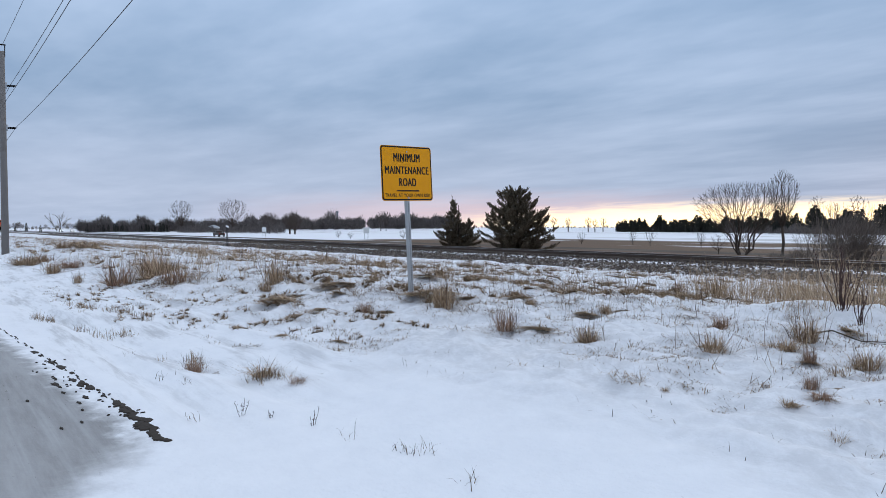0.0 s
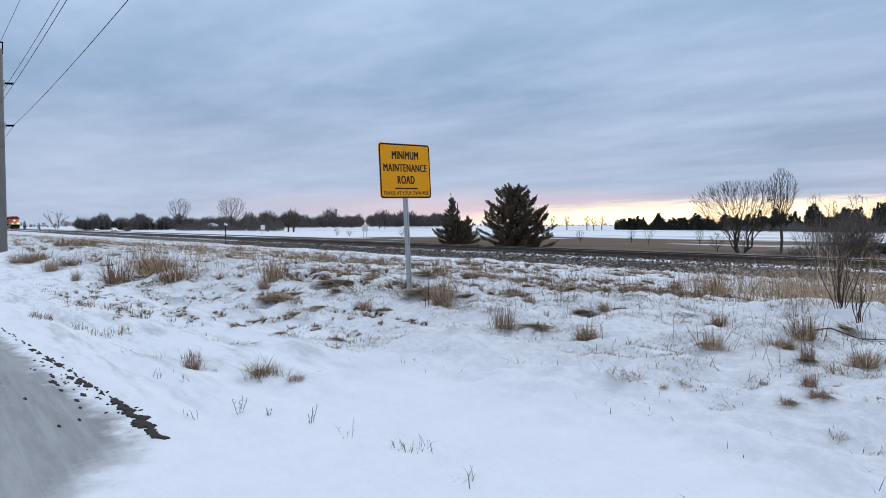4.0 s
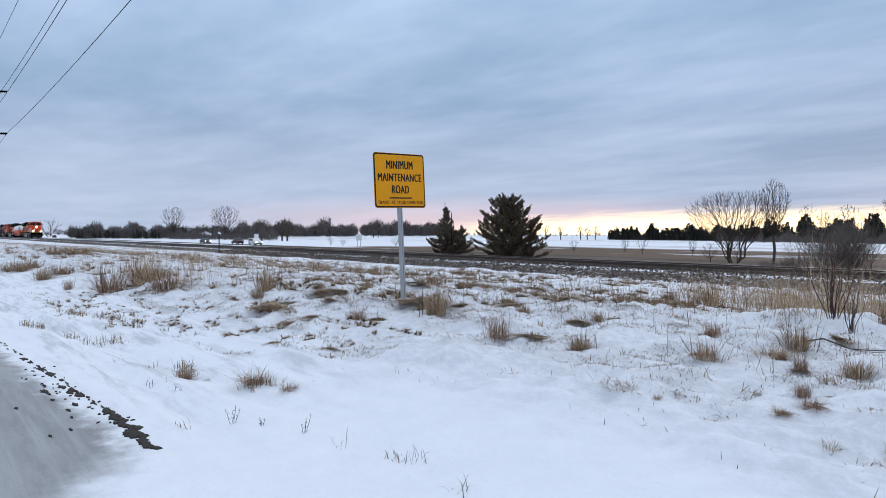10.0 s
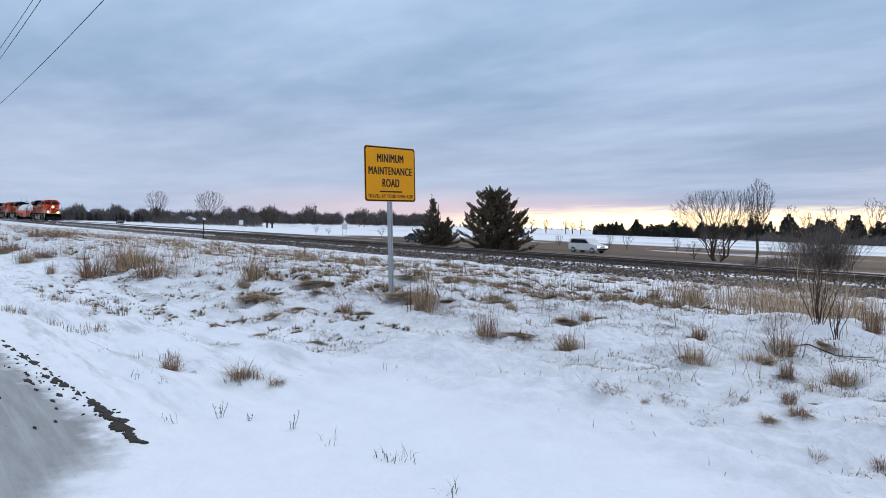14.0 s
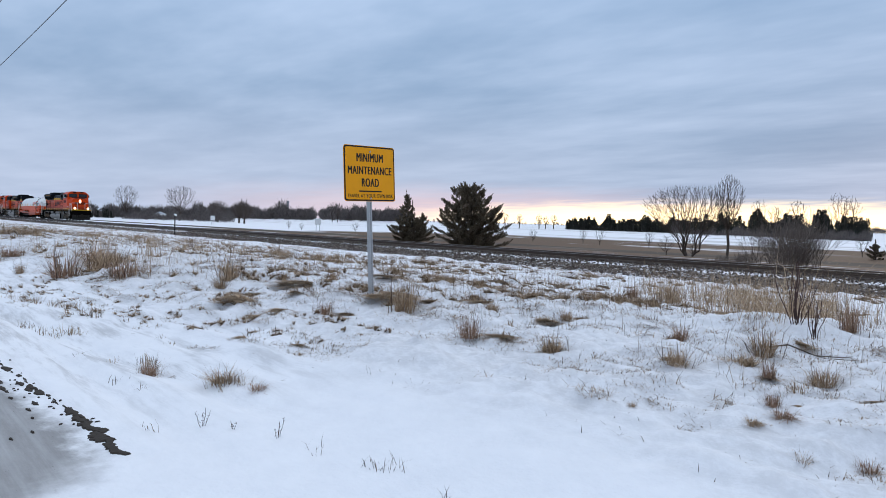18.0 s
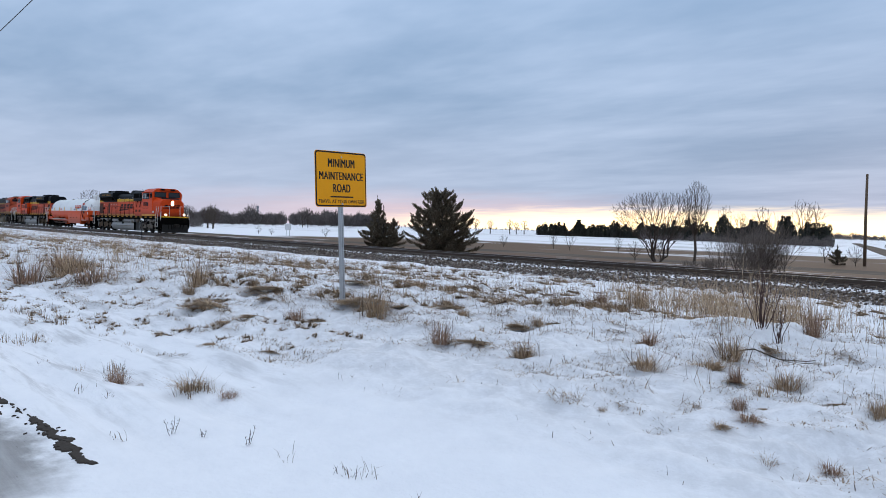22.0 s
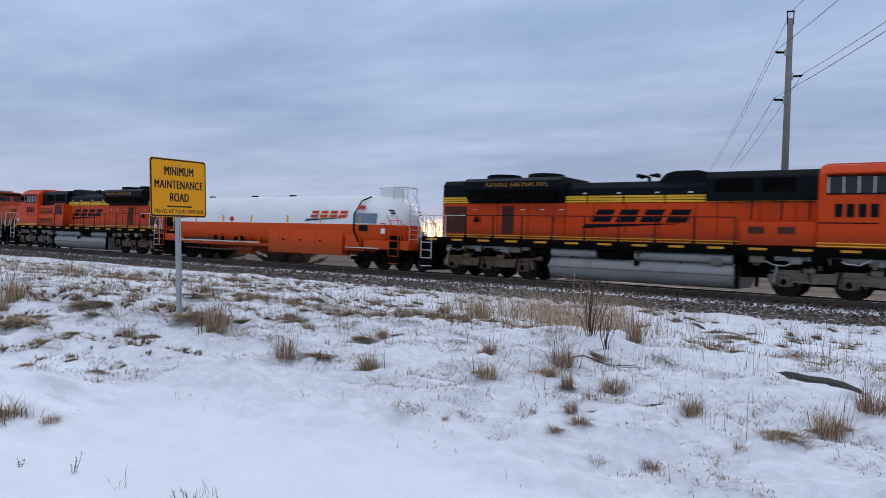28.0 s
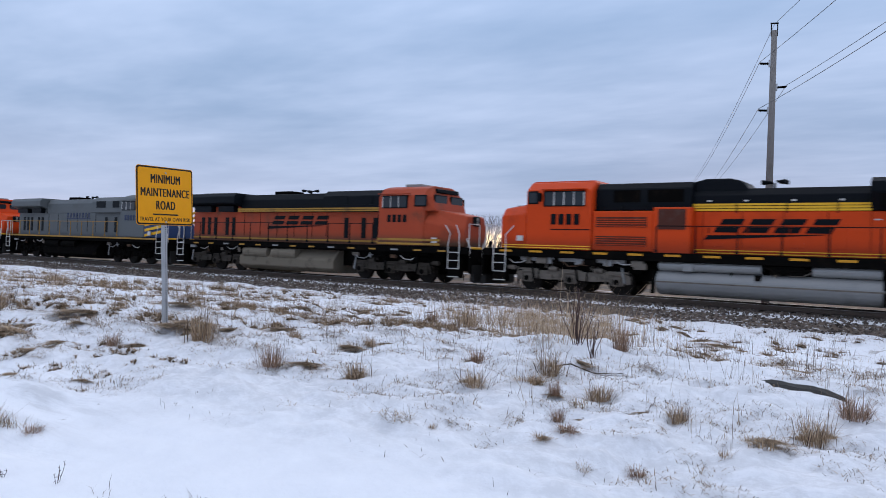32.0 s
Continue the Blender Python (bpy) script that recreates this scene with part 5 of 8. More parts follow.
    dome = part("valve_housing", loft(bmesh.new(), [(-0.45, 3.55), (0.45, 3.55), (0.45, 4.22), (0.3, 4.36), (-0.3, 4.36), (-0.45, 4.22)], -2.85, -1.9, bevel=0.06), WHITE, t)
    part("top_rail", tube(bmesh.new(), [(-2.8, -0.55, 4.2), (-1.2, -0.55, 4.24), (-1.2, 0.55, 4.24), (-2.8, 0.55, 4.2)], 0.025, 6), RAILING, dome)
    for y in (-0.55, 0.55):
        for x in (-1.2, -1.8):
            part("top_rail_post", tube(bmesh.new(), [(x, y, 3.5), (x, y, 4.24)], 0.022, 6), RAILING, dome)
    bm = bmesh.new()
    for s in (-0.35, 0.35):
        tube(bm, [(-0.88, s, 1.5), (-0.88, s, 3.4), (-1.3, s, 3.95)], 0.025, 6)
    for k in range(8):
        tube(bm, [(-0.88, -0.35, 1.6 + k * 0.24), (-0.88, 0.35, 1.6 + k * 0.24)], 0.016, 5)
    part("end_ladder", bm, RAILING, t)
    for x in (-17.6, -13.4, -10.0):
        part("lifting_lug", boxed(x - 0.2, x + 0.2, -0.12, 0.12, 3.85, 3.96, 0.02), UNDER, t)
    lug = bmesh.new()
    box(lug, -20.2, -19.9, -0.15, 0.15, 3.0, 3.6, 0.04)
    part("end_lug", lug, WHITE, t)
    truck(t, (-20.4, -18.8, -17.2), UNDER, heavy=False)
    truck(t, (-3.6, -2.2, -0.8), UNDER, heavy=False)
    for x, s in ((0.0, 1), (-21.4, -1)):
        bm = boxed(min(x, x + s * 0.5), max(x, x + s * 0.5), -0.14, 0.14, 0.74, 1.0, 0.03)
        box(bm, min(x + s * 0.4, x + s * 0.62), max(x + s * 0.4, x + s * 0.62), -0.2, 0.2, 0.7, 1.04, 0.05)
        part("coupler", bm, STEEL, t)
        part("brake_hose", tube(bmesh.new(), [(x, 0.5, 1.0), (x + s * 0.3, 0.5, 0.8), (x + s * 0.3, 0.4, 0.5)], 0.03, 6), UNDER, t)
    return t


lead = engine_long_hood("locomotive", "orange and black diesel locomotive with lit headlights, leading the train", True)
tender = tank_tender()
second = engine_long_hood("locomotive", "orange and black diesel locomotive running backwards behind the tank car", False)
third = engine_wing("locomotive", "grimy orange and black diesel locomotive with a winged radiator", ORANGE_OLD, BLACK, DULL_YELLOW, "orange")
fourth = engine_wing("locomotive", "plain grey diesel locomotive with a yellow hazard-striped nose", GREY_PAINT, GREY_PAINT, YELLOW, "grey")
fifth = engine_wing("locomotive", "orange diesel locomotive with lit cab windows, last in sight", ORANGE, BLACK, YELLOW, "orange", True)

# ---------------------------------------------------------------- roads
def strip(name, pts, width, material, label, lift=0.02, cat="road"):
    """A paved strip laid on the ground along points, crowned a little, with thickness."""
    bm = bmesh.new()
    rows = []
    for i, (x, y) in enumerate(pts):
        a, b = pts[max(0, i - 1)], pts[min(len(pts) - 1, i + 1)]
        d = Vector((b[0] - a[0], b[1] - a[1])).normalized()
        n = Vector((-d.y, d.x))
        row = []
        for k, c in ((-1, -0.3), (-0.98, 0), (-0.5, 0.03), (0, 0.05), (0.5, 0.03), (0.98, 0), (1, -0.3)):
            px, py = x + n.x * k * width / 2, y + n.y * k * width / 2
            row.append(bm.verts.new((px, py, ROAD_Z(x, y) + lift + c)))
        rows.append(row)
    for a, b in zip(rows, rows[1:]):
        for j in range(len(a) - 1):
            bm.faces.new((a[j], b[j], b[j + 1], a[j + 1]))
    bmesh.ops.recalc_face_normals(bm, faces=bm.faces[:])
    return tagged(part(name, bm, material, smooth=False), label, cat, kind="structure")


def ROAD_Z(x, y):
    return max(height(x + dx, y + dy) for dx in (-4, 0, 4) for dy in (-4, 0, 4)) if y > 80 else profile(y)


def asphalt():
    m = Nodes("old_asphalt")
    m.spec = 0.03
    big, fine = m.noise(0.2, 5, 0.6, m.stretch(0.25, 1.5, 1)), m.noise(9, 4, 0.7)
    base = m.mix(fine, (0.07, 0.056, 0.045), (0.135, 0.112, 0.092))
    base = m.mix(m.ramp(big, 0.45, 0.7), base, (0.165, 0.138, 0.114))
    m.bump(fine, 0.3, 0.01)
    return m.done(base, 0.85)


ASPHALT = asphalt()
strip("road", [(-2500 + i * 50, 69.3) for i in range(77)], 12.5, ASPHALT, "grey-brown asphalt highway beyond the railway")
paint_white = worn("road_paint", (0.62, 0.61, 0.58), 0.7, amount=0.5, scale=4)
strip("road_edge_line", [(-900 + i * 25, 63.9) for i in range(45)], 0.12, paint_white, "worn white edge line on the highway", 0.045, "road marking")
strip("road_side", [(-15.3 - 0.3765 * d, 65.5 + d) for d in (9.6, 12, 15, 20, 30, 45, 60, 80, 110, 150, 200, 300, 420)], 4.6, ASPHALT, "narrow asphalt side road running out between snowy fields", 0.05)
strip("railway_crossing_road", [(-7.0 - 0.3 * (d - 31.2), d) for d in (31.2, 34, 38, 43, 48, 55, 63)], 6.5, ASPHALT, "asphalt ramp at the railway crossing", 0.03)


# ---------------------------------------------------------------- sign
SIGN_YELLOW = worn("sign_yellow", (0.84, 0.34, 0.0), 0.45, dirt=(0.55, 0.2, 0.0), amount=0.25, scale=3, grain=0.03, bump=0.0)
SIGN_BLACK = worn("sign_black", (0.012, 0.010, 0.008), 0.45, amount=0.1, grain=0.1, bump=0.0)
GALV = worn("galvanised_steel", (0.42, 0.43, 0.44), 0.45, 0.6, dirt=(0.25, 0.22, 0.2), amount=0.4, scale=6)


def fitted_words(text, wide, tall, m, material, parent, bold):
    """Words in the built-in font, drawn to a given width and cap height."""
    ob = lettering("lettering", text, 1.0, m, material, parent, 1.12, 0.0006, bold=bold)
    co = np.array([v.co for v in ob.data.vertices])
    lo, hi = co.min(0), co.max(0)
    fit = Matrix.Diagonal((wide / (hi[0] - lo[0]), tall / (hi[1] - lo[1]), 1, 1)) @ Matrix.Translation((-(lo[0] + hi[0]) / 2, -(lo[1] + hi[1]) / 2, 0))
    ob.data.transform(fit)
    return ob


def road_sign(x, y, z, tip, lean, turn):
    """Yellow sign, wider than tall, with a rounded black border, on a perforated steel post."""
    t = tagged(empty("road_sign", pose(x, y, z, tip, lean, turn)), "yellow minimum maintenance road sign on a perforated steel post", "road sign")
    w, h = 0.481, 0.397

    def plate(inset, r, y0, y1):
        pts = []
        hw, hh = w - inset, h - inset
        for cx, cz, a0 in ((hw - r, hh - r, 0), (-hw + r, hh - r, 90), (-hw + r, -hh + r, 180), (hw - r, -hh + r, 270)):
            for k in range(6):
                a = radians(a0 + k * 18)
                pts.append((cx + r * math.cos(a), cz + r * math.sin(a)))
        return prism(bmesh.new(), pts, y0, y1)

    board = part("panel", plate(0, 0.045, 0.0, 0.004), SIGN_YELLOW, t, "yellow reflective panel")
    part("border", plate(0.007, 0.042, -0.003, 0.0), SIGN_BLACK, board, "black border")
    part("face", plate(0.027, 0.03, -0.006, -0.003), SIGN_YELLOW, board)
    for text, zz, wide, tall, bold in (("MINIMUM", 0.226, 0.50, 0.118, 0.05), ("MAINTENANCE", 0.045, 0.825, 0.112, 0.045), ("ROAD", -0.128, 0.325, 0.118, 0.05), ("TRAVEL AT YOUR OWN RISK", -0.318, 0.86, 0.052, 0.025)):
        fitted_words(text, wide, tall, Matrix.Translation((0, -0.0062, zz)) @ pose(0, 0, 0, 90), SIGN_BLACK, board, bold)
    part("rule", boxed(-0.215, 0.215, -0.0075, -0.006, -0.262, -0.243), SIGN_BLACK, board)
    for zz in (0.315, -0.355):
        part("bolt", barrel(bmesh.new(), (0.0, -0.014, zz), (0.0, -0.006, zz), 0.014, 8), GALV, board)
    bm = boxed(-0.03, 0.03, 0.005, 0.062, -2.0, 0.36, 0.004)
    post = part("post", bm, GALV, t, "perforated square steel post")
    hole = None
    for k in range(60):
        zz = -1.85 + k * 0.0254 * 1.0
        if zz > -0.42:
            break
        m = Matrix.Translation((0, 0.0045, zz))
        if hole is None:
            bm = barrel(bmesh.new(), (0, -0.0005, 0), (0, 0.0005, 0), 0.0065, 6)
            hole = part("hole", bm, SIGN_BLACK, post, at=m).data
        else:
            share("hole", hole, post, m)
    return t


road_sign(-9.124, 5.798, 2.228, -2.16, -1.5, 97.6)

# ---------------------------------------------------------------- poles and wires
POLE = worn("weathered_pole", (0.20, 0.185, 0.175), 0.85, dirt=(0.10, 0.085, 0.07), amount=0.6, scale=1.5, grain=0.2, bump=0.3)
WIRE = worn("wire_metal", (0.06, 0.06, 0.065), 0.6, amount=0.1, bump=0.0)


def utility_pole(x, y, z, top, arms, label, turn=0, r=0.18):
    """A round pole with single insulator arms on alternate sides and a bracket at the top."""
    t = tagged(empty("utility_pole", pose(x, y, z, 0, 0, turn)), label, "utility pole", "utility poles")
    h = top - z
    part("pole", tube(bmesh.new(), [(0, 0, -0.3), (0, 0, h * 0.5), (0, 0, h)], r, 14, r * 0.68), POLE, t, smooth=True)
    for za, s in arms:
        a = za - z
        bm = tube(bmesh.new(), [(0, s * 0.14, a - 0.03), (0, s * 0.55, a)], 0.035, 8, 0.05)
        for k in range(4):
            barrel(bm, (0, s * (0.22 + 0.08 * k), a - 0.02), (0, s * (0.25 + 0.08 * k), a - 0.02), 0.06, 10)
        arm = part("insulator_arm", bm, UNDER, t)
        part("clamp", barrel(bmesh.new(), (-0.12, s * 0.57, a + 0.02), (0.12, s * 0.57, a + 0.02), 0.03, 8), GALV, arm)
        part("bracket", boxed(-0.05, 0.05, min(s * 0.1, s * 0.2), max(s * 0.1, s * 0.2), a - 0.18, a + 0.14, 0.01), GALV, arm)
    bm = bmesh.new()
    for s in (-0.13, 0.13):
        box(bm, -0.02, 0.02, s - 0.02, s + 0.02, h - 0.25, h + 0.34)
    box(bm, -0.02, 0.02, -0.17, 0.17, h + 0.3, h + 0.36)
    part("top_bracket", bm, UNDER, t)
    return t


LEFT = (-42.66, 3.42)
RIGHT = (-7.8, 35.3)
CORNER = (8.2, 3.6)
FAR = (-26.5, 84.0)
utility_pole(*LEFT, -0.3, 10.15, ((8.5, 1), (7.45, -1), (6.42, 1)), "weathered grey utility pole with three insulator arms beside the road", 0)
utility_pole(*RIGHT, -0.7, 12.1, ((10.64, -1), (9.56, 1), (8.52, -1)), "weathered grey utility pole with three insulator arms beyond the track", -70)
utility_pole(*CORNER, 0.0, 11.6, ((10.3, 1), (9.3, -1), (8.3, 1)), "weathered grey utility pole at the road corner", -35)


# far spans: coloured paler than WIRE, to look faint against the sky
WIRE_FAR = worn("wire_far_faint", (0.5, 0.52, 0.56), 0.6, amount=0.1, bump=0.0)


def wire(a, b, sag, r=0.011, metal=None):
    pts = [Vector(a).lerp(Vector(b), k / 24) - Vector((0, 0, 4 * sag * (k / 24) * (1 - k / 24))) for k in range(25)]
    tagged(part("overhead_wire", tube(bmesh.new(), pts, r, 5), metal or WIRE), "thin dark overhead wire strung between poles", "wire", "overhead wires")


for za, zb, dy in ((8.55, 10.3, 0.35), (7.5, 9.3, 0.0), (6.47, 7.95, 0.57)):
    wire((LEFT[0], LEFT[1] + dy, za), (CORNER[0], CORNER[1] + dy, zb), 0.5)
    wire((LEFT[0] - 62, LEFT[1] + dy - 0.5, za), (LEFT[0], LEFT[1] + dy, za), 0.8)
wire((LEFT[0], LEFT[1], 10.4), (CORNER[0], CORNER[1], 11.9), 0.5, 0.010)
for z0, s in ((10.7, -1), (9.62, 1), (8.58, -1)):
    dx = s * 0.53
    wire((RIGHT[0] + dx, RIGHT[1] + s * 0.2, z0), (CORNER[0] + dx, CORNER[1], z0 - 0.3), 0.4)
    wire((FAR[0] + dx, FAR[1], z0 - 1.0), (RIGHT[0] + dx, RIGHT[1] + s * 0.2, z0), 0.7, 0.012, WIRE_FAR)
wire((RIGHT[0], RIGHT[1], 12.4), (CORNER[0], CORNER[1], 12.0), 0.3, 0.011)
wire((FAR[0], FAR[1], 10.6), (RIGHT[0], RIGHT[1], 12.4), 0.6, 0.012, WIRE_FAR)
thin = tagged(empty("wooden_pole", pose(-27.9, 80.2, -1.4)), "bare brown wooden pole standing in the field by the side road", "utility pole")
part("pole", tube(bmesh.new(), [(0, 0, -0.2), (-0.1, 0, 5), (-0.12, 0, 9.4)], 0.16, 10, 0.11), worn("brown_pole", (0.13, 0.09, 0.06), 0.9, amount=0.5, scale=2), thin, smooth=True)


# ---------------------------------------------------------------- trees
BARK = worn("bare_bark", (0.085, 0.068, 0.055), 0.9, dirt=(0.04, 0.032, 0.026), amount=0.6, scale=3, grain=0.25, bump=0.3)
TWIG = worn("twig_brown", (0.07, 0.052, 0.042), 0.9, amount=0.4, scale=3, grain=0.25, bump=0.0)


def grow(trunk, crown, chain, pts, r_tip, r_max, bias=0.35):
    """Branches that reach out from a chain of trunk points to every point of a crown, thicker where more hang on them."""
    X = np.zeros((len(chain) + 3 * len(pts), 3))
    way, up = np.zeros(len(X)), [-1] * len(X)
    n = len(chain)
    X[:n] = chain
    for i in range(1, n):
        up[i], way[i] = i - 1, way[i - 1] + np.linalg.norm(X[i] - X[i - 1])
    lo = n // 2
    pts = np.asarray(pts)
    for p in pts[np.argsort(np.linalg.norm(pts - X[n - 1], axis=1))]:
        d = p - X[lo:n]
        far = np.linalg.norm(d, axis=1)
        cost = far + bias * way[lo:n] + 0.9 * np.maximum(0, -d[:, 2])
        j = lo + int(np.argmin(cost))
        gap = far[j - lo]
        X[n], up[n], way[n] = p, j, way[j] + gap
        n += 1
    load, fixed = np.ones(n), len(chain)
    for i in range(n - 1, 0, -1):
        load[up[i]] += load[i]
    U = np.array(up[1:n])
    for _ in range(4):
        S, C = np.zeros((n, 3)), np.zeros(n)
        np.add.at(S, U, X[1:n] * load[1:n, None])
        np.add.at(C, U, load[1:n])
        k = np.arange(fixed, n)[C[fixed:n] > 0]
        X[k] = 0.4 * X[k] + 0.3 * X[np.array(up)[k]] + 0.3 * S[k] / C[k, None]
    R = np.clip(r_max * (load / load[0]) ** 0.5, r_tip, r_max)
    for i in range(1, n):
        r = float(R[i])
        tube(trunk if i < len(chain) else crown, [X[up[i]], X[i]], min(float(R[up[i]]), r * 1.25), 7 if i < len(chain) else (5 if r > 5 * r_tip else 3), r, cap=False)


def crown_points(rng, n, tall, wide, shape, flat=1.0):
    """Points in a crown whose half width at parts of its height follows the (part, width) pairs of shape."""
    out = []
    fs, ws = [a for a, _ in shape], [b for _, b in shape]
    while len(out) < n:
        f = rng.uniform(fs[0], fs[-1])
        w = float(np.interp(f, fs, ws))
        if rng.random() > (0.15 + w) ** 1.3:
            continue
        a, r = rng.uniform(0, 6.283), w * rng.random() ** 0.42 * (0.9 + 0.14 * math.sin(7 * f + 3 * rng.random()))
        out.append((0.5 * wide * r * math.cos(a), 0.5 * wide * r * math.sin(a) * flat, f * tall + rng.normal(0, 0.012 * tall)))
    return out


FAN = ((0.22, 0.25), (0.36, 0.55), (0.52, 0.9), (0.66, 1.0), (0.82, 0.9), (0.94, 0.62), (1.0, 0.35))
OVAL = ((0.36, 0.2), (0.48, 0.55), (0.62, 0.9), (0.76, 1.0), (0.9, 0.72), (1.0, 0.25))
ROUND = ((0.22, 0.3), (0.35, 0.7), (0.55, 1.0), (0.75, 0.92), (0.9, 0.6), (1.0, 0.2))


def bare_tree(x, y, tall, wide, label, seed, shape=ROUND, n=500, r=0.16, thin_r=0.010, fork=0.25, stems=1, name="bare_tree", z=None, bias=0.35):
    rng = np.random.default_rng(seed)
    t = tagged(empty(name, pose(x, y, (height(x, y) if z is None else z) - 0.05)), label, "tree")
    trunk, crown = bmesh.new(), bmesh.new()
    pts = crown_points(rng, n, tall, wide, shape)
    for s in range(stems):
        a = 6.283 * s / stems + 0.4
        off = np.array((math.cos(a), math.sin(a), 0)) * (0 if stems == 1 else 0.07 * wide)
        mine = pts if stems == 1 else [p for p in pts if int(((math.atan2(p[1], p[0]) - 0.4 + 3.1416 / stems) % 6.2832) / 6.2832 * stems) == s]
        if not mine:
            continue
        h = fork * tall
        chain = [off * 0.5, off * 0.7 + (0.02 * h, 0.01 * h, 0.35 * h), off + (-0.02 * h, 0.02 * h, 0.7 * h), off * 1.5 + (0.01, 0, h)]
        grow(trunk, crown, chain, mine, thin_r, r / stems ** 0.4, bias)
    part("trunk", trunk, BARK, t, smooth=True)
    part("crown", crown, TWIG, t, "fine bare branches")
    return t


bare_tree(-38.7, 60.0, 6.5, 9.3, "broad bare tree with many spreading stems beside the highway", 3, FAN, 3200, 0.18, 0.010, 0.09, 3, bias=0.5)
bare_tree(-35.2, 60.6, 7.5, 3.1, "tall slender bare tree with an upright crown", 8, OVAL, 1300, 0.12, 0.010, 0.5, bias=0.6)
for k, (x, y, h, w) in enumerate(((-66.3, 81.4, 3.1, 2.6), (-71.5, 84, 2.5, 1.8), (-58.2, 81.4, 2.3, 1.6), (-80.2, 82.5, 2.0, 1.8), (-133, 83.5, 2.1, 2.5), (-160, 82, 2.0, 1.9), (-47, 92, 3.0, 2.4), (-28.5, 79.5, 2.2, 2.2), (-34, 86, 2.6, 2.0), (-150, 80, 1.6, 2.0), (-40.6, 59.4, 1.9, 2.1), (-37.6, 59.0, 1.8, 1.7))):
    bare_tree(x, y, h, w, "small bare sapling in the brown verge", 20 + k, ROUND, 220, 0.05, 0.006, 0.2, name="sapling", bias=0.6)
for k, (x, y, h, w) in enumerate(((-398, 112, 17, 14), (-316, 111, 15, 15), (-292, 118, 9, 9), (-262, 116, 7.5, 8), (-276, 120, 8.5, 8), (-640, 87, 15, 25))):
    bare_tree(x, y, h, w, "large bare tree at the edge of the wood", 40 + k, FAN, 900 if k < 5 else 70, 0.36 if k < 5 else 0.55, 0.036 if k < 5 else 0.1, 0.28 if k < 5 else 0.12, 1 if k < 5 else 3, bias=0.5)
for k, (az, d, h) in enumerate(((136.3, 420, 8.5), (135.2, 430, 8.2), (133.7, 440, 8.8), (133.2, 440, 7.5), (132.6, 450, 8.5), (131.0, 470, 8.0), (149.6, 520, 14), (149.2, 540, 10))):
    bare_tree(d * math.cos(radians(az)), d * math.sin(radians(az)), h, h * 0.6, "distant bare tree against the sunset", 60 + k, OVAL, 170, 0.3, 0.055, 0.32)
for k, (az, d, h) in enumerate(((120.2, 330, 13.5), (118.0, 320, 15), (115.6, 300, 14), (113.0, 290, 16.5), (112.2, 288, 15), (117.0, 312, 12))):
    bare_tree(d * math.cos(radians(az)), d * math.sin(radians(az)), h, h * 0.55, "bare tree rising over the evergreen windbreak", 90 + k, FAN, 220, 0.3, 0.05, 0.35)



def needle_material():
    m = Nodes("cedar_needles")
    geo = m.n("ShaderNodeNewGeometry")
    a = m.mix(geo.outputs["Random Per Island"], (0.055, 0.048, 0.033), (0.25, 0.20, 0.14))
    b = m.mix(m.math("MULTIPLY", m.ramp(m.noise(1.2, 3), 0.5, 0.75), 0.55), a, (0.13, 0.09, 0.055))
    return m.done(b, 0.8)


NEEDLE = needle_material()


def shards(name, places, dirs, lens, widths, material, parent=None, seed=1):
    """Many small pointed leaves or twigs as one mesh: each a folded sliver along its direction."""
    rng = np.random.default_rng(seed)
    P, D = np.asarray(places, float), np.asarray(dirs, float)
    D /= np.linalg.norm(D, axis=1, keepdims=True) + 1e-9
    side = np.cross(D, rng.normal(size=D.shape))
    side /= np.linalg.norm(side, axis=1, keepdims=True) + 1e-9
    L, W = np.asarray(lens)[:, None], np.asarray(widths)[:, None]
    fold = np.cross(D, side)
    quad = np.stack([P, P + D * L * 0.45 + side * W, P + D * L, P + D * L * 0.45 - side * W + fold * W * 0.6], 1).reshape(-1, 3)
    n = len(P)
    idx = np.arange(n)[:, None] * 4
    faces = np.concatenate([idx + (0, 1, 2), idx + (0, 2, 3)], 0)
    me = bpy.data.meshes.new(name)
    me.from_pydata(quad.tolist(), [], faces.tolist())
    me.materials.append(material)
    ob = new(name, me)
    ob.parent = parent
    return ob


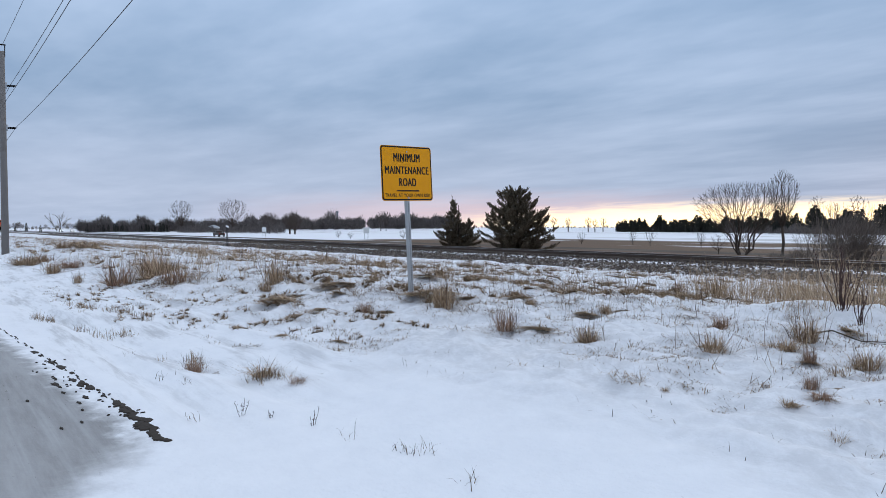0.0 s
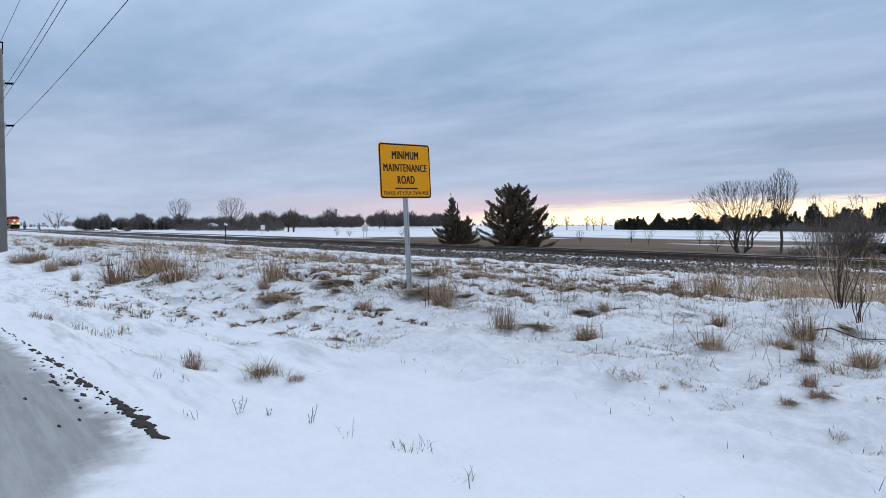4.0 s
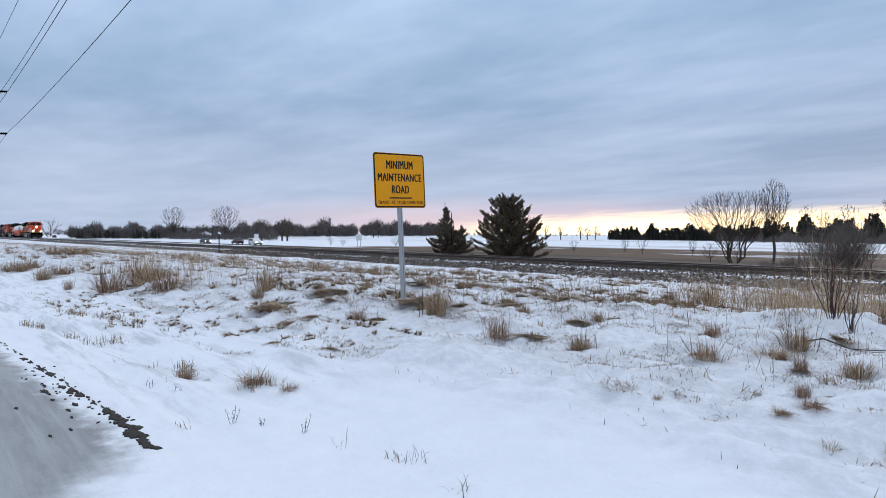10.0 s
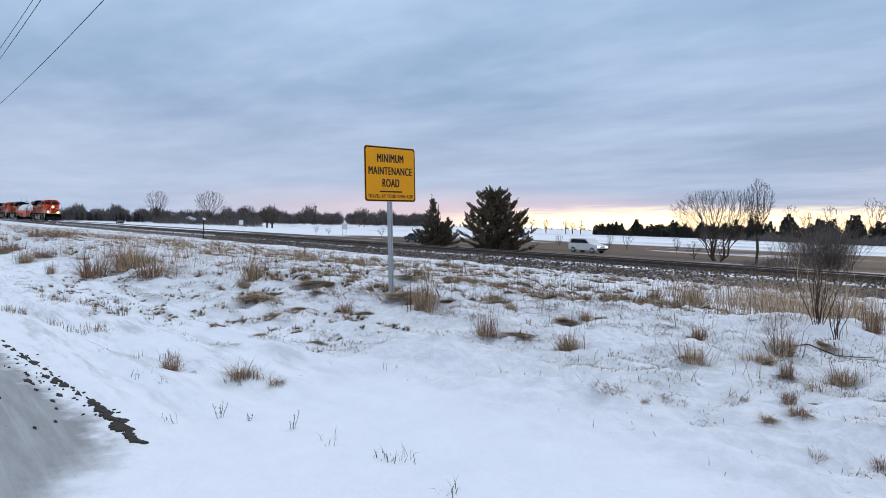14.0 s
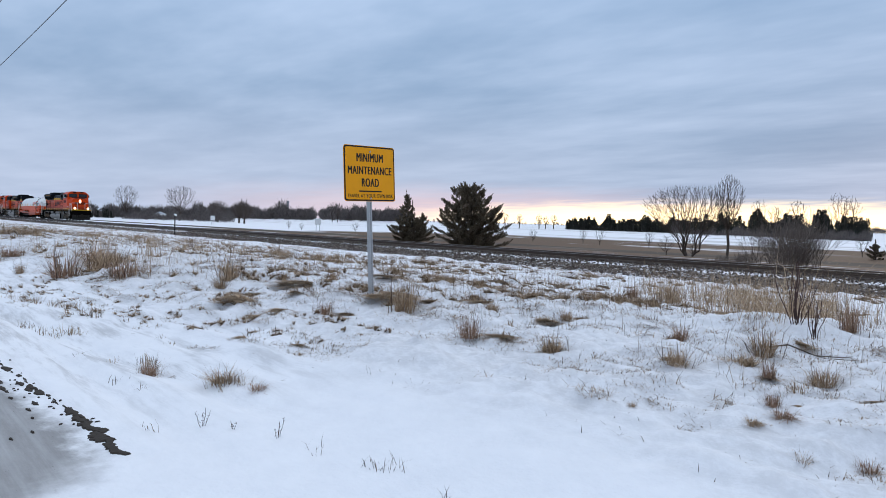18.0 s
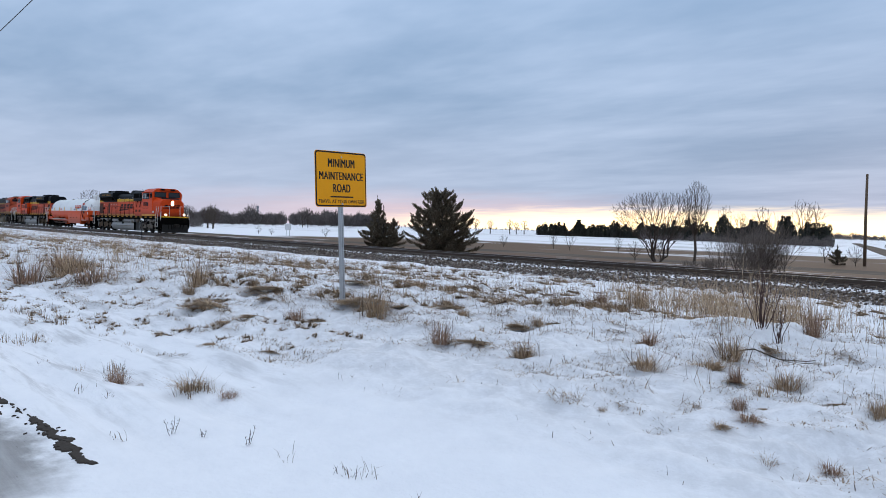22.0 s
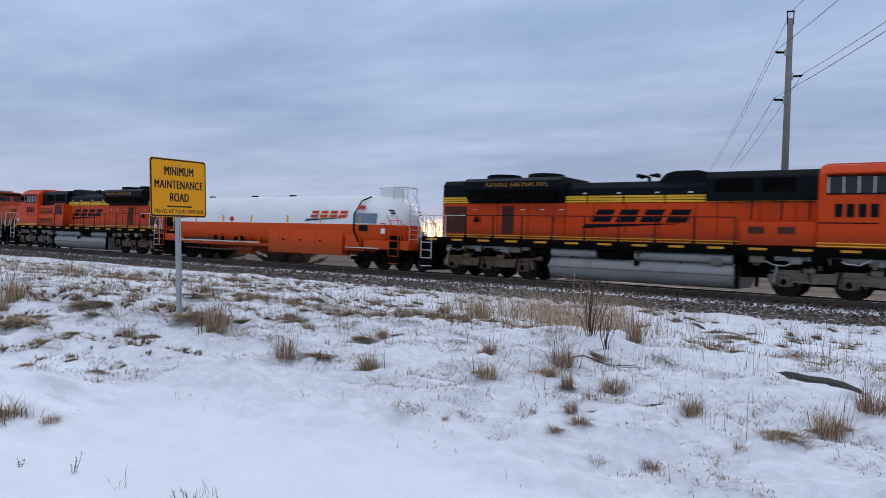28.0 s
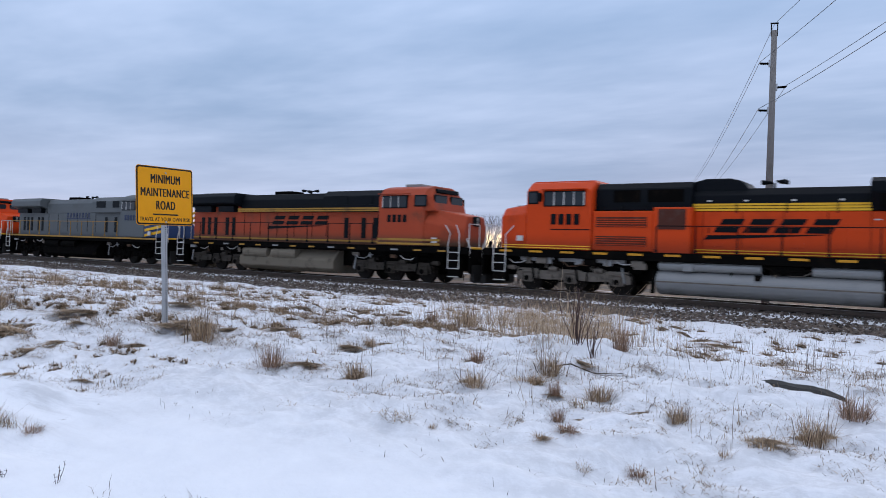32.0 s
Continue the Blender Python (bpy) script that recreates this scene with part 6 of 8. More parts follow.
def cedar(x, y, tall, label, seed, spires):
    """An evergreen: limbs rise outward from one or more leaders, and each carries narrow feathery plumes that turn up at their ends, with gaps between."""
    rng = np.random.default_rng(seed)
    t = tagged(empty("cedar_tree", pose(x, y, height(x, y) - 0.05, 0, 0, math.degrees(math.atan2(-x, y)))), label, "tree")
    wood = tube(bmesh.new(), [(0, 0, 0), (0.05, 0, tall * 0.5), (0, 0.05, tall * 0.93)], 0.16, 8, 0.03)
    P, D, L, W = [], [], [], []

    def plume(base, d, length, thick):
        """A feather of slivers along one bent twig."""
        n = int(16 + 60 * length)
        q = rng.random(n) ** 0.8
        up = np.array((0, 0, 1.0))
        body = base + np.outer(q * length, d) + np.outer(q ** 2 * length * 0.32, up)
        body += rng.normal(size=(n, 3)) * (thick * (1.12 - q))[:, None]
        way = d + np.outer(0.3 + 0.5 * q, up) + rng.normal(size=(n, 3)) * 0.38
        P.extend(body); D.extend(way); L.extend(rng.uniform(0.07, 0.17, n)); W.extend(rng.uniform(0.013, 0.026, n))

    for sx_, sy_, h, rad, n, prof in spires:
        fs, ws = [a for a, _ in prof], [b for _, b in prof]
        for k in range(n):
            u = (k + rng.random()) / n
            a = k * 2.39996 + rng.normal(0, 0.25)
            r = rad * float(np.interp(u, fs, ws)) * rng.choice((0.5, 0.7, 0.9, 1.05, 1.2))
            base = np.array([sx_ * min(1, 0.3 + u), sy_ * min(1, 0.3 + u), 0.12 + u * (h - 0.5)])
            d0 = np.array([math.cos(a), math.sin(a), rng.uniform(-0.12, 0.22) + 0.85 * u])
            d0 /= np.linalg.norm(d0)
            tip = base + d0 * r
            mid = (base + tip) / 2 - np.array((0, 0, 0.06 * r))
            tube(wood, [base, mid, tip], 0.028, 4, 0.008, cap=False)
            for _ in range(int(5 + 9 * r)):
                q = rng.uniform(0.25, 1.0)
                c = base + (tip - base) * q - (0, 0, 0.06 * r * math.sin(3.1 * q))
                side = np.cross(d0, (0, 0, 1)) * rng.uniform(-0.95, 0.95)
                d = d0 * 0.9 + side + (0, 0, rng.uniform(-0.15, 0.55))
                d /= np.linalg.norm(d)
                plume(c, d, rng.uniform(0.16, 0.40) * min(1.0, 0.5 + 0.4 * r), 0.07)
            plume(tip - d0 * 0.2, d0 + (0, 0, 0.15), rng.uniform(0.25, 0.48) * min(1.0, 0.5 + 0.35 * r), 0.05)
        plume(np.array((sx_, sy_, h - 0.75)), np.array((rng.normal(0, 0.08), 0, 1.0)), 0.7, 0.06)
    part("trunk", wood, BARK, t)
    ob = shards("crown", P, D, L, W, NEEDLE, t, seed)
    ob["label"] = "ragged dark evergreen sprays"
    return t


DOME = ((0, 0.92), (0.15, 1.0), (0.4, 1.0), (0.62, 0.86), (0.8, 0.62), (0.92, 0.40), (1, 0.2))
CONE = ((0, 1.0), (0.2, 0.9), (0.45, 0.58), (0.7, 0.3), (0.85, 0.22), (1, 0.08))
cedar(-46.2, 40.0, 5.3, "large dark evergreen with a broad ragged crown behind the railway", 4,
      ((-0.1, 0, 5.3, 2.5, 112, DOME), (-1.5, 0.3, 3.8, 1.75, 28, DOME), (1.7, -0.3, 3.5, 1.8, 30, DOME), (0.9, 0.5, 4.9, 1.6, 24, DOME), (0.3, -0.6, 2.1, 3.0, 22, DOME)))
cedar(-54.9, 40.5, 4.7, "smaller dark evergreen with a thin leaning spire behind the railway", 9,
      ((-0.5, 0, 5.0, 1.6, 62, CONE), (0.95, 0.2, 3.0, 1.4, 30, DOME), (-1.1, -0.2, 2.0, 1.3, 16, DOME), (0.2, 0.3, 2.4, 1.7, 18, DOME)))
cedar(-30.4, 79.8, 2.3, "small rusty brown evergreen bush beside the highway", 19, ((0, 0, 1.75, 0.95, 26, CONE),))


def wood_belt(name, label, az0, az1, d0, d1, n, h0, h1, conifer, seed, depth=30, foot=0.0):
    """A far stand of trees between two bearings, each tree its own cloud of slivers."""
    rng = np.random.default_rng(seed)
    P, D, L, W = [], [], [], []
    for k in range(n):
        u = (k + rng.random()) / n
        az = radians(az0 + (az1 - az0) * u)
        d = d0 + (d1 - d0) * u + rng.uniform(0, depth)
        cx, cy = d * math.cos(az), d * math.sin(az)
        z0 = profile(cy)
        h = (h0 + (h1 - h0) * rng.random() ** 1.7 * (1 if conifer else 1.25)) * (0.8 + 0.5 * noise.noise((u * 14, seed, 0))) * (1 if conifer else rng.choice((0.55, 0.7, 0.85, 1.0, 1.0)))
        m = 380 if conifer else 240
        if conifer:
            q = rng.random(m) ** 0.8
            r = (1 - q) ** 0.85 * h * 0.17 + 0.08
            a = rng.uniform(0, 6.283, m)
            rr = r * np.sqrt(rng.random(m))
            P.append(np.stack([cx + rr * np.cos(a), cy + rr * np.sin(a), z0 + foot + q * (h - foot)], 1))
            D.append(np.stack([np.cos(a), np.sin(a), rng.uniform(-0.1, 0.9, m)], 1))
            L.append(rng.uniform(0.6, 1.3, m) * h * 0.075)
            W.append(rng.uniform(0.5, 1.0, m) * h * 0.036)
            c = 9
            P.append(np.stack([cx + rng.normal(0, 0.07 * h, c), cy + rng.normal(0, 0.07 * h, c), np.full(c, z0)], 1))
            D.append(np.stack([rng.normal(0, 0.06, c), rng.normal(0, 0.06, c), np.ones(c)], 1))
            L.append(rng.uniform(0.3, 0.66, c) * h)
            W.append(np.full(c, 0.04 * h))
        else:
            a, b = rng.uniform(0, 6.283, m), rng.normal(size=(m, 3))
            b /= np.linalg.norm(b, axis=1, keepdims=True)
            rad = rng.random(m) ** 0.4
            P.append(np.stack([cx + b[:, 0] * rad * h * 0.33, cy + b[:, 1] * rad * h * 0.33, z0 + h * (0.52 if h > 4.5 else 0.42) + b[:, 2] * rad * h * (0.46 if h > 4.5 else 0.42)], 1))
            D.append(b * 0.5 + (0, 0, 0.9) + rng.normal(size=(m, 3)) * 0.25)
            L.append(rng.uniform(0.16, 0.38, m) * h)
            W.append(rng.uniform(0.006, 0.019, m) * h)
    ob = shards(name, np.concatenate(P), np.concatenate(D), np.concatenate(L), np.concatenate(W), FAR_NEEDLE if conifer else FAR_TWIG, None, seed)
    return tagged(ob, label, "wood", kind="stuff")


def far_material(name, a, b):
    m = Nodes(name)
    geo = m.n("ShaderNodeNewGeometry")
    return m.done(m.mix(geo.outputs["Random Per Island"], a, b), 0.9)


FAR_NEEDLE = far_material("far_evergreen", (0.02, 0.023, 0.02), (0.058, 0.057, 0.046))
FAR_TWIG = far_material("far_bare_wood", (0.085, 0.073, 0.07), (0.19, 0.165, 0.155))
wood_belt("woodland", "leafless grey-brown wood along the snowy field", 171.0, 158.0, 425, 400, 420, 5.5, 8.4, False, 2, 40)
wood_belt("woodland_evergreens", "dark evergreens standing in the leafless wood", 170.5, 165.0, 425, 410, 34, 4.0, 6.5, True, 3, 12)
wood_belt("hedge", "low brown brush along the far field edge", 164.5, 157.0, 330, 290, 90, 3.0, 5.0, False, 12, 20)
wood_belt("woodland", "distant leafless wood behind the snowfield", 158.5, 151.0, 560, 640, 260, 9.5, 13, False, 5, 60)
wood_belt("woodland", "distant leafless wood on the horizon", 150.4, 143.6, 760, 780, 260, 13, 17.5, False, 6, 80)
wood_belt("woodland", "faint leafless wood on the horizon", 186.0, 171.0, 900, 900, 90, 6, 9, False, 7, 80)
wood_belt("windbreak", "dark evergreen windbreak before the sunset", 131.6, 122.0, 420, 360, 200, 6.0, 8.6, True, 8, 14)
wood_belt("windbreak", "taller dark evergreen windbreak before the sunset", 122.5, 111.2, 350, 265, 140, 7.0, 10.8, True, 9, 16)
wood_belt("scrub", "leafless grey-brown scrub before the evergreen windbreak", 124.0, 111.0, 290, 235, 90, 2.6, 4.8, False, 16, 30)
wood_belt("woodland", "low far treeline along the horizon", 144.0, 131.0, 1300, 1300, 70, 5, 8, False, 11, 200)
wood_belt("woodland", "low far treeline beyond the side road", 112.0, 60.0, 1100, 1000, 900, 7, 10, False, 13, 150)
wood_belt("scrub", "low brown scrub beyond the side road", 108.0, 97.0, 230, 170, 60, 2.2, 3.6, False, 15, 30)
wood_belt("small_evergreens", "small dark evergreens beside the far track", 179.0, 172.5, 430, 420, 7, 3.5, 5.5, True, 14, 20)

# brush beyond the track
def thicket(x0, x1, y0, y1, n, h0, h1, label, seed, name="brush", twigs=90):
    rng = np.random.default_rng(seed)
    bm = bmesh.new()
    for _ in range(n):
        u = rng.random()
        x, y = x0 + (x1 - x0) * u, rng.uniform(y0, y1)
        h = (h0 + (h1 - h0) * u) * rng.uniform(0.7, 1.1)
        z = height(x, y)
        pts = np.array(crown_points(rng, twigs, h, h * 0.95, ROUND)) + (x, y, z)
        grow(bm, bm, [(x, y, z - 0.05), (x, y, z + 0.08 * h), (x, y, z + 0.16 * h)], pts, 0.005, 0.028, 0.7)
    return tagged(part(name, bm, worn("thicket_twigs", (0.17, 0.14, 0.122), 0.9, amount=0.4, grain=0.25, bump=0.0)), label, "brush", kind="stuff")


thicket(-21.6, -19.2, 39.5, 44.0, 44, 2.8, 3.9, "grey-brown leafless thicket beyond the railway", 21, "thicket", 130)
thicket(-26, -23, 41.0, 45.0, 24, 0.5, 1.4, "low leafless brush beyond the railway", 22, "brush", 130)

# ---------------------------------------------------------------- roadside furniture and far buildings
def milepost(x, y):
    t = tagged(empty("whistle_post", pose(x, y, height(x, y) - 0.1)), "dark railway post with a small tilted white board", "post")
    part("post", boxed(-0.045, 0.045, -0.045, 0.045, 0, 2.1, 0.008), worn("dark_post", (0.03, 0.028, 0.026), 0.8, amount=0.4), t)
    part("board", boxed(-0.42, 0.42, -0.03, 0.0, 2.02, 2.2, 0.01), WHITE, t, "tilted white board").matrix_basis = pose(0, -0.05, 0, 0, 8, 0)


milepost(-72.9, 25.0)


def field_sign(x, y, turn):
    t = tagged(empty("field_sign", pose(x, y, height(x, y), 0, 0, turn)), "pale square sign on a post beside the highway", "road sign")
    for s in (-0.35, 0.35):
        part("post", boxed(s - 0.05, s + 0.05, -0.04, 0.04, 0, 2.5), GALV, t)
    part("panel", boxed(-0.62, 0.62, -0.07, -0.045, 1.3, 2.6, 0.01), WHITE, t)


field_sign(-140.5, 78.8, 60)
field_sign(-212, 84, 65)


def grain_leg(az, d):
    """Far elevator: a lattice leg with guy cables and a pair of bins."""
    x, y = d * math.cos(radians(az)), d * math.sin(radians(az))
    t = tagged(empty("grain_elevator", pose(x, y, -2, 0, 0, az - 90)), "distant grain elevator leg with guy cables and steel bins", "grain elevator")
    steel = worn("far_steel", (0.17, 0.18, 0.20), 0.6, amount=0.3)
    bm = boxed(-1.6, 1.6, -1.6, 1.6, 0, 33)
    box(bm, -2.3, 2.3, -2.3, 2.3, 30, 34.5)
    part("leg", bm, steel, t)
    for s in (-1, 1):
        part("guy_cable", tube(bmesh.new(), [(s * 1.5, 0, 26), (s * 17, 0, 12)], 0.35, 4), steel, t)
        bm = barrel(bmesh.new(), (s * 16, 2, 0), (s * 16, 2, 9), 7, 18)
        tube(bm, [(s * 16, 2, 9), (s * 16, 2, 12)], 7, 18, 0.4)
        part("bin", bm, steel, t)


grain_leg(152.92, 1450)


def shed(x, y, w, d, h, turn, label, wall=(0.6, 0.6, 0.58)):
    t = tagged(empty("farm_building", pose(x, y, height(x, y), 0, 0, turn)), label, "building")
    part("wall", boxed(-w / 2, w / 2, -d / 2, d / 2, 0, h), worn("shed_wall_%d" % int(wall[0] * 100), wall, 0.7, amount=0.3), t)
    part("roof", prism(bmesh.new(), [(-w / 2 - 0.3, h), (0, h + w * 0.22), (w / 2 + 0.3, h)], -d / 2 - 0.3, d / 2 + 0.3), worn("shed_roof", (0.55, 0.57, 0.6), 0.6, amount=0.3), t)
    part("door", boxed(-0.8, 0.8, -d / 2 - 0.05, -d / 2, 0, min(2.4, h * 0.8)), BLACK, t)


shed(-385, 125, 6, 9, 2.6, 70, "small pale building before the wood")

# ---------------------------------------------------------------- highway traffic
TYRE = worn("tyre_rubber", (0.02, 0.02, 0.02), 0.85, amount=0.4, scale=8)
CARS = []


def vehicle(name, paint, label, style, lights):
    """A car or pickup: x runs forward, 0 at its middle, on its wheels."""
    t = tagged(empty(name), label, "car")
    L2 = 2.35 if style != "pickup" else 2.8
    if style == "suv":
        prof = [(-L2, 0.42), (-L2, 1.05), (-L2 + 0.25, 1.62), (-L2 + 0.6, 1.74), (0.45, 1.74), (1.15, 1.12), (L2 - 0.15, 0.98), (L2, 0.8), (L2, 0.42), (L2 - 0.3, 0.3), (-L2 + 0.3, 0.3)]
        glass_prof = [(-L2 + 0.35, 1.15), (-L2 + 0.55, 1.6), (0.4, 1.6), (0.95, 1.15)]
    elif style == "sedan":
        prof = [(-L2, 0.4), (-L2, 0.9), (-L2 + 0.7, 0.98), (-1.0, 1.4), (-0.2, 1.46), (0.35, 1.4), (1.1, 0.95), (L2 - 0.2, 0.82), (L2, 0.65), (L2, 0.38), (L2 - 0.3, 0.28), (-L2 + 0.3, 0.28)]
        glass_prof = [(-1.5, 0.97), (-0.95, 1.34), (0.3, 1.34), (0.9, 0.97)]
    else:
        prof = [(-L2, 0.55), (-L2, 1.15), (-0.55, 1.15), (-0.5, 1.78), (0.7, 1.82), (1.25, 1.22), (L2 - 0.1, 1.12), (L2, 0.9), (L2, 0.5), (L2 - 0.3, 0.4), (-L2 + 0.3, 0.4)]
        glass_prof = [(-0.35, 1.22), (-0.35, 1.68), (0.62, 1.7), (1.0, 1.22)]
    part("body", prism(bmesh.new(), prof, -0.88, 0.88, bevel=0.05), paint, t)
    for s in (-1, 1):
        part("side_glass", prism(bmesh.new(), glass_prof, min(s * 0.88, s * 0.89), max(s * 0.88, s * 0.89)), glass(), t)
        part("headlight", boxed(L2 - 0.05, L2 + 0.02, min(s * 0.5, s * 0.8), max(s * 0.5, s * 0.8), 0.68, 0.84, 0.02), CAR_LAMP if lights else WHITE, t)
        part("tail_light", boxed(-L2 - 0.02, -L2 + 0.03, min(s * 0.6, s * 0.85), max(s * 0.6, s * 0.85), 0.75, 1.0, 0.01), RED_SMALL, t)
        part("bumper", boxed(L2 - 0.12, L2 + 0.05, -0.8, 0.8, 0.4, 0.56, 0.03), BLACK, t) if s > 0 else None
    r = 0.34 if style != "pickup" else 0.39
    for x in (-L2 + 0.85, L2 - 0.85):
        for s in (-1, 1):
            w = part("wheel", barrel(bmesh.new(), (x, s * 0.7, r), (x, s * 0.9, r), r, 18), TYRE, t)
            part("rim", barrel(bmesh.new(), (x, s * 0.9, r), (x, s * 0.915, r), r * 0.6, 12), GALV, w)
    return t


CAR_LAMP = glowing("car_headlight_lit", (1.0, 0.93, 0.8), 12.0)
CAR_WHITE = worn("car_white", (0.72, 0.72, 0.71), 0.35, amount=0.3, scale=1)
CAR_TEAL = worn("car_dark_teal", (0.03, 0.05, 0.055), 0.3, amount=0.3, scale=1)
CAR_DARK = worn("car_charcoal", (0.03, 0.03, 0.033), 0.3, amount=0.3, scale=1)
CAR_BROWN = worn("pickup_brown", (0.07, 0.05, 0.04), 0.4, amount=0.4, scale=1)
CARS.append((vehicle("pickup_truck", CAR_BROWN, "dark brown pickup truck driving away on the highway", "pickup", False), -215.5, -29.0, 71.5))
CARS.append((vehicle("suv", CAR_WHITE, "white sport utility vehicle with headlights on, driving on the highway", "suv", True), -446.6, 27.55, 67.5))
CARS.append((vehicle("sedan", CAR_TEAL, "dark teal sedan with headlights on, driving on the highway", "sedan", True), -486.8, 27.85, 67.5))
CARS.append((vehicle("sedan", CAR_DARK, "charcoal sedan driving on the far lane of the highway", "sedan", False), 78.6, -27.25, 71.5))
HIGHWAY_Z = ROAD_Z(-100, 69.3) + 0.06

# ---------------------------------------------------------------- grass
def straw_material(name, a, b, c):
    m = Nodes(name)
    geo = m.n("ShaderNodeNewGeometry")
    ramp = m.n("ShaderNodeValToRGB")
    m.put(ramp.inputs[0], geo.outputs["Random Per Island"])
    ramp.color_ramp.elements[0].color, ramp.color_ramp.elements[1].color = (*a, 1), (*c, 1)
    ramp.color_ramp.elements.new(0.5).color = (*b, 1)
    return m.done(ramp.outputs[0], 0.85)


STRAW = straw_material("dry_grass", (0.075, 0.050, 0.034), (0.24, 0.168, 0.108), (0.46, 0.345, 0.235))
STRAW_PALE = straw_material("pale_dry_grass", (0.17, 0.112, 0.066), (0.39, 0.275, 0.175), (0.60, 0.455, 0.31))
STRAW_RED = straw_material("reddish_dry_grass", (0.15, 0.085, 0.055), (0.31, 0.19, 0.125), (0.48, 0.34, 0.24))
THATCH_STRAW = straw_material("matted_grass", (0.09, 0.058, 0.036), (0.33, 0.228, 0.142), (0.56, 0.42, 0.28))
STEM = straw_material("dark_stems", (0.06, 0.04, 0.032), (0.12, 0.08, 0.058), (0.20, 0.145, 0.10))


def blades(P, azim, lean, length, width, bend):
    """Vertices and faces of bent blades: two spans each, narrowing to a tip."""
    P = np.asarray(P, float)
    n = len(P)
    out = np.stack([np.cos(azim), np.sin(azim), np.zeros(n)], 1)
    side = np.stack([-np.sin(azim), np.cos(azim), np.zeros(n)], 1)
    up = np.array((0, 0, 1.0))
    c, s = np.cos(lean)[:, None], np.sin(lean)[:, None]
    d1 = up * c + out * s
    c2, s2 = np.cos(lean + bend)[:, None], np.sin(lean + bend)[:, None]
    d2 = up * c2 + out * s2
    L, W = length[:, None], width[:, None]
    mid = P + d1 * L * 0.55
    tip = mid + d2 * L * 0.45
    tip[:, 2] = np.maximum(tip[:, 2], P[:, 2] + 0.01)
    V = np.stack([P - side * W, P + side * W, mid - side * W * 0.75, mid + side * W * 0.75, tip], 1).reshape(-1, 3)
    i = np.arange(n)[:, None] * 5
    F = [(i + (0, 1, 3)), (i + (0, 3, 2)), (i + (2, 3, 4))]
    return V, np.concatenate(F, 0)


def grass_mesh(name, V, F, material):
    me = bpy.data.meshes.new(name)
    me.from_pydata(V.tolist(), [], F.tolist())
    me.materials.append(material)
    return me


def clump_mesh(name, n, radius, tall, material, seed, lean=0.5, width=0.004, bend=0.7):
    rng = np.random.default_rng(seed)
    a, r = rng.uniform(0, 6.283, n), radius * np.sqrt(rng.random(n))
    P = np.stack([r * np.cos(a), r * np.sin(a), np.full(n, -0.02)], 1)
    V, F = blades(P, a + rng.normal(0, 0.7, n), np.abs(rng.normal(0, lean, n)), tall * rng.uniform(0.45, 1.1, n), width * rng.uniform(0.7, 1.4, n), rng.uniform(-0.1, bend, n))
    return grass_mesh(name, V, F, material)


def scatter(name, label, spots, per, tall, width, material, seed, lean=0.6, spread=0.09, bend=0.9):
    """Grass over many spots as one mesh."""
    rng = np.random.default_rng(seed)
    S = np.repeat(np.asarray(spots, float), per, 0)
    n = len(S)
    P = S + np.stack([rng.normal(0, spread * 1.3, n), rng.normal(0, spread, n), np.full(n, -0.015)], 1)
    V, F = blades(P, rng.uniform(0, 6.283, n), np.abs(rng.normal(lean, 0.32, n)), tall * rng.uniform(0.35, 1.15, n), width * rng.uniform(0.6, 1.4, n), rng.uniform(0, bend, n))
    return tagged(new(name, grass_mesh(name, V, F, material)), label, "grass", kind="stuff")


def spots(x0, x1, y0, y1, n, lo, seed):
    rng = np.random.default_rng(seed)
    out = []
    while len(out) < n:
        x, y = rng.uniform(x0, x1), rng.uniform(y0, y1)
        c = cover(x, y)
        if c > lo and rng.random() < c:
            out.append((x, y, height(x, y)))
    return out


scatter("dry_grass", "matted dry grass showing through the snow near the sign", spots(-17, 3, 3.6, 12, 6500, 0.42, 1), 12, 0.13, 0.0026, STRAW, 1, 1.2, 0.055, 0.7)
scatter("dry_grass", "dry grass tips standing out of the snow", spots(-18, 4, 6, 25, 800, 0.3, 2), 5, 0.2, 0.0022, STRAW_PALE, 2, 1.0)
scatter("dry_grass", "dry grass strip along the railway", spots(-45, 6, 11, 25.4, 1000, 0.5, 3), 8, 0.15, 0.005, STRAW, 3, 1.25, 0.1, 0.4)
scatter("dry_grass", "dry grass on the snowy verge far along the road", spots(-110, -16, 3, 25.4, 5200, 0.45, 4), 9, 0.2, 0.007, THATCH_STRAW, 4, 1.0, 0.13)
scatter("dry_grass", "dark tangled stems on the snowy verge", spots(-70, 3, 7, 25, 1400, 0.3, 5), 4, 0.24, 0.003, STEM, 5, 0.8, 0.1)


def rows_of_stubble(seed):
    """Short tufts in broken lines along the ditch, and single stalks in open snow."""
    rng = np.random.default_rng(seed)
    out = []
    for y0, xa, xb, n in ((2.3, -20, -13.5, 30), (3.1, -16, -8, 30), (3.9, -11, -7, 30)):
        for _ in range(n):
            x = rng.uniform(xa, xb)
            y = y0 + rng.normal(0, 0.12)
            out.append((x, y, height(x, y)))
    return out


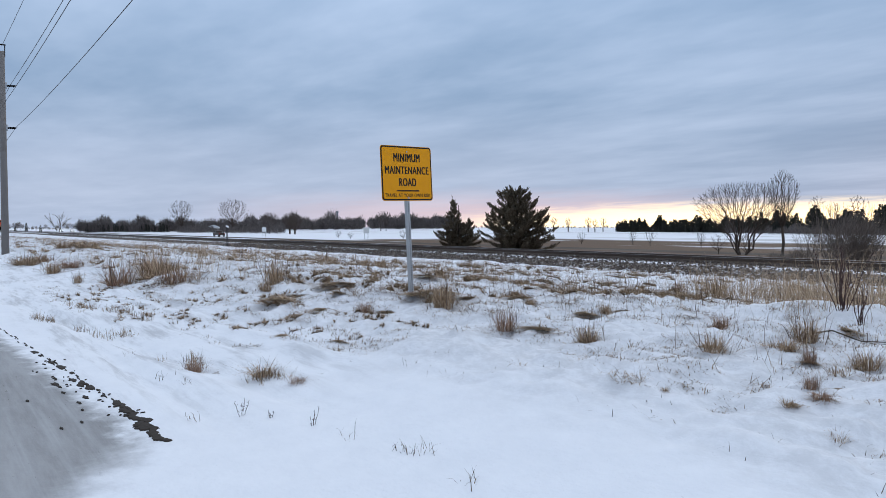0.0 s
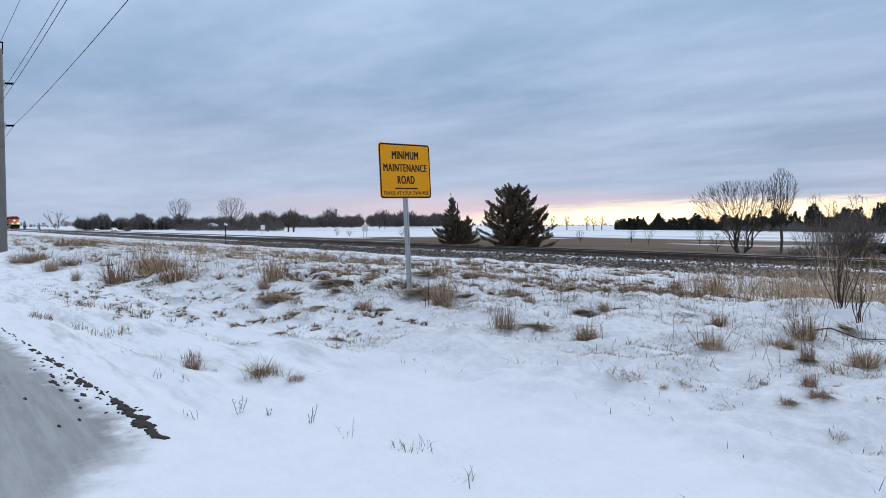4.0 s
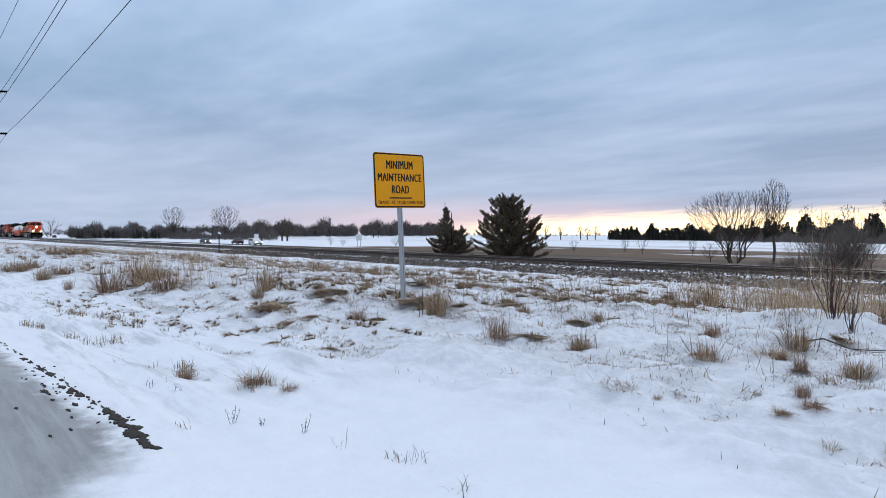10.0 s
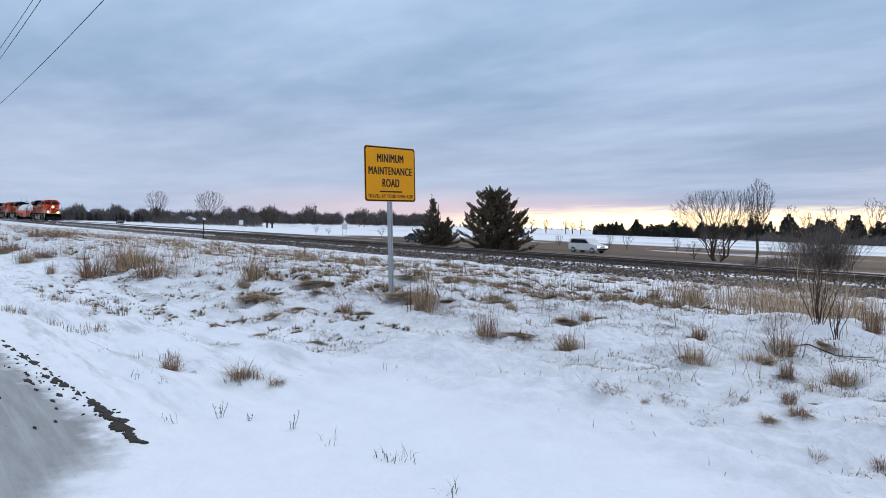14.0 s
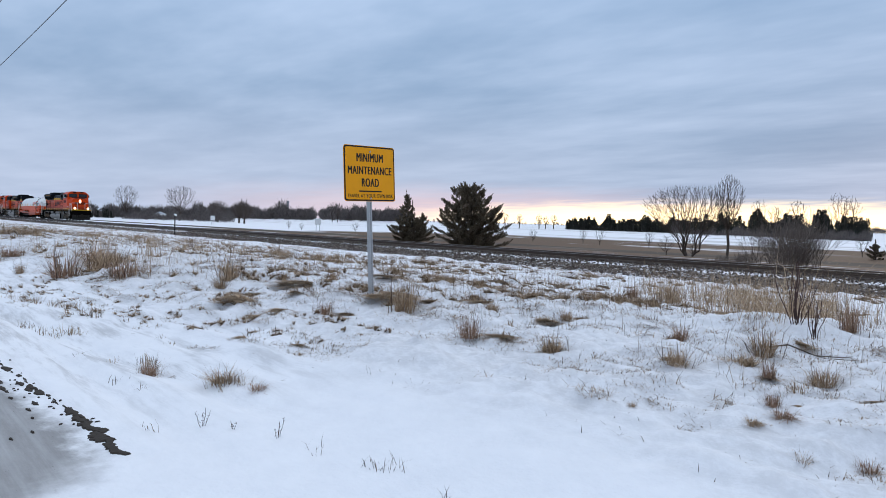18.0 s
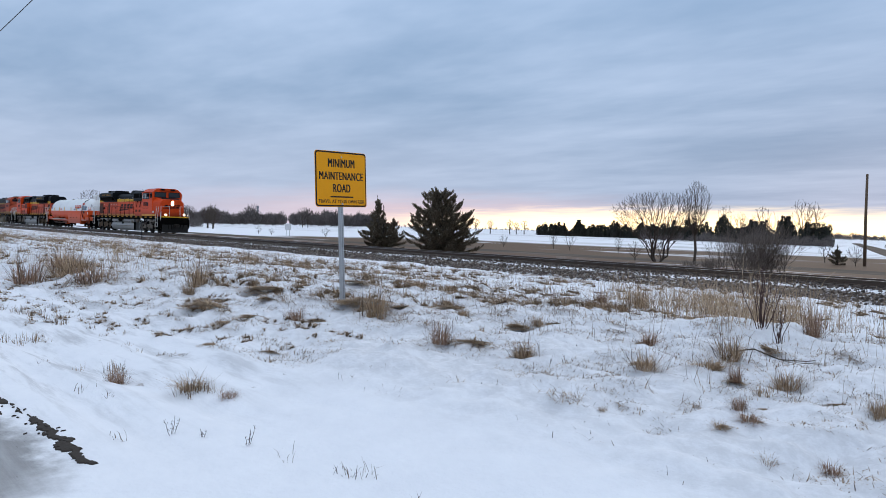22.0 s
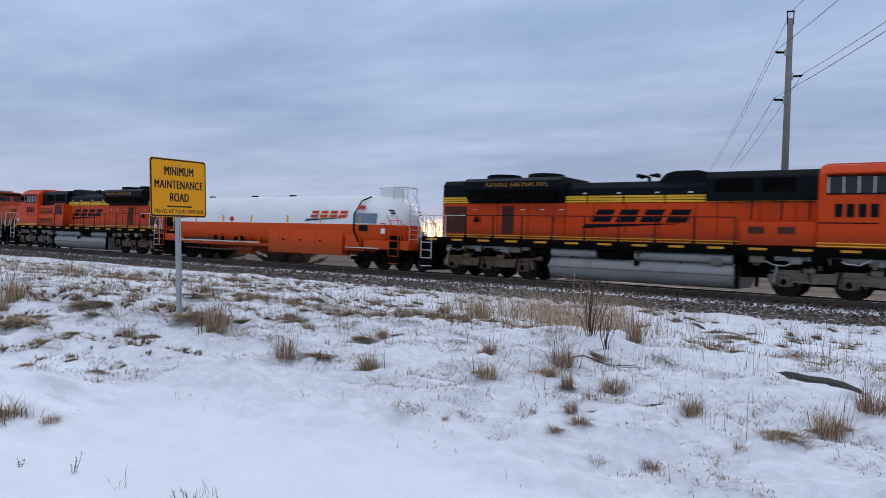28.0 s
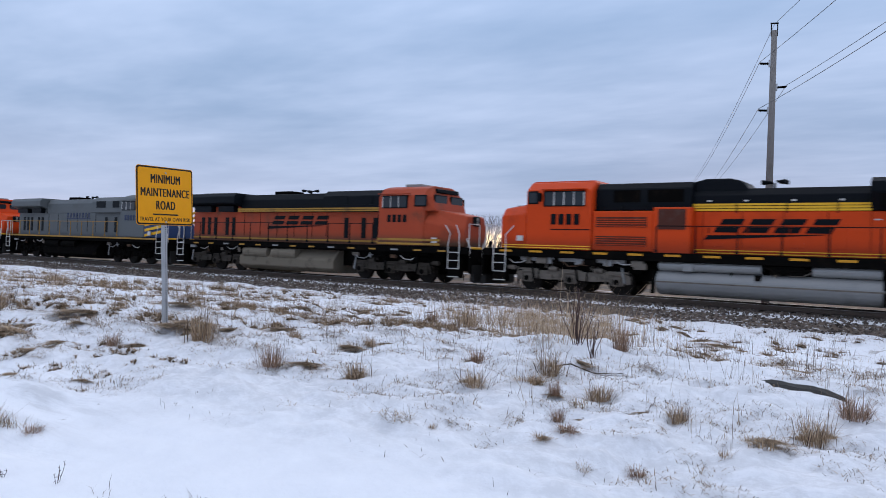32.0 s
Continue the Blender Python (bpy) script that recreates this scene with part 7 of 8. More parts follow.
scatter("grass_stubble", "short dry stubble in broken lines along the ditch", rows_of_stubble(8), 18, 0.08, 0.003, STRAW, 8, 0.7, 0.035)
rng_ = np.random.default_rng(12)
lone = [(x, y, height(x, y)) for x, y in zip(rng_.uniform(-7, 1.5, 300), rng_.uniform(3.6, 8.5, 300)) if noise.noise((x * 0.8, y * 0.8, 3)) > -0.1]
scatter("grass_stalks", "single dry stalks poking out of the snow bank", lone, 3, 0.09, 0.0018, STEM, 12, 0.6, 0.06)
lone2 = [(x + dx, y + dy, height(x + dx, y + dy)) for x, y in ((-5.61, 1.62), (-4.42, 2.32), (-3.99, 2.44), (-3.9, 2.48), (-3.78, 2.54), (-3.24, 2.42), (-6.9, 1.95), (-7.4, 1.88), (-8.9, 1.9), (-2.1, 2.9)) for dx, dy in ((0, 0), (0.05, 0.02), (-0.04, 0.03))]
scatter("grass_stalks", "a few dry stalks in the smooth snow", lone2, 3, 0.12, 0.0025, STEM, 13, 0.5, 0.03)

# single tufts: where each stands and how tall it is
TUFTS = ((-17.9, 3.64, 0.56, 0.8), (-18.3, 4.6, 0.5, 1.0), (-15.7, 4.31, 0.36, 0.7), (-13.28, 5.45, 0.52, 0.46), (-12.33, 4.9, 0.2, 0.22), (-29.2, 14.4, 0.45, 1.0), (-6.02, 5.06, 0.25, 0.24),
         (-7.82, 5.52, 0.36, 0.4), (-8.88, 4.95, 0.2, 0.24), (-7.26, 6.54, 0.14, 0.2), (-4.97, 5.2, 0.17, 0.27), (-8.29, 12.06, 0.45, 0.5), (-8.95, 11.8, 0.23, 0.25), (-6.3, 6.9, 0.14, 0.2))
TUFTS_BY_SHRUB = ((-4.48, 6.61, 0.16, 0.24), (-3.77, 5.48, 0.18, 0.27), (-3.52, 6.45, 0.24, 0.3), (-3.42, 5.92, 0.11, 0.25), (-3.11, 5.77, 0.14, 0.14), (-2.76, 5.97, 0.16, 0.23), (-2.71, 5.05, 0.11, 0.13),
                  (-2.8, 5.65, 0.09, 0.17), (-2.5, 4.8, 0.06, 0.12), (-2.58, 4.53, 0.05, 0.11), (-3.64, 4.36, 0.065, 0.11), (-3.39, 4.34, 0.035, 0.06), (-3.47, 8.15, 0.34, 0.2), (-2.14, 4.3, 0.06, 0.1))
TUFTS_VERGE = ((-31.4, 3.1, 0.35, 1.0), (-30.2, 3.3, 0.4, 0.8), (-30.7, 3.6, 0.3, 0.9), (-24.3, 3.15, 0.4, 0.55), (-24.9, 3.7, 0.3, 0.55), (-19.8, 3.1, 0.28, 0.25), (-40.0, 6.7, 0.4, 1.2), (-41.2, 5.8, 0.4, 1.1), (-20.1, 4.9, 0.4, 0.8), (-19.2, 5.0, 0.3, 0.6))
TUFTS_EAST = ((-7.58, 2.25, 0.15, 0.2), (-6.67, 2.61, 0.13, 0.25), (-6.14, 2.73, 0.08, 0.14), (-1.01, 5.71, 0.23, 0.27), (-0.83, 6.26, 0.2, 0.24), (-1.96, 5.62, 0.16, 0.2), (-1.2, 5.07, 0.08, 0.13),
              (-1.4, 4.88, 0.06, 0.1), (-1.88, 4.54, 0.07, 0.11))
KINDS = []
for k in range(12):
    straw_ = (STRAW_RED, STRAW_PALE, THATCH_STRAW, STRAW_PALE)[k % 4]
    low = k >= 6
    KINDS.append((clump_mesh("tuft", (70 if low else 260) + 40 * (k % 3), 0.42 if low else 0.34, 1.0, straw_, 100 + k, 1.0 if low else 0.7, 0.012 if low else 0.0062, 1.5), clump_mesh("stalks", 14 if low else 26, 0.55, 1.3, STEM, 200 + k, 0.6, 0.007, 0.8)))
for k, (x, y, h, w) in enumerate(TUFTS + TUFTS_BY_SHRUB + TUFTS_VERGE + TUFTS_EAST):
    s = max(0.05, h * 1.3)
    wide = w / 1.05
    t = tagged(empty("grass_tuft", pose(x, y, height(x, y), 0, 0, k * 67)), "tuft of dry brown grass standing out of the snow" if h > 0.12 else "low tuft of dry grass half buried in snow", "grass tuft", "grass tufts")
    blade, stalk = KINDS[k * 5 % 6 + (6 if h < 0.1 else 0)]
    share("blade_clump", blade, t, pose(0, 0, 0, 0, 0, k * 31) @ Matrix.Diagonal((wide * (1.0 + 0.4 * ((k * 7) % 5) / 4), wide, s, 1)))
    share("stalk_clump", stalk, t, Matrix.Diagonal((wide * 1.2, wide * 1.2, s, 1)), "thin dark stalks")

# matted clumps: low thatches of fallen grass, where each lies and how wide it is
MATS_BY_SIGN = ((-10.53, 4.46, 0.56), (-11.64, 5.07, 0.83), (-9.13, 4.25, 0.41), (-8.29, 3.54, 0.22), (-9.43, 4.63, 0.39), (-11.46, 6.1, 0.8), (-8.58, 5.16, 0.29), (-10.29, 5.29, 0.24), (-11.49, 7.08, 0.5), (-10.75, 7.22, 0.48), (-8.48, 5.98, 0.6), (-8.8, 5.79, 0.43), (-11.29, 8.56, 0.87), (-8.21, 6.32, 0.34),
                (-11.51, 9.93, 0.62), (-13.47, 12.43, 0.68), (-10.35, 9.77, 0.47), (-7.69, 6.89, 0.47), (-8.51, 8.86, 0.3), (-6.4, 6.69, 0.3), (-6.24, 7.24, 0.39), (-5.7, 5.27, 0.29), (-5.06, 5.31, 0.27), (-10.07, 11.01, 0.37), (-6.56, 6.4, 0.15), (-7.37, 3.77, 0.14), (-8.91, 10.53, 0.28))
MATS_BY_PLANK = ((-4.54, 6.69, 0.23), (-3.91, 5.7, 0.31), (-3.44, 6.01, 0.24), (-3.11, 5.79, 0.12), (-2.69, 5.86, 0.21), (-2.66, 5.41, 0.12), (-2.61, 4.58, 0.11), (-2.51, 4.85, 0.11), (-3.41, 13.41, 0.34), (-4.77, 15.94, 0.82),
                 (-4.08, 14.96, 0.64), (-0.84, 6.43, 0.29), (-0.96, 7.86, 0.39), (-1.85, 9.79, 0.57), (-2.73, 13.42, 0.45), (-2.28, 5.82, 0.13), (-1.23, 5.21, 0.22), (-4.7, 11.26, 0.3), (-3.53, 7.2, 0.3), (-1.01, 5.91, 0.32))


def mat_mesh(seed):
    """A thatch one metre wide: blades combed over a low heap, a few standing up out of it."""
    rng = np.random.default_rng(seed)
    n = 800
    a, r = rng.uniform(0, 6.283, n), np.minimum(1.5, np.abs(rng.normal(0, 0.58, n)))
    lump = 1 + 0.25 * np.sin(3 * a + seed)
    P = np.stack([0.5 * r * lump * np.cos(a), 0.36 * r * lump * np.sin(a), 0.16 * np.maximum(0, 1 - r ** 2) - 0.02], 1)
    comb = rng.uniform(-2.6, -0.6)
    lean = np.where(rng.random(n) < 0.97, rng.normal(1.5, 0.12, n), rng.normal(0.8, 0.3, n))
    V, F = blades(P, rng.normal(comb, 0.5, n), lean, rng.uniform(0.2, 0.46, n), rng.uniform(0.007, 0.013, n), rng.uniform(0.0, 0.4, n))
    V[:, 2] = np.maximum(V[:, 2], -0.08)
    return grass_mesh("grass_mat", V, F, THATCH_STRAW)


THATCH = [mat_mesh(300 + k) for k in range(7)]
for k, (x, y, w) in enumerate(MATS_BY_SIGN + MATS_BY_PLANK):
    w *= 1.15
    m = pose(x, y, height(x, y) - 0.015, 0, 0, (k * 53) % 70 - 35) @ Matrix.Diagonal((w * (1.0 + 0.35 * ((k * 7) % 4) / 3), w, w * (0.42 if w > 0.4 else 0.6), 1))
    tagged(share("grass_mat", THATCH[k * 3 % 7], None, m), "matted clump of fallen brown grass in the snow" if w > 0.3 else "small matted clump of fallen brown grass in the snow", "grass clump", "grass clumps")

# sod brown, kept dark to put the shade under the blades into its colour
SOD = Nodes("grass_sod_shade")
SOD_MAT = SOD.done(SOD.mix(SOD.ramp(SOD.noise(30.0, 4, 0.8, SOD.stretch(0.6, 1.6, 1)), 0.4, 0.62), (0.05, 0.035, 0.024), (0.20, 0.142, 0.096)), 0.9)


def sod_field(name, label, places, seed, blades_each, blade_len, blade_w):
    """Low broken ridges of dead grass: each a ragged sod, coloured dark as the blades' shaded underside, with combed
    blades over it. places: x, y, length, depth, turn.
    """
    rng = np.random.default_rng(seed)
    V, F, BP, BA, BL = [], [], [], [], []
    for x, y, lx, ly, turn in places:
        c, q = math.cos(turn), math.sin(turn)
        z = height(x, y)
        rise = 0.085 * ly + 0.01
        n = 11
        k0 = len(V)
        rim = rng.uniform(0.35, 1.25, n)
        for ring, rr, zz in ((0, 0.72, -0.02), (1, 0.45, rise * 0.8)):
            for j in range(n):
                a = 6.2832 * j / n
                u, v = lx * 0.5 * rr * rim[j] * math.cos(a), ly * 0.5 * rr * rim[j] * math.sin(a)
                px, py = x + u * c - v * q, y + u * q + v * c
                V.append((px, py, height(px, py) + zz * rng.uniform(0.7, 1.2)))
        V.append((x, y, z + rise))
        for j in range(n):
            i = (j + 1) % n
            F += [(k0 + j, k0 + i, k0 + n + i), (k0 + j, k0 + n + i, k0 + n + j), (k0 + n + j, k0 + n + i, k0 + 2 * n)]
        m = max(10, int(blades_each * lx * 5))
        u, v = rng.normal(0, 0.26, m) * lx, rng.normal(0, 0.26, m) * ly
        BP.append(np.stack([x + u * c - v * q, y + u * q + v * c, np.full(m, z) + 0.6 * rise], 1))
        BA.append(rng.normal(rng.uniform(-2.4, -0.8), 0.9, m))
        BL.append(rng.uniform(0.5, 1.2, m) * blade_len * (0.6 + 0.8 * min(1, lx / 0.5)))
    me = bpy.data.meshes.new(name)
    me.from_pydata(V, [], F)
    me.materials.append(SOD_MAT)
    tagged(new(name + "_sods", me), label, "grass", kind="stuff")
    P, A, Ln = np.concatenate(BP), np.concatenate(BA), np.concatenate(BL)
    n = len(P)
    lean = np.where(rng.random(n) < 0.82, rng.normal(1.3, 0.2, n), rng.normal(0.5, 0.3, n))
    BV, BF = blades(P, A, lean, Ln, blade_w * rng.uniform(0.6, 1.4, n), rng.uniform(0, 0.5, n))
    tagged(new(name, grass_mesh(name, BV, BF, THATCH_STRAW)), label, "grass", kind="stuff")


def ridge_places(x0, x1, y0, y1, n, lo, seed, l0, l1, deep, turn, wave):
    """Places for broken ridges where the cover is bare, in bands as the wind has left them."""
    rng = np.random.default_rng(seed)
    out = []
    while len(out) < n:
        x, y = rng.uniform(x0, x1), rng.uniform(y0, y1)
        g = noise.noise((x * wave, y * wave * 1.5, 51)) + 0.6 * noise.noise((x * wave * 3, y * wave * 3.5, 52))
        if g < 0.05 or cover(x, y) < lo:
            continue
        k = rng.uniform(l0, l1) * (1 + 0.6 * g)
        out.append((x, y, k, k * deep * rng.uniform(0.6, 1.2), rng.normal(turn, 0.35)))
    return out


sod_field("grass_ridges", "low broken ridges of dead grass in the snow near the sign", ridge_places(-15, -5.6, 5.6, 11.5, 380, 0.05, 61, 0.13, 0.42, 0.55, -0.55, 0.55), 62, 38, 0.14, 0.0026)
sod_field("grass_ridges", "low broken ridges of dead grass in the snow towards the railway", ridge_places(-32, -5.5, 11.5, 24.8, 430, -0.05, 63, 0.25, 0.7, 0.6, -0.5, 0.35), 64, 20, 0.2, 0.0035)
sod_field("grass_ridges", "thin flat mats of dead grass in the snow before the railway", ridge_places(-5.5, 4, 9.5, 24.8, 150, 0.1, 73, 0.14, 0.4, 0.5, -0.5, 0.5), 74, 46, 0.18, 0.0026)
sod_field("grass_ridges", "low broken ridges of dead grass along the verge", ridge_places(-60, -14, 4.2, 20, 620, 0.05, 65, 0.2, 0.6, 0.5, -0.3, 0.35), 66, 20, 0.2, 0.005)
sod_field("grass_ridges", "small wind-combed ridges of dead grass on the ditch bank", ridge_places(-12.5, -7.0, 3.2, 4.9, 210, -0.5, 67, 0.05, 0.15, 0.4, -0.9, 1.3), 68, 50, 0.07, 0.002)
sod_field("grass_ridges", "small ridges of dead grass along the ditch", ridge_places(-19, -10.5, 2.3, 4.2, 150, -0.6, 69, 0.07, 0.22, 0.3, -0.1, 1.1), 70, 40, 0.08, 0.0025)


def stubble_row(points, step, seed):
    """Places of short upright stubble along a broken line."""
    rng = np.random.default_rng(seed)
    out = []
    for (xa, ya), (xb, yb) in zip(points, points[1:]):
        n = max(1, int(math.hypot(xb - xa, yb - ya) / step))
        for k in range(n):
            u = (k + rng.random()) / n
            x, y = xa + (xb - xa) * u + rng.normal(0, 0.03), ya + (yb - ya) * u + rng.normal(0, 0.05)
            if noise.noise((x * 2.2, y * 2.2, 71)) > -0.12:
                out.append((x, y, height(x, y)))
    return out


ROW_A = ((-13.4, 1.45), (-12.7, 1.55), (-11.6, 1.92), (-10.8, 2.08), (-10.4, 2.36))
ROW_B = ((-8.6, 2.17), (-8.2, 2.45), (-7.8, 2.35))
ROW_C = ((-7.05, 2.4), (-6.65, 2.6), (-6.3, 2.68), (-5.95, 2.82))
ROW_D = ((-15.5, 2.2), (-13.5, 2.5), (-12.2, 2.75), (-11.4, 2.7))
scatter("grass_stubble", "short upright stubble in a broken line beside the road", stubble_row(ROW_A, 0.06, 3) + stubble_row(ROW_D, 0.11, 4), 9, 0.15, 0.003, STRAW, 81, 0.35, 0.03, 0.4)
scatter("grass_stubble", "short upright stubble in the ditch", stubble_row(ROW_B, 0.05, 5) + stubble_row(ROW_C, 0.03, 6), 12, 0.13, 0.0025, STRAW, 82, 0.4, 0.03, 0.4)
stalks = []
rng_ = np.random.default_rng(83)
while len(stalks) < 620:
    x, y = rng_.uniform(-34, 3), rng_.uniform(7, 24)
    if noise.noise((x * 0.4, y * 0.4, 84)) > 0.0:
        stalks.append((x, y, height(x, y)))
scatter("weed_stalks", "thin dark weed stalks standing in the snow", stalks, 4, 0.42, 0.0026, STEM, 85, 0.18, 0.08, 0.3)

# tall pale grass behind the bank
rng_ = np.random.default_rng(27)
fleck = []
while len(fleck) < 7600:
    x, y = rng_.uniform(-15, 2), rng_.uniform(3.4, 7.5)
    if y < 4.5 and -6.5 < x < -3.0 or y < 4.2 and x > -3.2:
        continue
    if noise.noise((x * 0.7 + y * 0.5, y * 1.6 - x * 0.5, 21)) + 0.5 * noise.noise((x * 2.5, y * 3, 22)) > (0.12 if x < -5 else -0.05):
        fleck.append((x, y, height(x, y)))
scatter("grass_flecks", "scattered low wisps of dark dry grass in the snow bank", fleck, 9, 0.062, 0.0023, STRAW, 28, 1.15, 0.04, 0.6)
rng_ = np.random.default_rng(31)
tall = []
for cx, cy, n, sp in ((-10.3, 14.6, 40, 0.9), (-9.5, 15.2, 55, 1.2), (-8.4, 15.8, 60, 1.4), (-6.4, 13.0, 46, 1.0), (-4.9, 11.0, 36, 0.8), (-5.7, 10.2, 34, 0.6), (-5.0, 9.5, 26, 0.5), (-4.3, 9.0, 18, 0.35), (-3.9, 8.0, 10, 0.3), (-20, 5.5, 30, 1.8), (-15.4, 4.6, 14, 0.6), (-27, 9, 30, 2.5), (-33, 8, 30, 3), (-24, 5, 20, 1.5)):
    for _ in range(n):
        x, y = cx + rng_.normal(0, sp * 0.75), cy + rng_.normal(0, sp * 0.5)
        if noise.noise((x * 1.6, y * 1.6, 41)) < 0.04:
            continue
        tall.append((x, y, height(x, y)))
scatter("tall_grass", "tall pale dry grass leaning in the snow", tall, 20, 0.95, 0.0028, STRAW_PALE, 33, 0.5, 0.16, 1.2)
weeds = []
for _ in range(200):
    x, y = rng_.uniform(-10, 0.5), rng_.uniform(5.2, 9.5)
    weeds.append((x, y, height(x, y)))
scatter("weeds", "thin dry weeds on the snow bank", weeds, 5, 0.3, 0.0016, STRAW, 35, 0.4, 0.06, 0.7)


def shrub(x, y, tall_, label, seed, stems):
    rng = np.random.default_rng(seed)
    t = tagged(empty("shrub", pose(x, y, height(x, y) - 0.03)), label, "shrub")
    for s in range(stems):
        bm = bmesh.new()
        a = rng.uniform(0, 6.283)
        h = tall_ * rng.uniform(0.65, 1.0)
        lean = np.array((math.cos(a), math.sin(a), 0)) * rng.uniform(0.05, 0.45) * h
        chain = [(0, 0, 0) + lean * (0.15 + 0.85 * u) + np.array((0.014 * tall_ * math.sin(9 * u + s), 0.014 * tall_ * math.cos(8 * u), u * h * 0.94)) for u in (0, 0.12, 0.3, 0.45, 0.6, 0.75, 0.88, 1)]
        pts = [np.array(chain[k]) + rng.normal(0, 0.05 * tall_, 3) * (1, 1, 0.4) + (0, 0, 0.14 * h) for k in rng.integers(2, 7, 9)]
        grow(bm, bm, chain, pts, 0.0014, 0.0046 * min(1, 0.25 + tall_), 0.1)
        part("stem", bm, worn("shrub_bark", (0.075, 0.045, 0.04), 0.85, amount=0.3, scale=6), t)
    return t


shrub(-3.82, 7.7, 0.74, "leafless dark shrub of thin upright stems on the snow bank", 5, 16)
shrub(-3.55, 7.5, 0.5, "low leafless shrub on the snow bank", 6, 10)
for k, (x, y, h) in enumerate(((-4.85, 2.28, 0.16), (-5.44, 1.97, 0.18), (-5.2, 2.1, 0.1), (-26, 9.5, 0.7), (-29, 10.5, 0.7), (-33, 12, 0.8), (-24, 12.5, 0.7))):
    shrub(x, y, h, "small leafless weed sticking out of the snow", 70 + k, 4)

# fallen branch beside the shrub
branch = tagged(empty("fallen_branch", pose(-3.2, 7.05, height(-3.2, 7.05))), "dark fallen branch lying in the snow by the shrub", "branch")
for name, way in (("stem", ((-0.48, -0.3, 0.05), (-0.3, -0.17, 0.075), (-0.1, -0.06, 0.05), (0.1, 0.06, 0.055), (0.34, 0.26, 0.04))), ("twig", ((-0.2, -0.12, 0.06), (-0.05, -0.15, 0.08), (0.12, -0.12, 0.05))), ("twig", ((0.02, 0.02, 0.05), (0.2, 0.02, 0.075), (0.45, 0.1, 0.03)))):
    bm = bmesh.new()
    pts = [Vector((px, py, height(px - 3.2, py + 7.05) - height(-3.2, 7.05) + pz * 0.25)) for px, py, pz in way]
    r0 = 0.009 if name == "stem" else 0.004
    for k, (a, b) in enumerate(zip(pts, pts[1:])):
        u0, u1 = k / (len(pts) - 1), (k + 1) / (len(pts) - 1)
        tube(bm, (a, b), r0 * (1 - 0.75 * u0), 6, r0 * (1 - 0.75 * u1))
    part(name, bm, BARK, branch)

# old plank half under the snow, and bare asphalt along the road's edge
plank = tagged(empty("wooden_plank", pose(-1.36, 7.1, height(-1.36, 7.1) + 0.012, 3, 0, -26)), "weathered grey plank half buried in the snow", "plank")
bm = bmesh.new()
slab = []
for k in range(9):
    u = k / 8
    half = 0.085 * math.sin(math.pi * min(1, 0.12 + 0.8 * u)) ** 0.6
    lift = 0.022 * math.sin(math.pi * u) - 0.016 + 0.008 * math.sin(11 * u)
    slab.append([bm.verts.new((-0.41 + 0.82 * u, 0.05 * math.sin(3 * u) + half * math.cos(a_), lift + 0.05 * math.sin(a_) + 0.006 * math.sin(17 * u + 3 * a_))) for a_ in (0.0, 0.7, 1.57, 2.44, 3.14, 4.71)])
for p_, q_ in zip(slab, slab[1:]):
    for j in range(6):
        bm.faces.new((p_[j], p_[(j + 1) % 6], q_[(j + 1) % 6], q_[j]))
bm.faces.new(slab[0][::-1]), bm.faces.new(slab[-1])
part("board", bm, worn("weathered_board", (0.05, 0.048, 0.045), 0.9, amount=0.5, scale=5, grain=0.3, bump=0.4), plank)


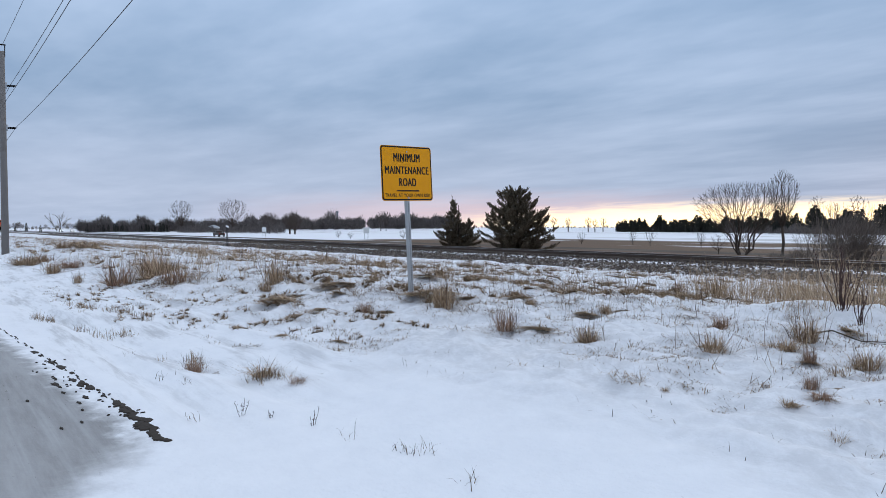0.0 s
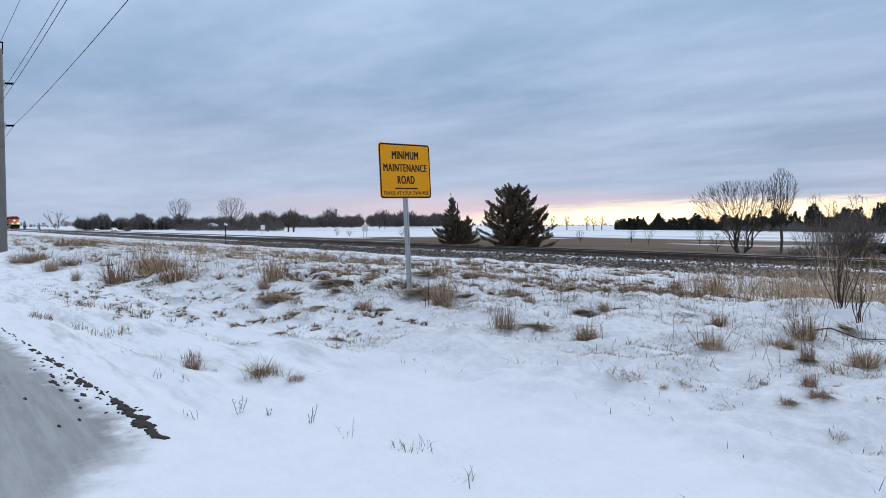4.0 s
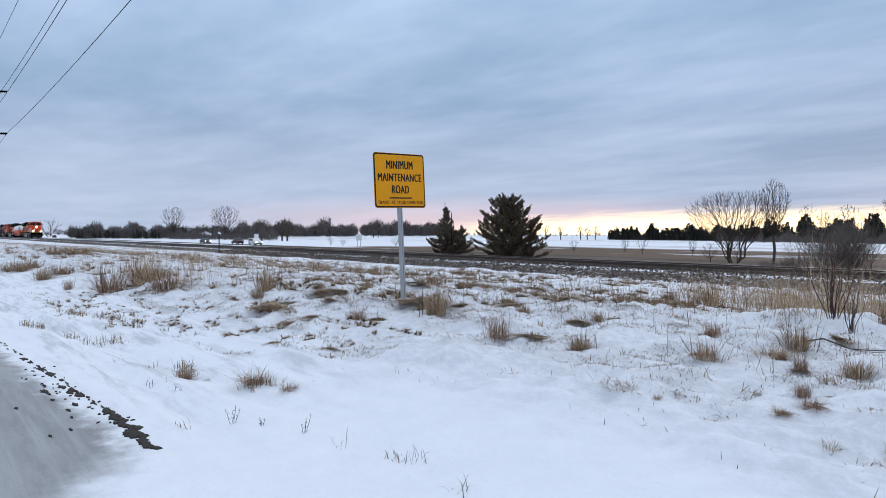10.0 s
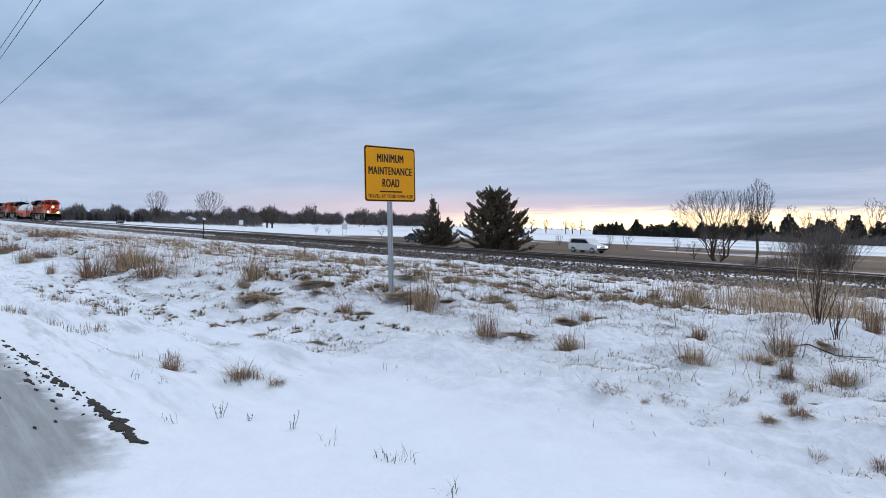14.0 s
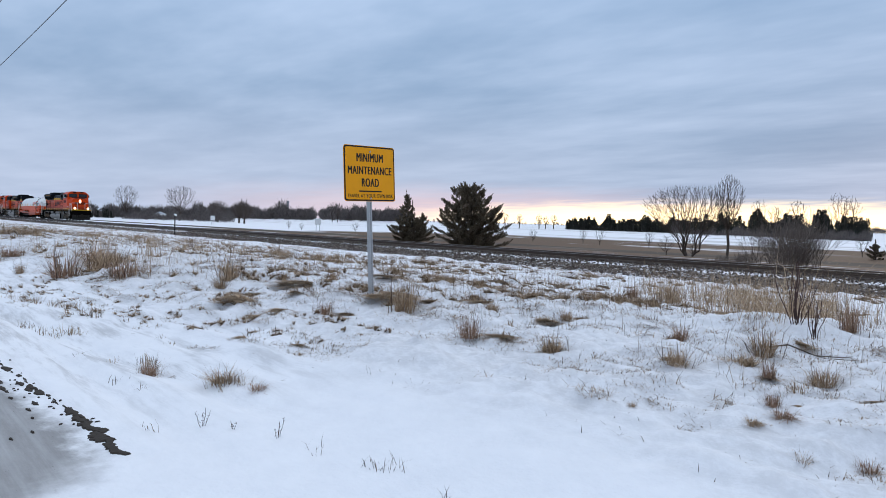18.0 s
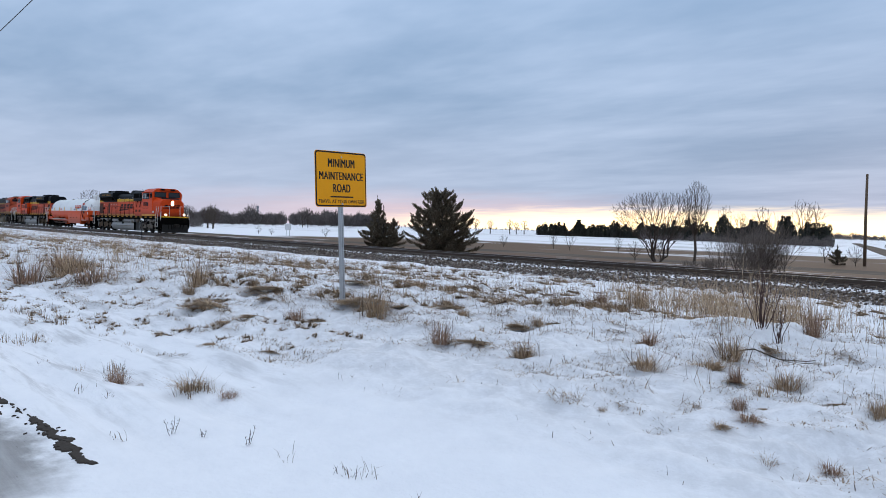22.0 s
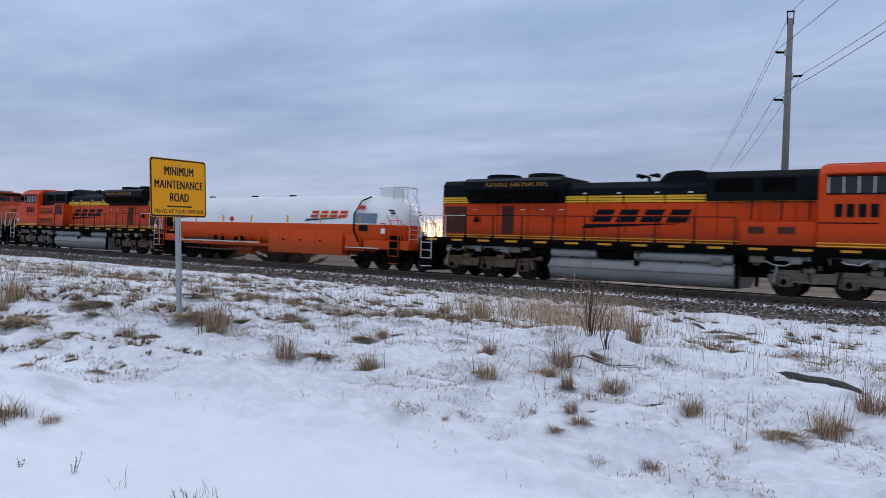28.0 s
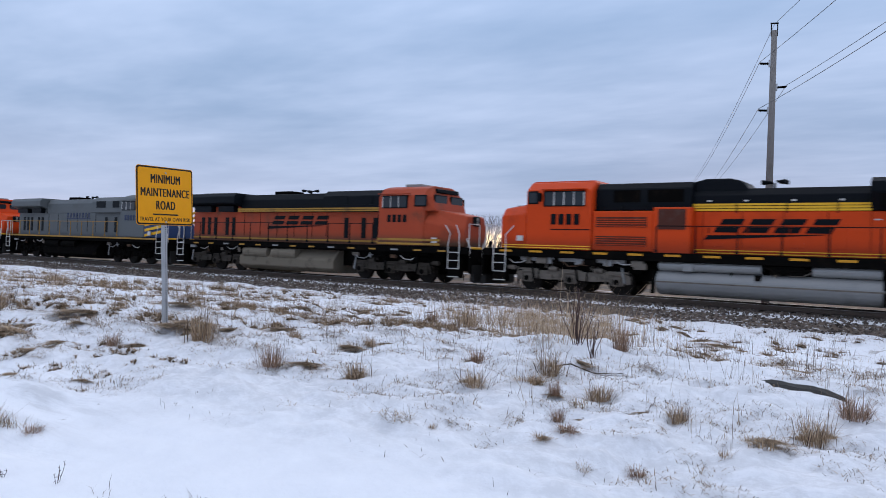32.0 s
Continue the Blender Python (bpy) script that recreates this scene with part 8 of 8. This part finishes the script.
def bare_patches():
    """Dark bare asphalt showing along the road's edge: ragged low flakes, a long one and crumbs behind it."""
    rng = np.random.default_rng(17)
    V, F = [], []

    def flake(x, y, lx, ly, turn):
        n = 13
        k0 = len(V)
        c, q = math.cos(turn), math.sin(turn)
        rim = rng.uniform(0.5, 1.2, n)
        for rr, zz in ((1.0, -0.004), (0.8, 0.008)):
            for j in range(n):
                a = 6.2832 * j / n
                u, v = lx * 0.5 * rr * rim[j] * math.cos(a), ly * 0.5 * rr * rim[j] * math.sin(a)
                px, py = x + u * c - v * q, y + u * q + v * c
                V.append((px, py, height(px, py) + zz + 0.003 * rng.random()))
        V.append((x, y, height(x, y) + 0.012))
        for j in range(n):
            i = (j + 1) % n
            F.extend([(k0 + j, k0 + i, k0 + n + i), (k0 + j, k0 + n + i, k0 + n + j), (k0 + n + j, k0 + n + i, k0 + 2 * n)])

    for k in range(34):
        u = (k + rng.random()) / 34
        x = -6.55 + 1.42 * u
        flake(x, 1.285 + 0.045 * u + rng.normal(0, 0.022), rng.uniform(0.10, 0.22), rng.uniform(0.04, 0.085) * (1.25 - 0.5 * abs(u - 0.6)), rng.normal(0.1, 0.3))
    for x, y, lx in ((-7.72, 1.15, 0.3), (-7.5, 1.2, 0.42), (-7.25, 1.22, 0.4), (-7.4, 1.17, 0.28), (-7.1, 1.26, 0.14), (-7.6, 0.98, 0.3), (-7.45, 1.0, 0.16), (-7.17, 0.99, 0.16), (-6.85, 1.12, 0.24), (-6.68, 1.04, 0.16), (-6.4, 1.02, 0.1),
                     (-8.5, 1.16, 0.42), (-8.85, 1.12, 0.3), (-9.4, 1.08, 0.25), (-9.7, 1.05, 0.35), (-8.1, 1.2, 0.2), (-7.9, 1.02, 0.14), (-6.0, 0.95, 0.1), (-5.9, 0.8, 0.12), (-7.0, 0.7, 0.12)):
        flake(x, y, lx * 0.72, lx * 0.22, 0.07)
    for k in range(46):
        x = rng.uniform(-12.5, -6.6)
        flake(x, 1.16 + 0.068 * (x + 8.5) + rng.normal(0, 0.012), rng.uniform(0.06, 0.2), rng.uniform(0.008, 0.02), 0.07)
    for k in range(46):
        x = rng.uniform(-9, -6.0)
        flake(x, 1.2 + 0.068 * (x + 8.5) + rng.normal(-0.12, 0.1), rng.uniform(0.015, 0.045), rng.uniform(0.01, 0.03), rng.uniform(0, 6))
    me = bpy.data.meshes.new("bare_asphalt")
    me.from_pydata(V, [], F)
    me.materials.append(worn("bare_asphalt_dark", (0.045, 0.037, 0.031), 0.95, amount=0.3, scale=8))
    tagged(new("bare_asphalt", me), "dark bare asphalt flakes along the edge of the snowy road", "asphalt", kind="stuff")


bare_patches()

# edge of the open window that the view is taken through
frame_ = tagged(empty("car_window_frame"), "black rubber edge of an open car window", "car window")
bm = tube(bmesh.new(), [(-0.479, -0.077, 1.522), (-0.4775, -0.070, 1.475), (-0.476, -0.061, 1.445), (-0.472, -0.046, 1.40), (-0.465, -0.01, 1.30)], 0.018, 10)
part("seal", bm, worn("window_rubber", (0.008, 0.008, 0.008), 0.6, amount=0.1), frame_)

# ---------------------------------------------------------------- what moves
TRAIN = [(0, -366.6), (3, -328.2), (6, -289.6), (8, -263.8), (10, -236.9), (13, -195.6), (16, -154.6), (19, -114.8), (21, -88.6), (23, -62.9), (25, -37.6), (25.5, -31.4),
         (27.5, -6.5), (28, -0.6), (29, 11.1), (30, 23.0), (31, 35.1), (32, 47.7)]
CONSIST = ((lead, 0.0, 0), (tender, -22.35, 0), (second, -64.9, 180), (third, -67.0, 0), (fourth, -90.0, 0), (fifth, -113.0, 0))


def motions():
    for thing, back, turn in CONSIST:
        walk(thing, [(t, pose(s + back, TRACK_Y, RAIL_TOP, 0, 0, turn)) for t, s in TRAIN])
    roll = [(22 + k / 30, float(np.interp(22 + k / 30, [t for t, _ in TRAIN], [s for _, s in TRAIN]))) for k in range(301)]
    for ob, x, r in AXLES:
        top = ob.parent.parent
        if top in (lead, tender, second):
            way = -1 if top is second else 1
            walk(ob, [(t, pose(x, 0, r, 0, way * math.degrees(s - roll[0][1]) / r, 0)) for t, s in [(0, roll[0][1])] + roll])
    for thing, start, speed, lane in CARS:
        walk(thing, [(t, pose(start + speed * t, lane, HIGHWAY_Z, 0, 0, 0 if speed > 0 else 180)) for t in (0, 16, 32)])


motions()
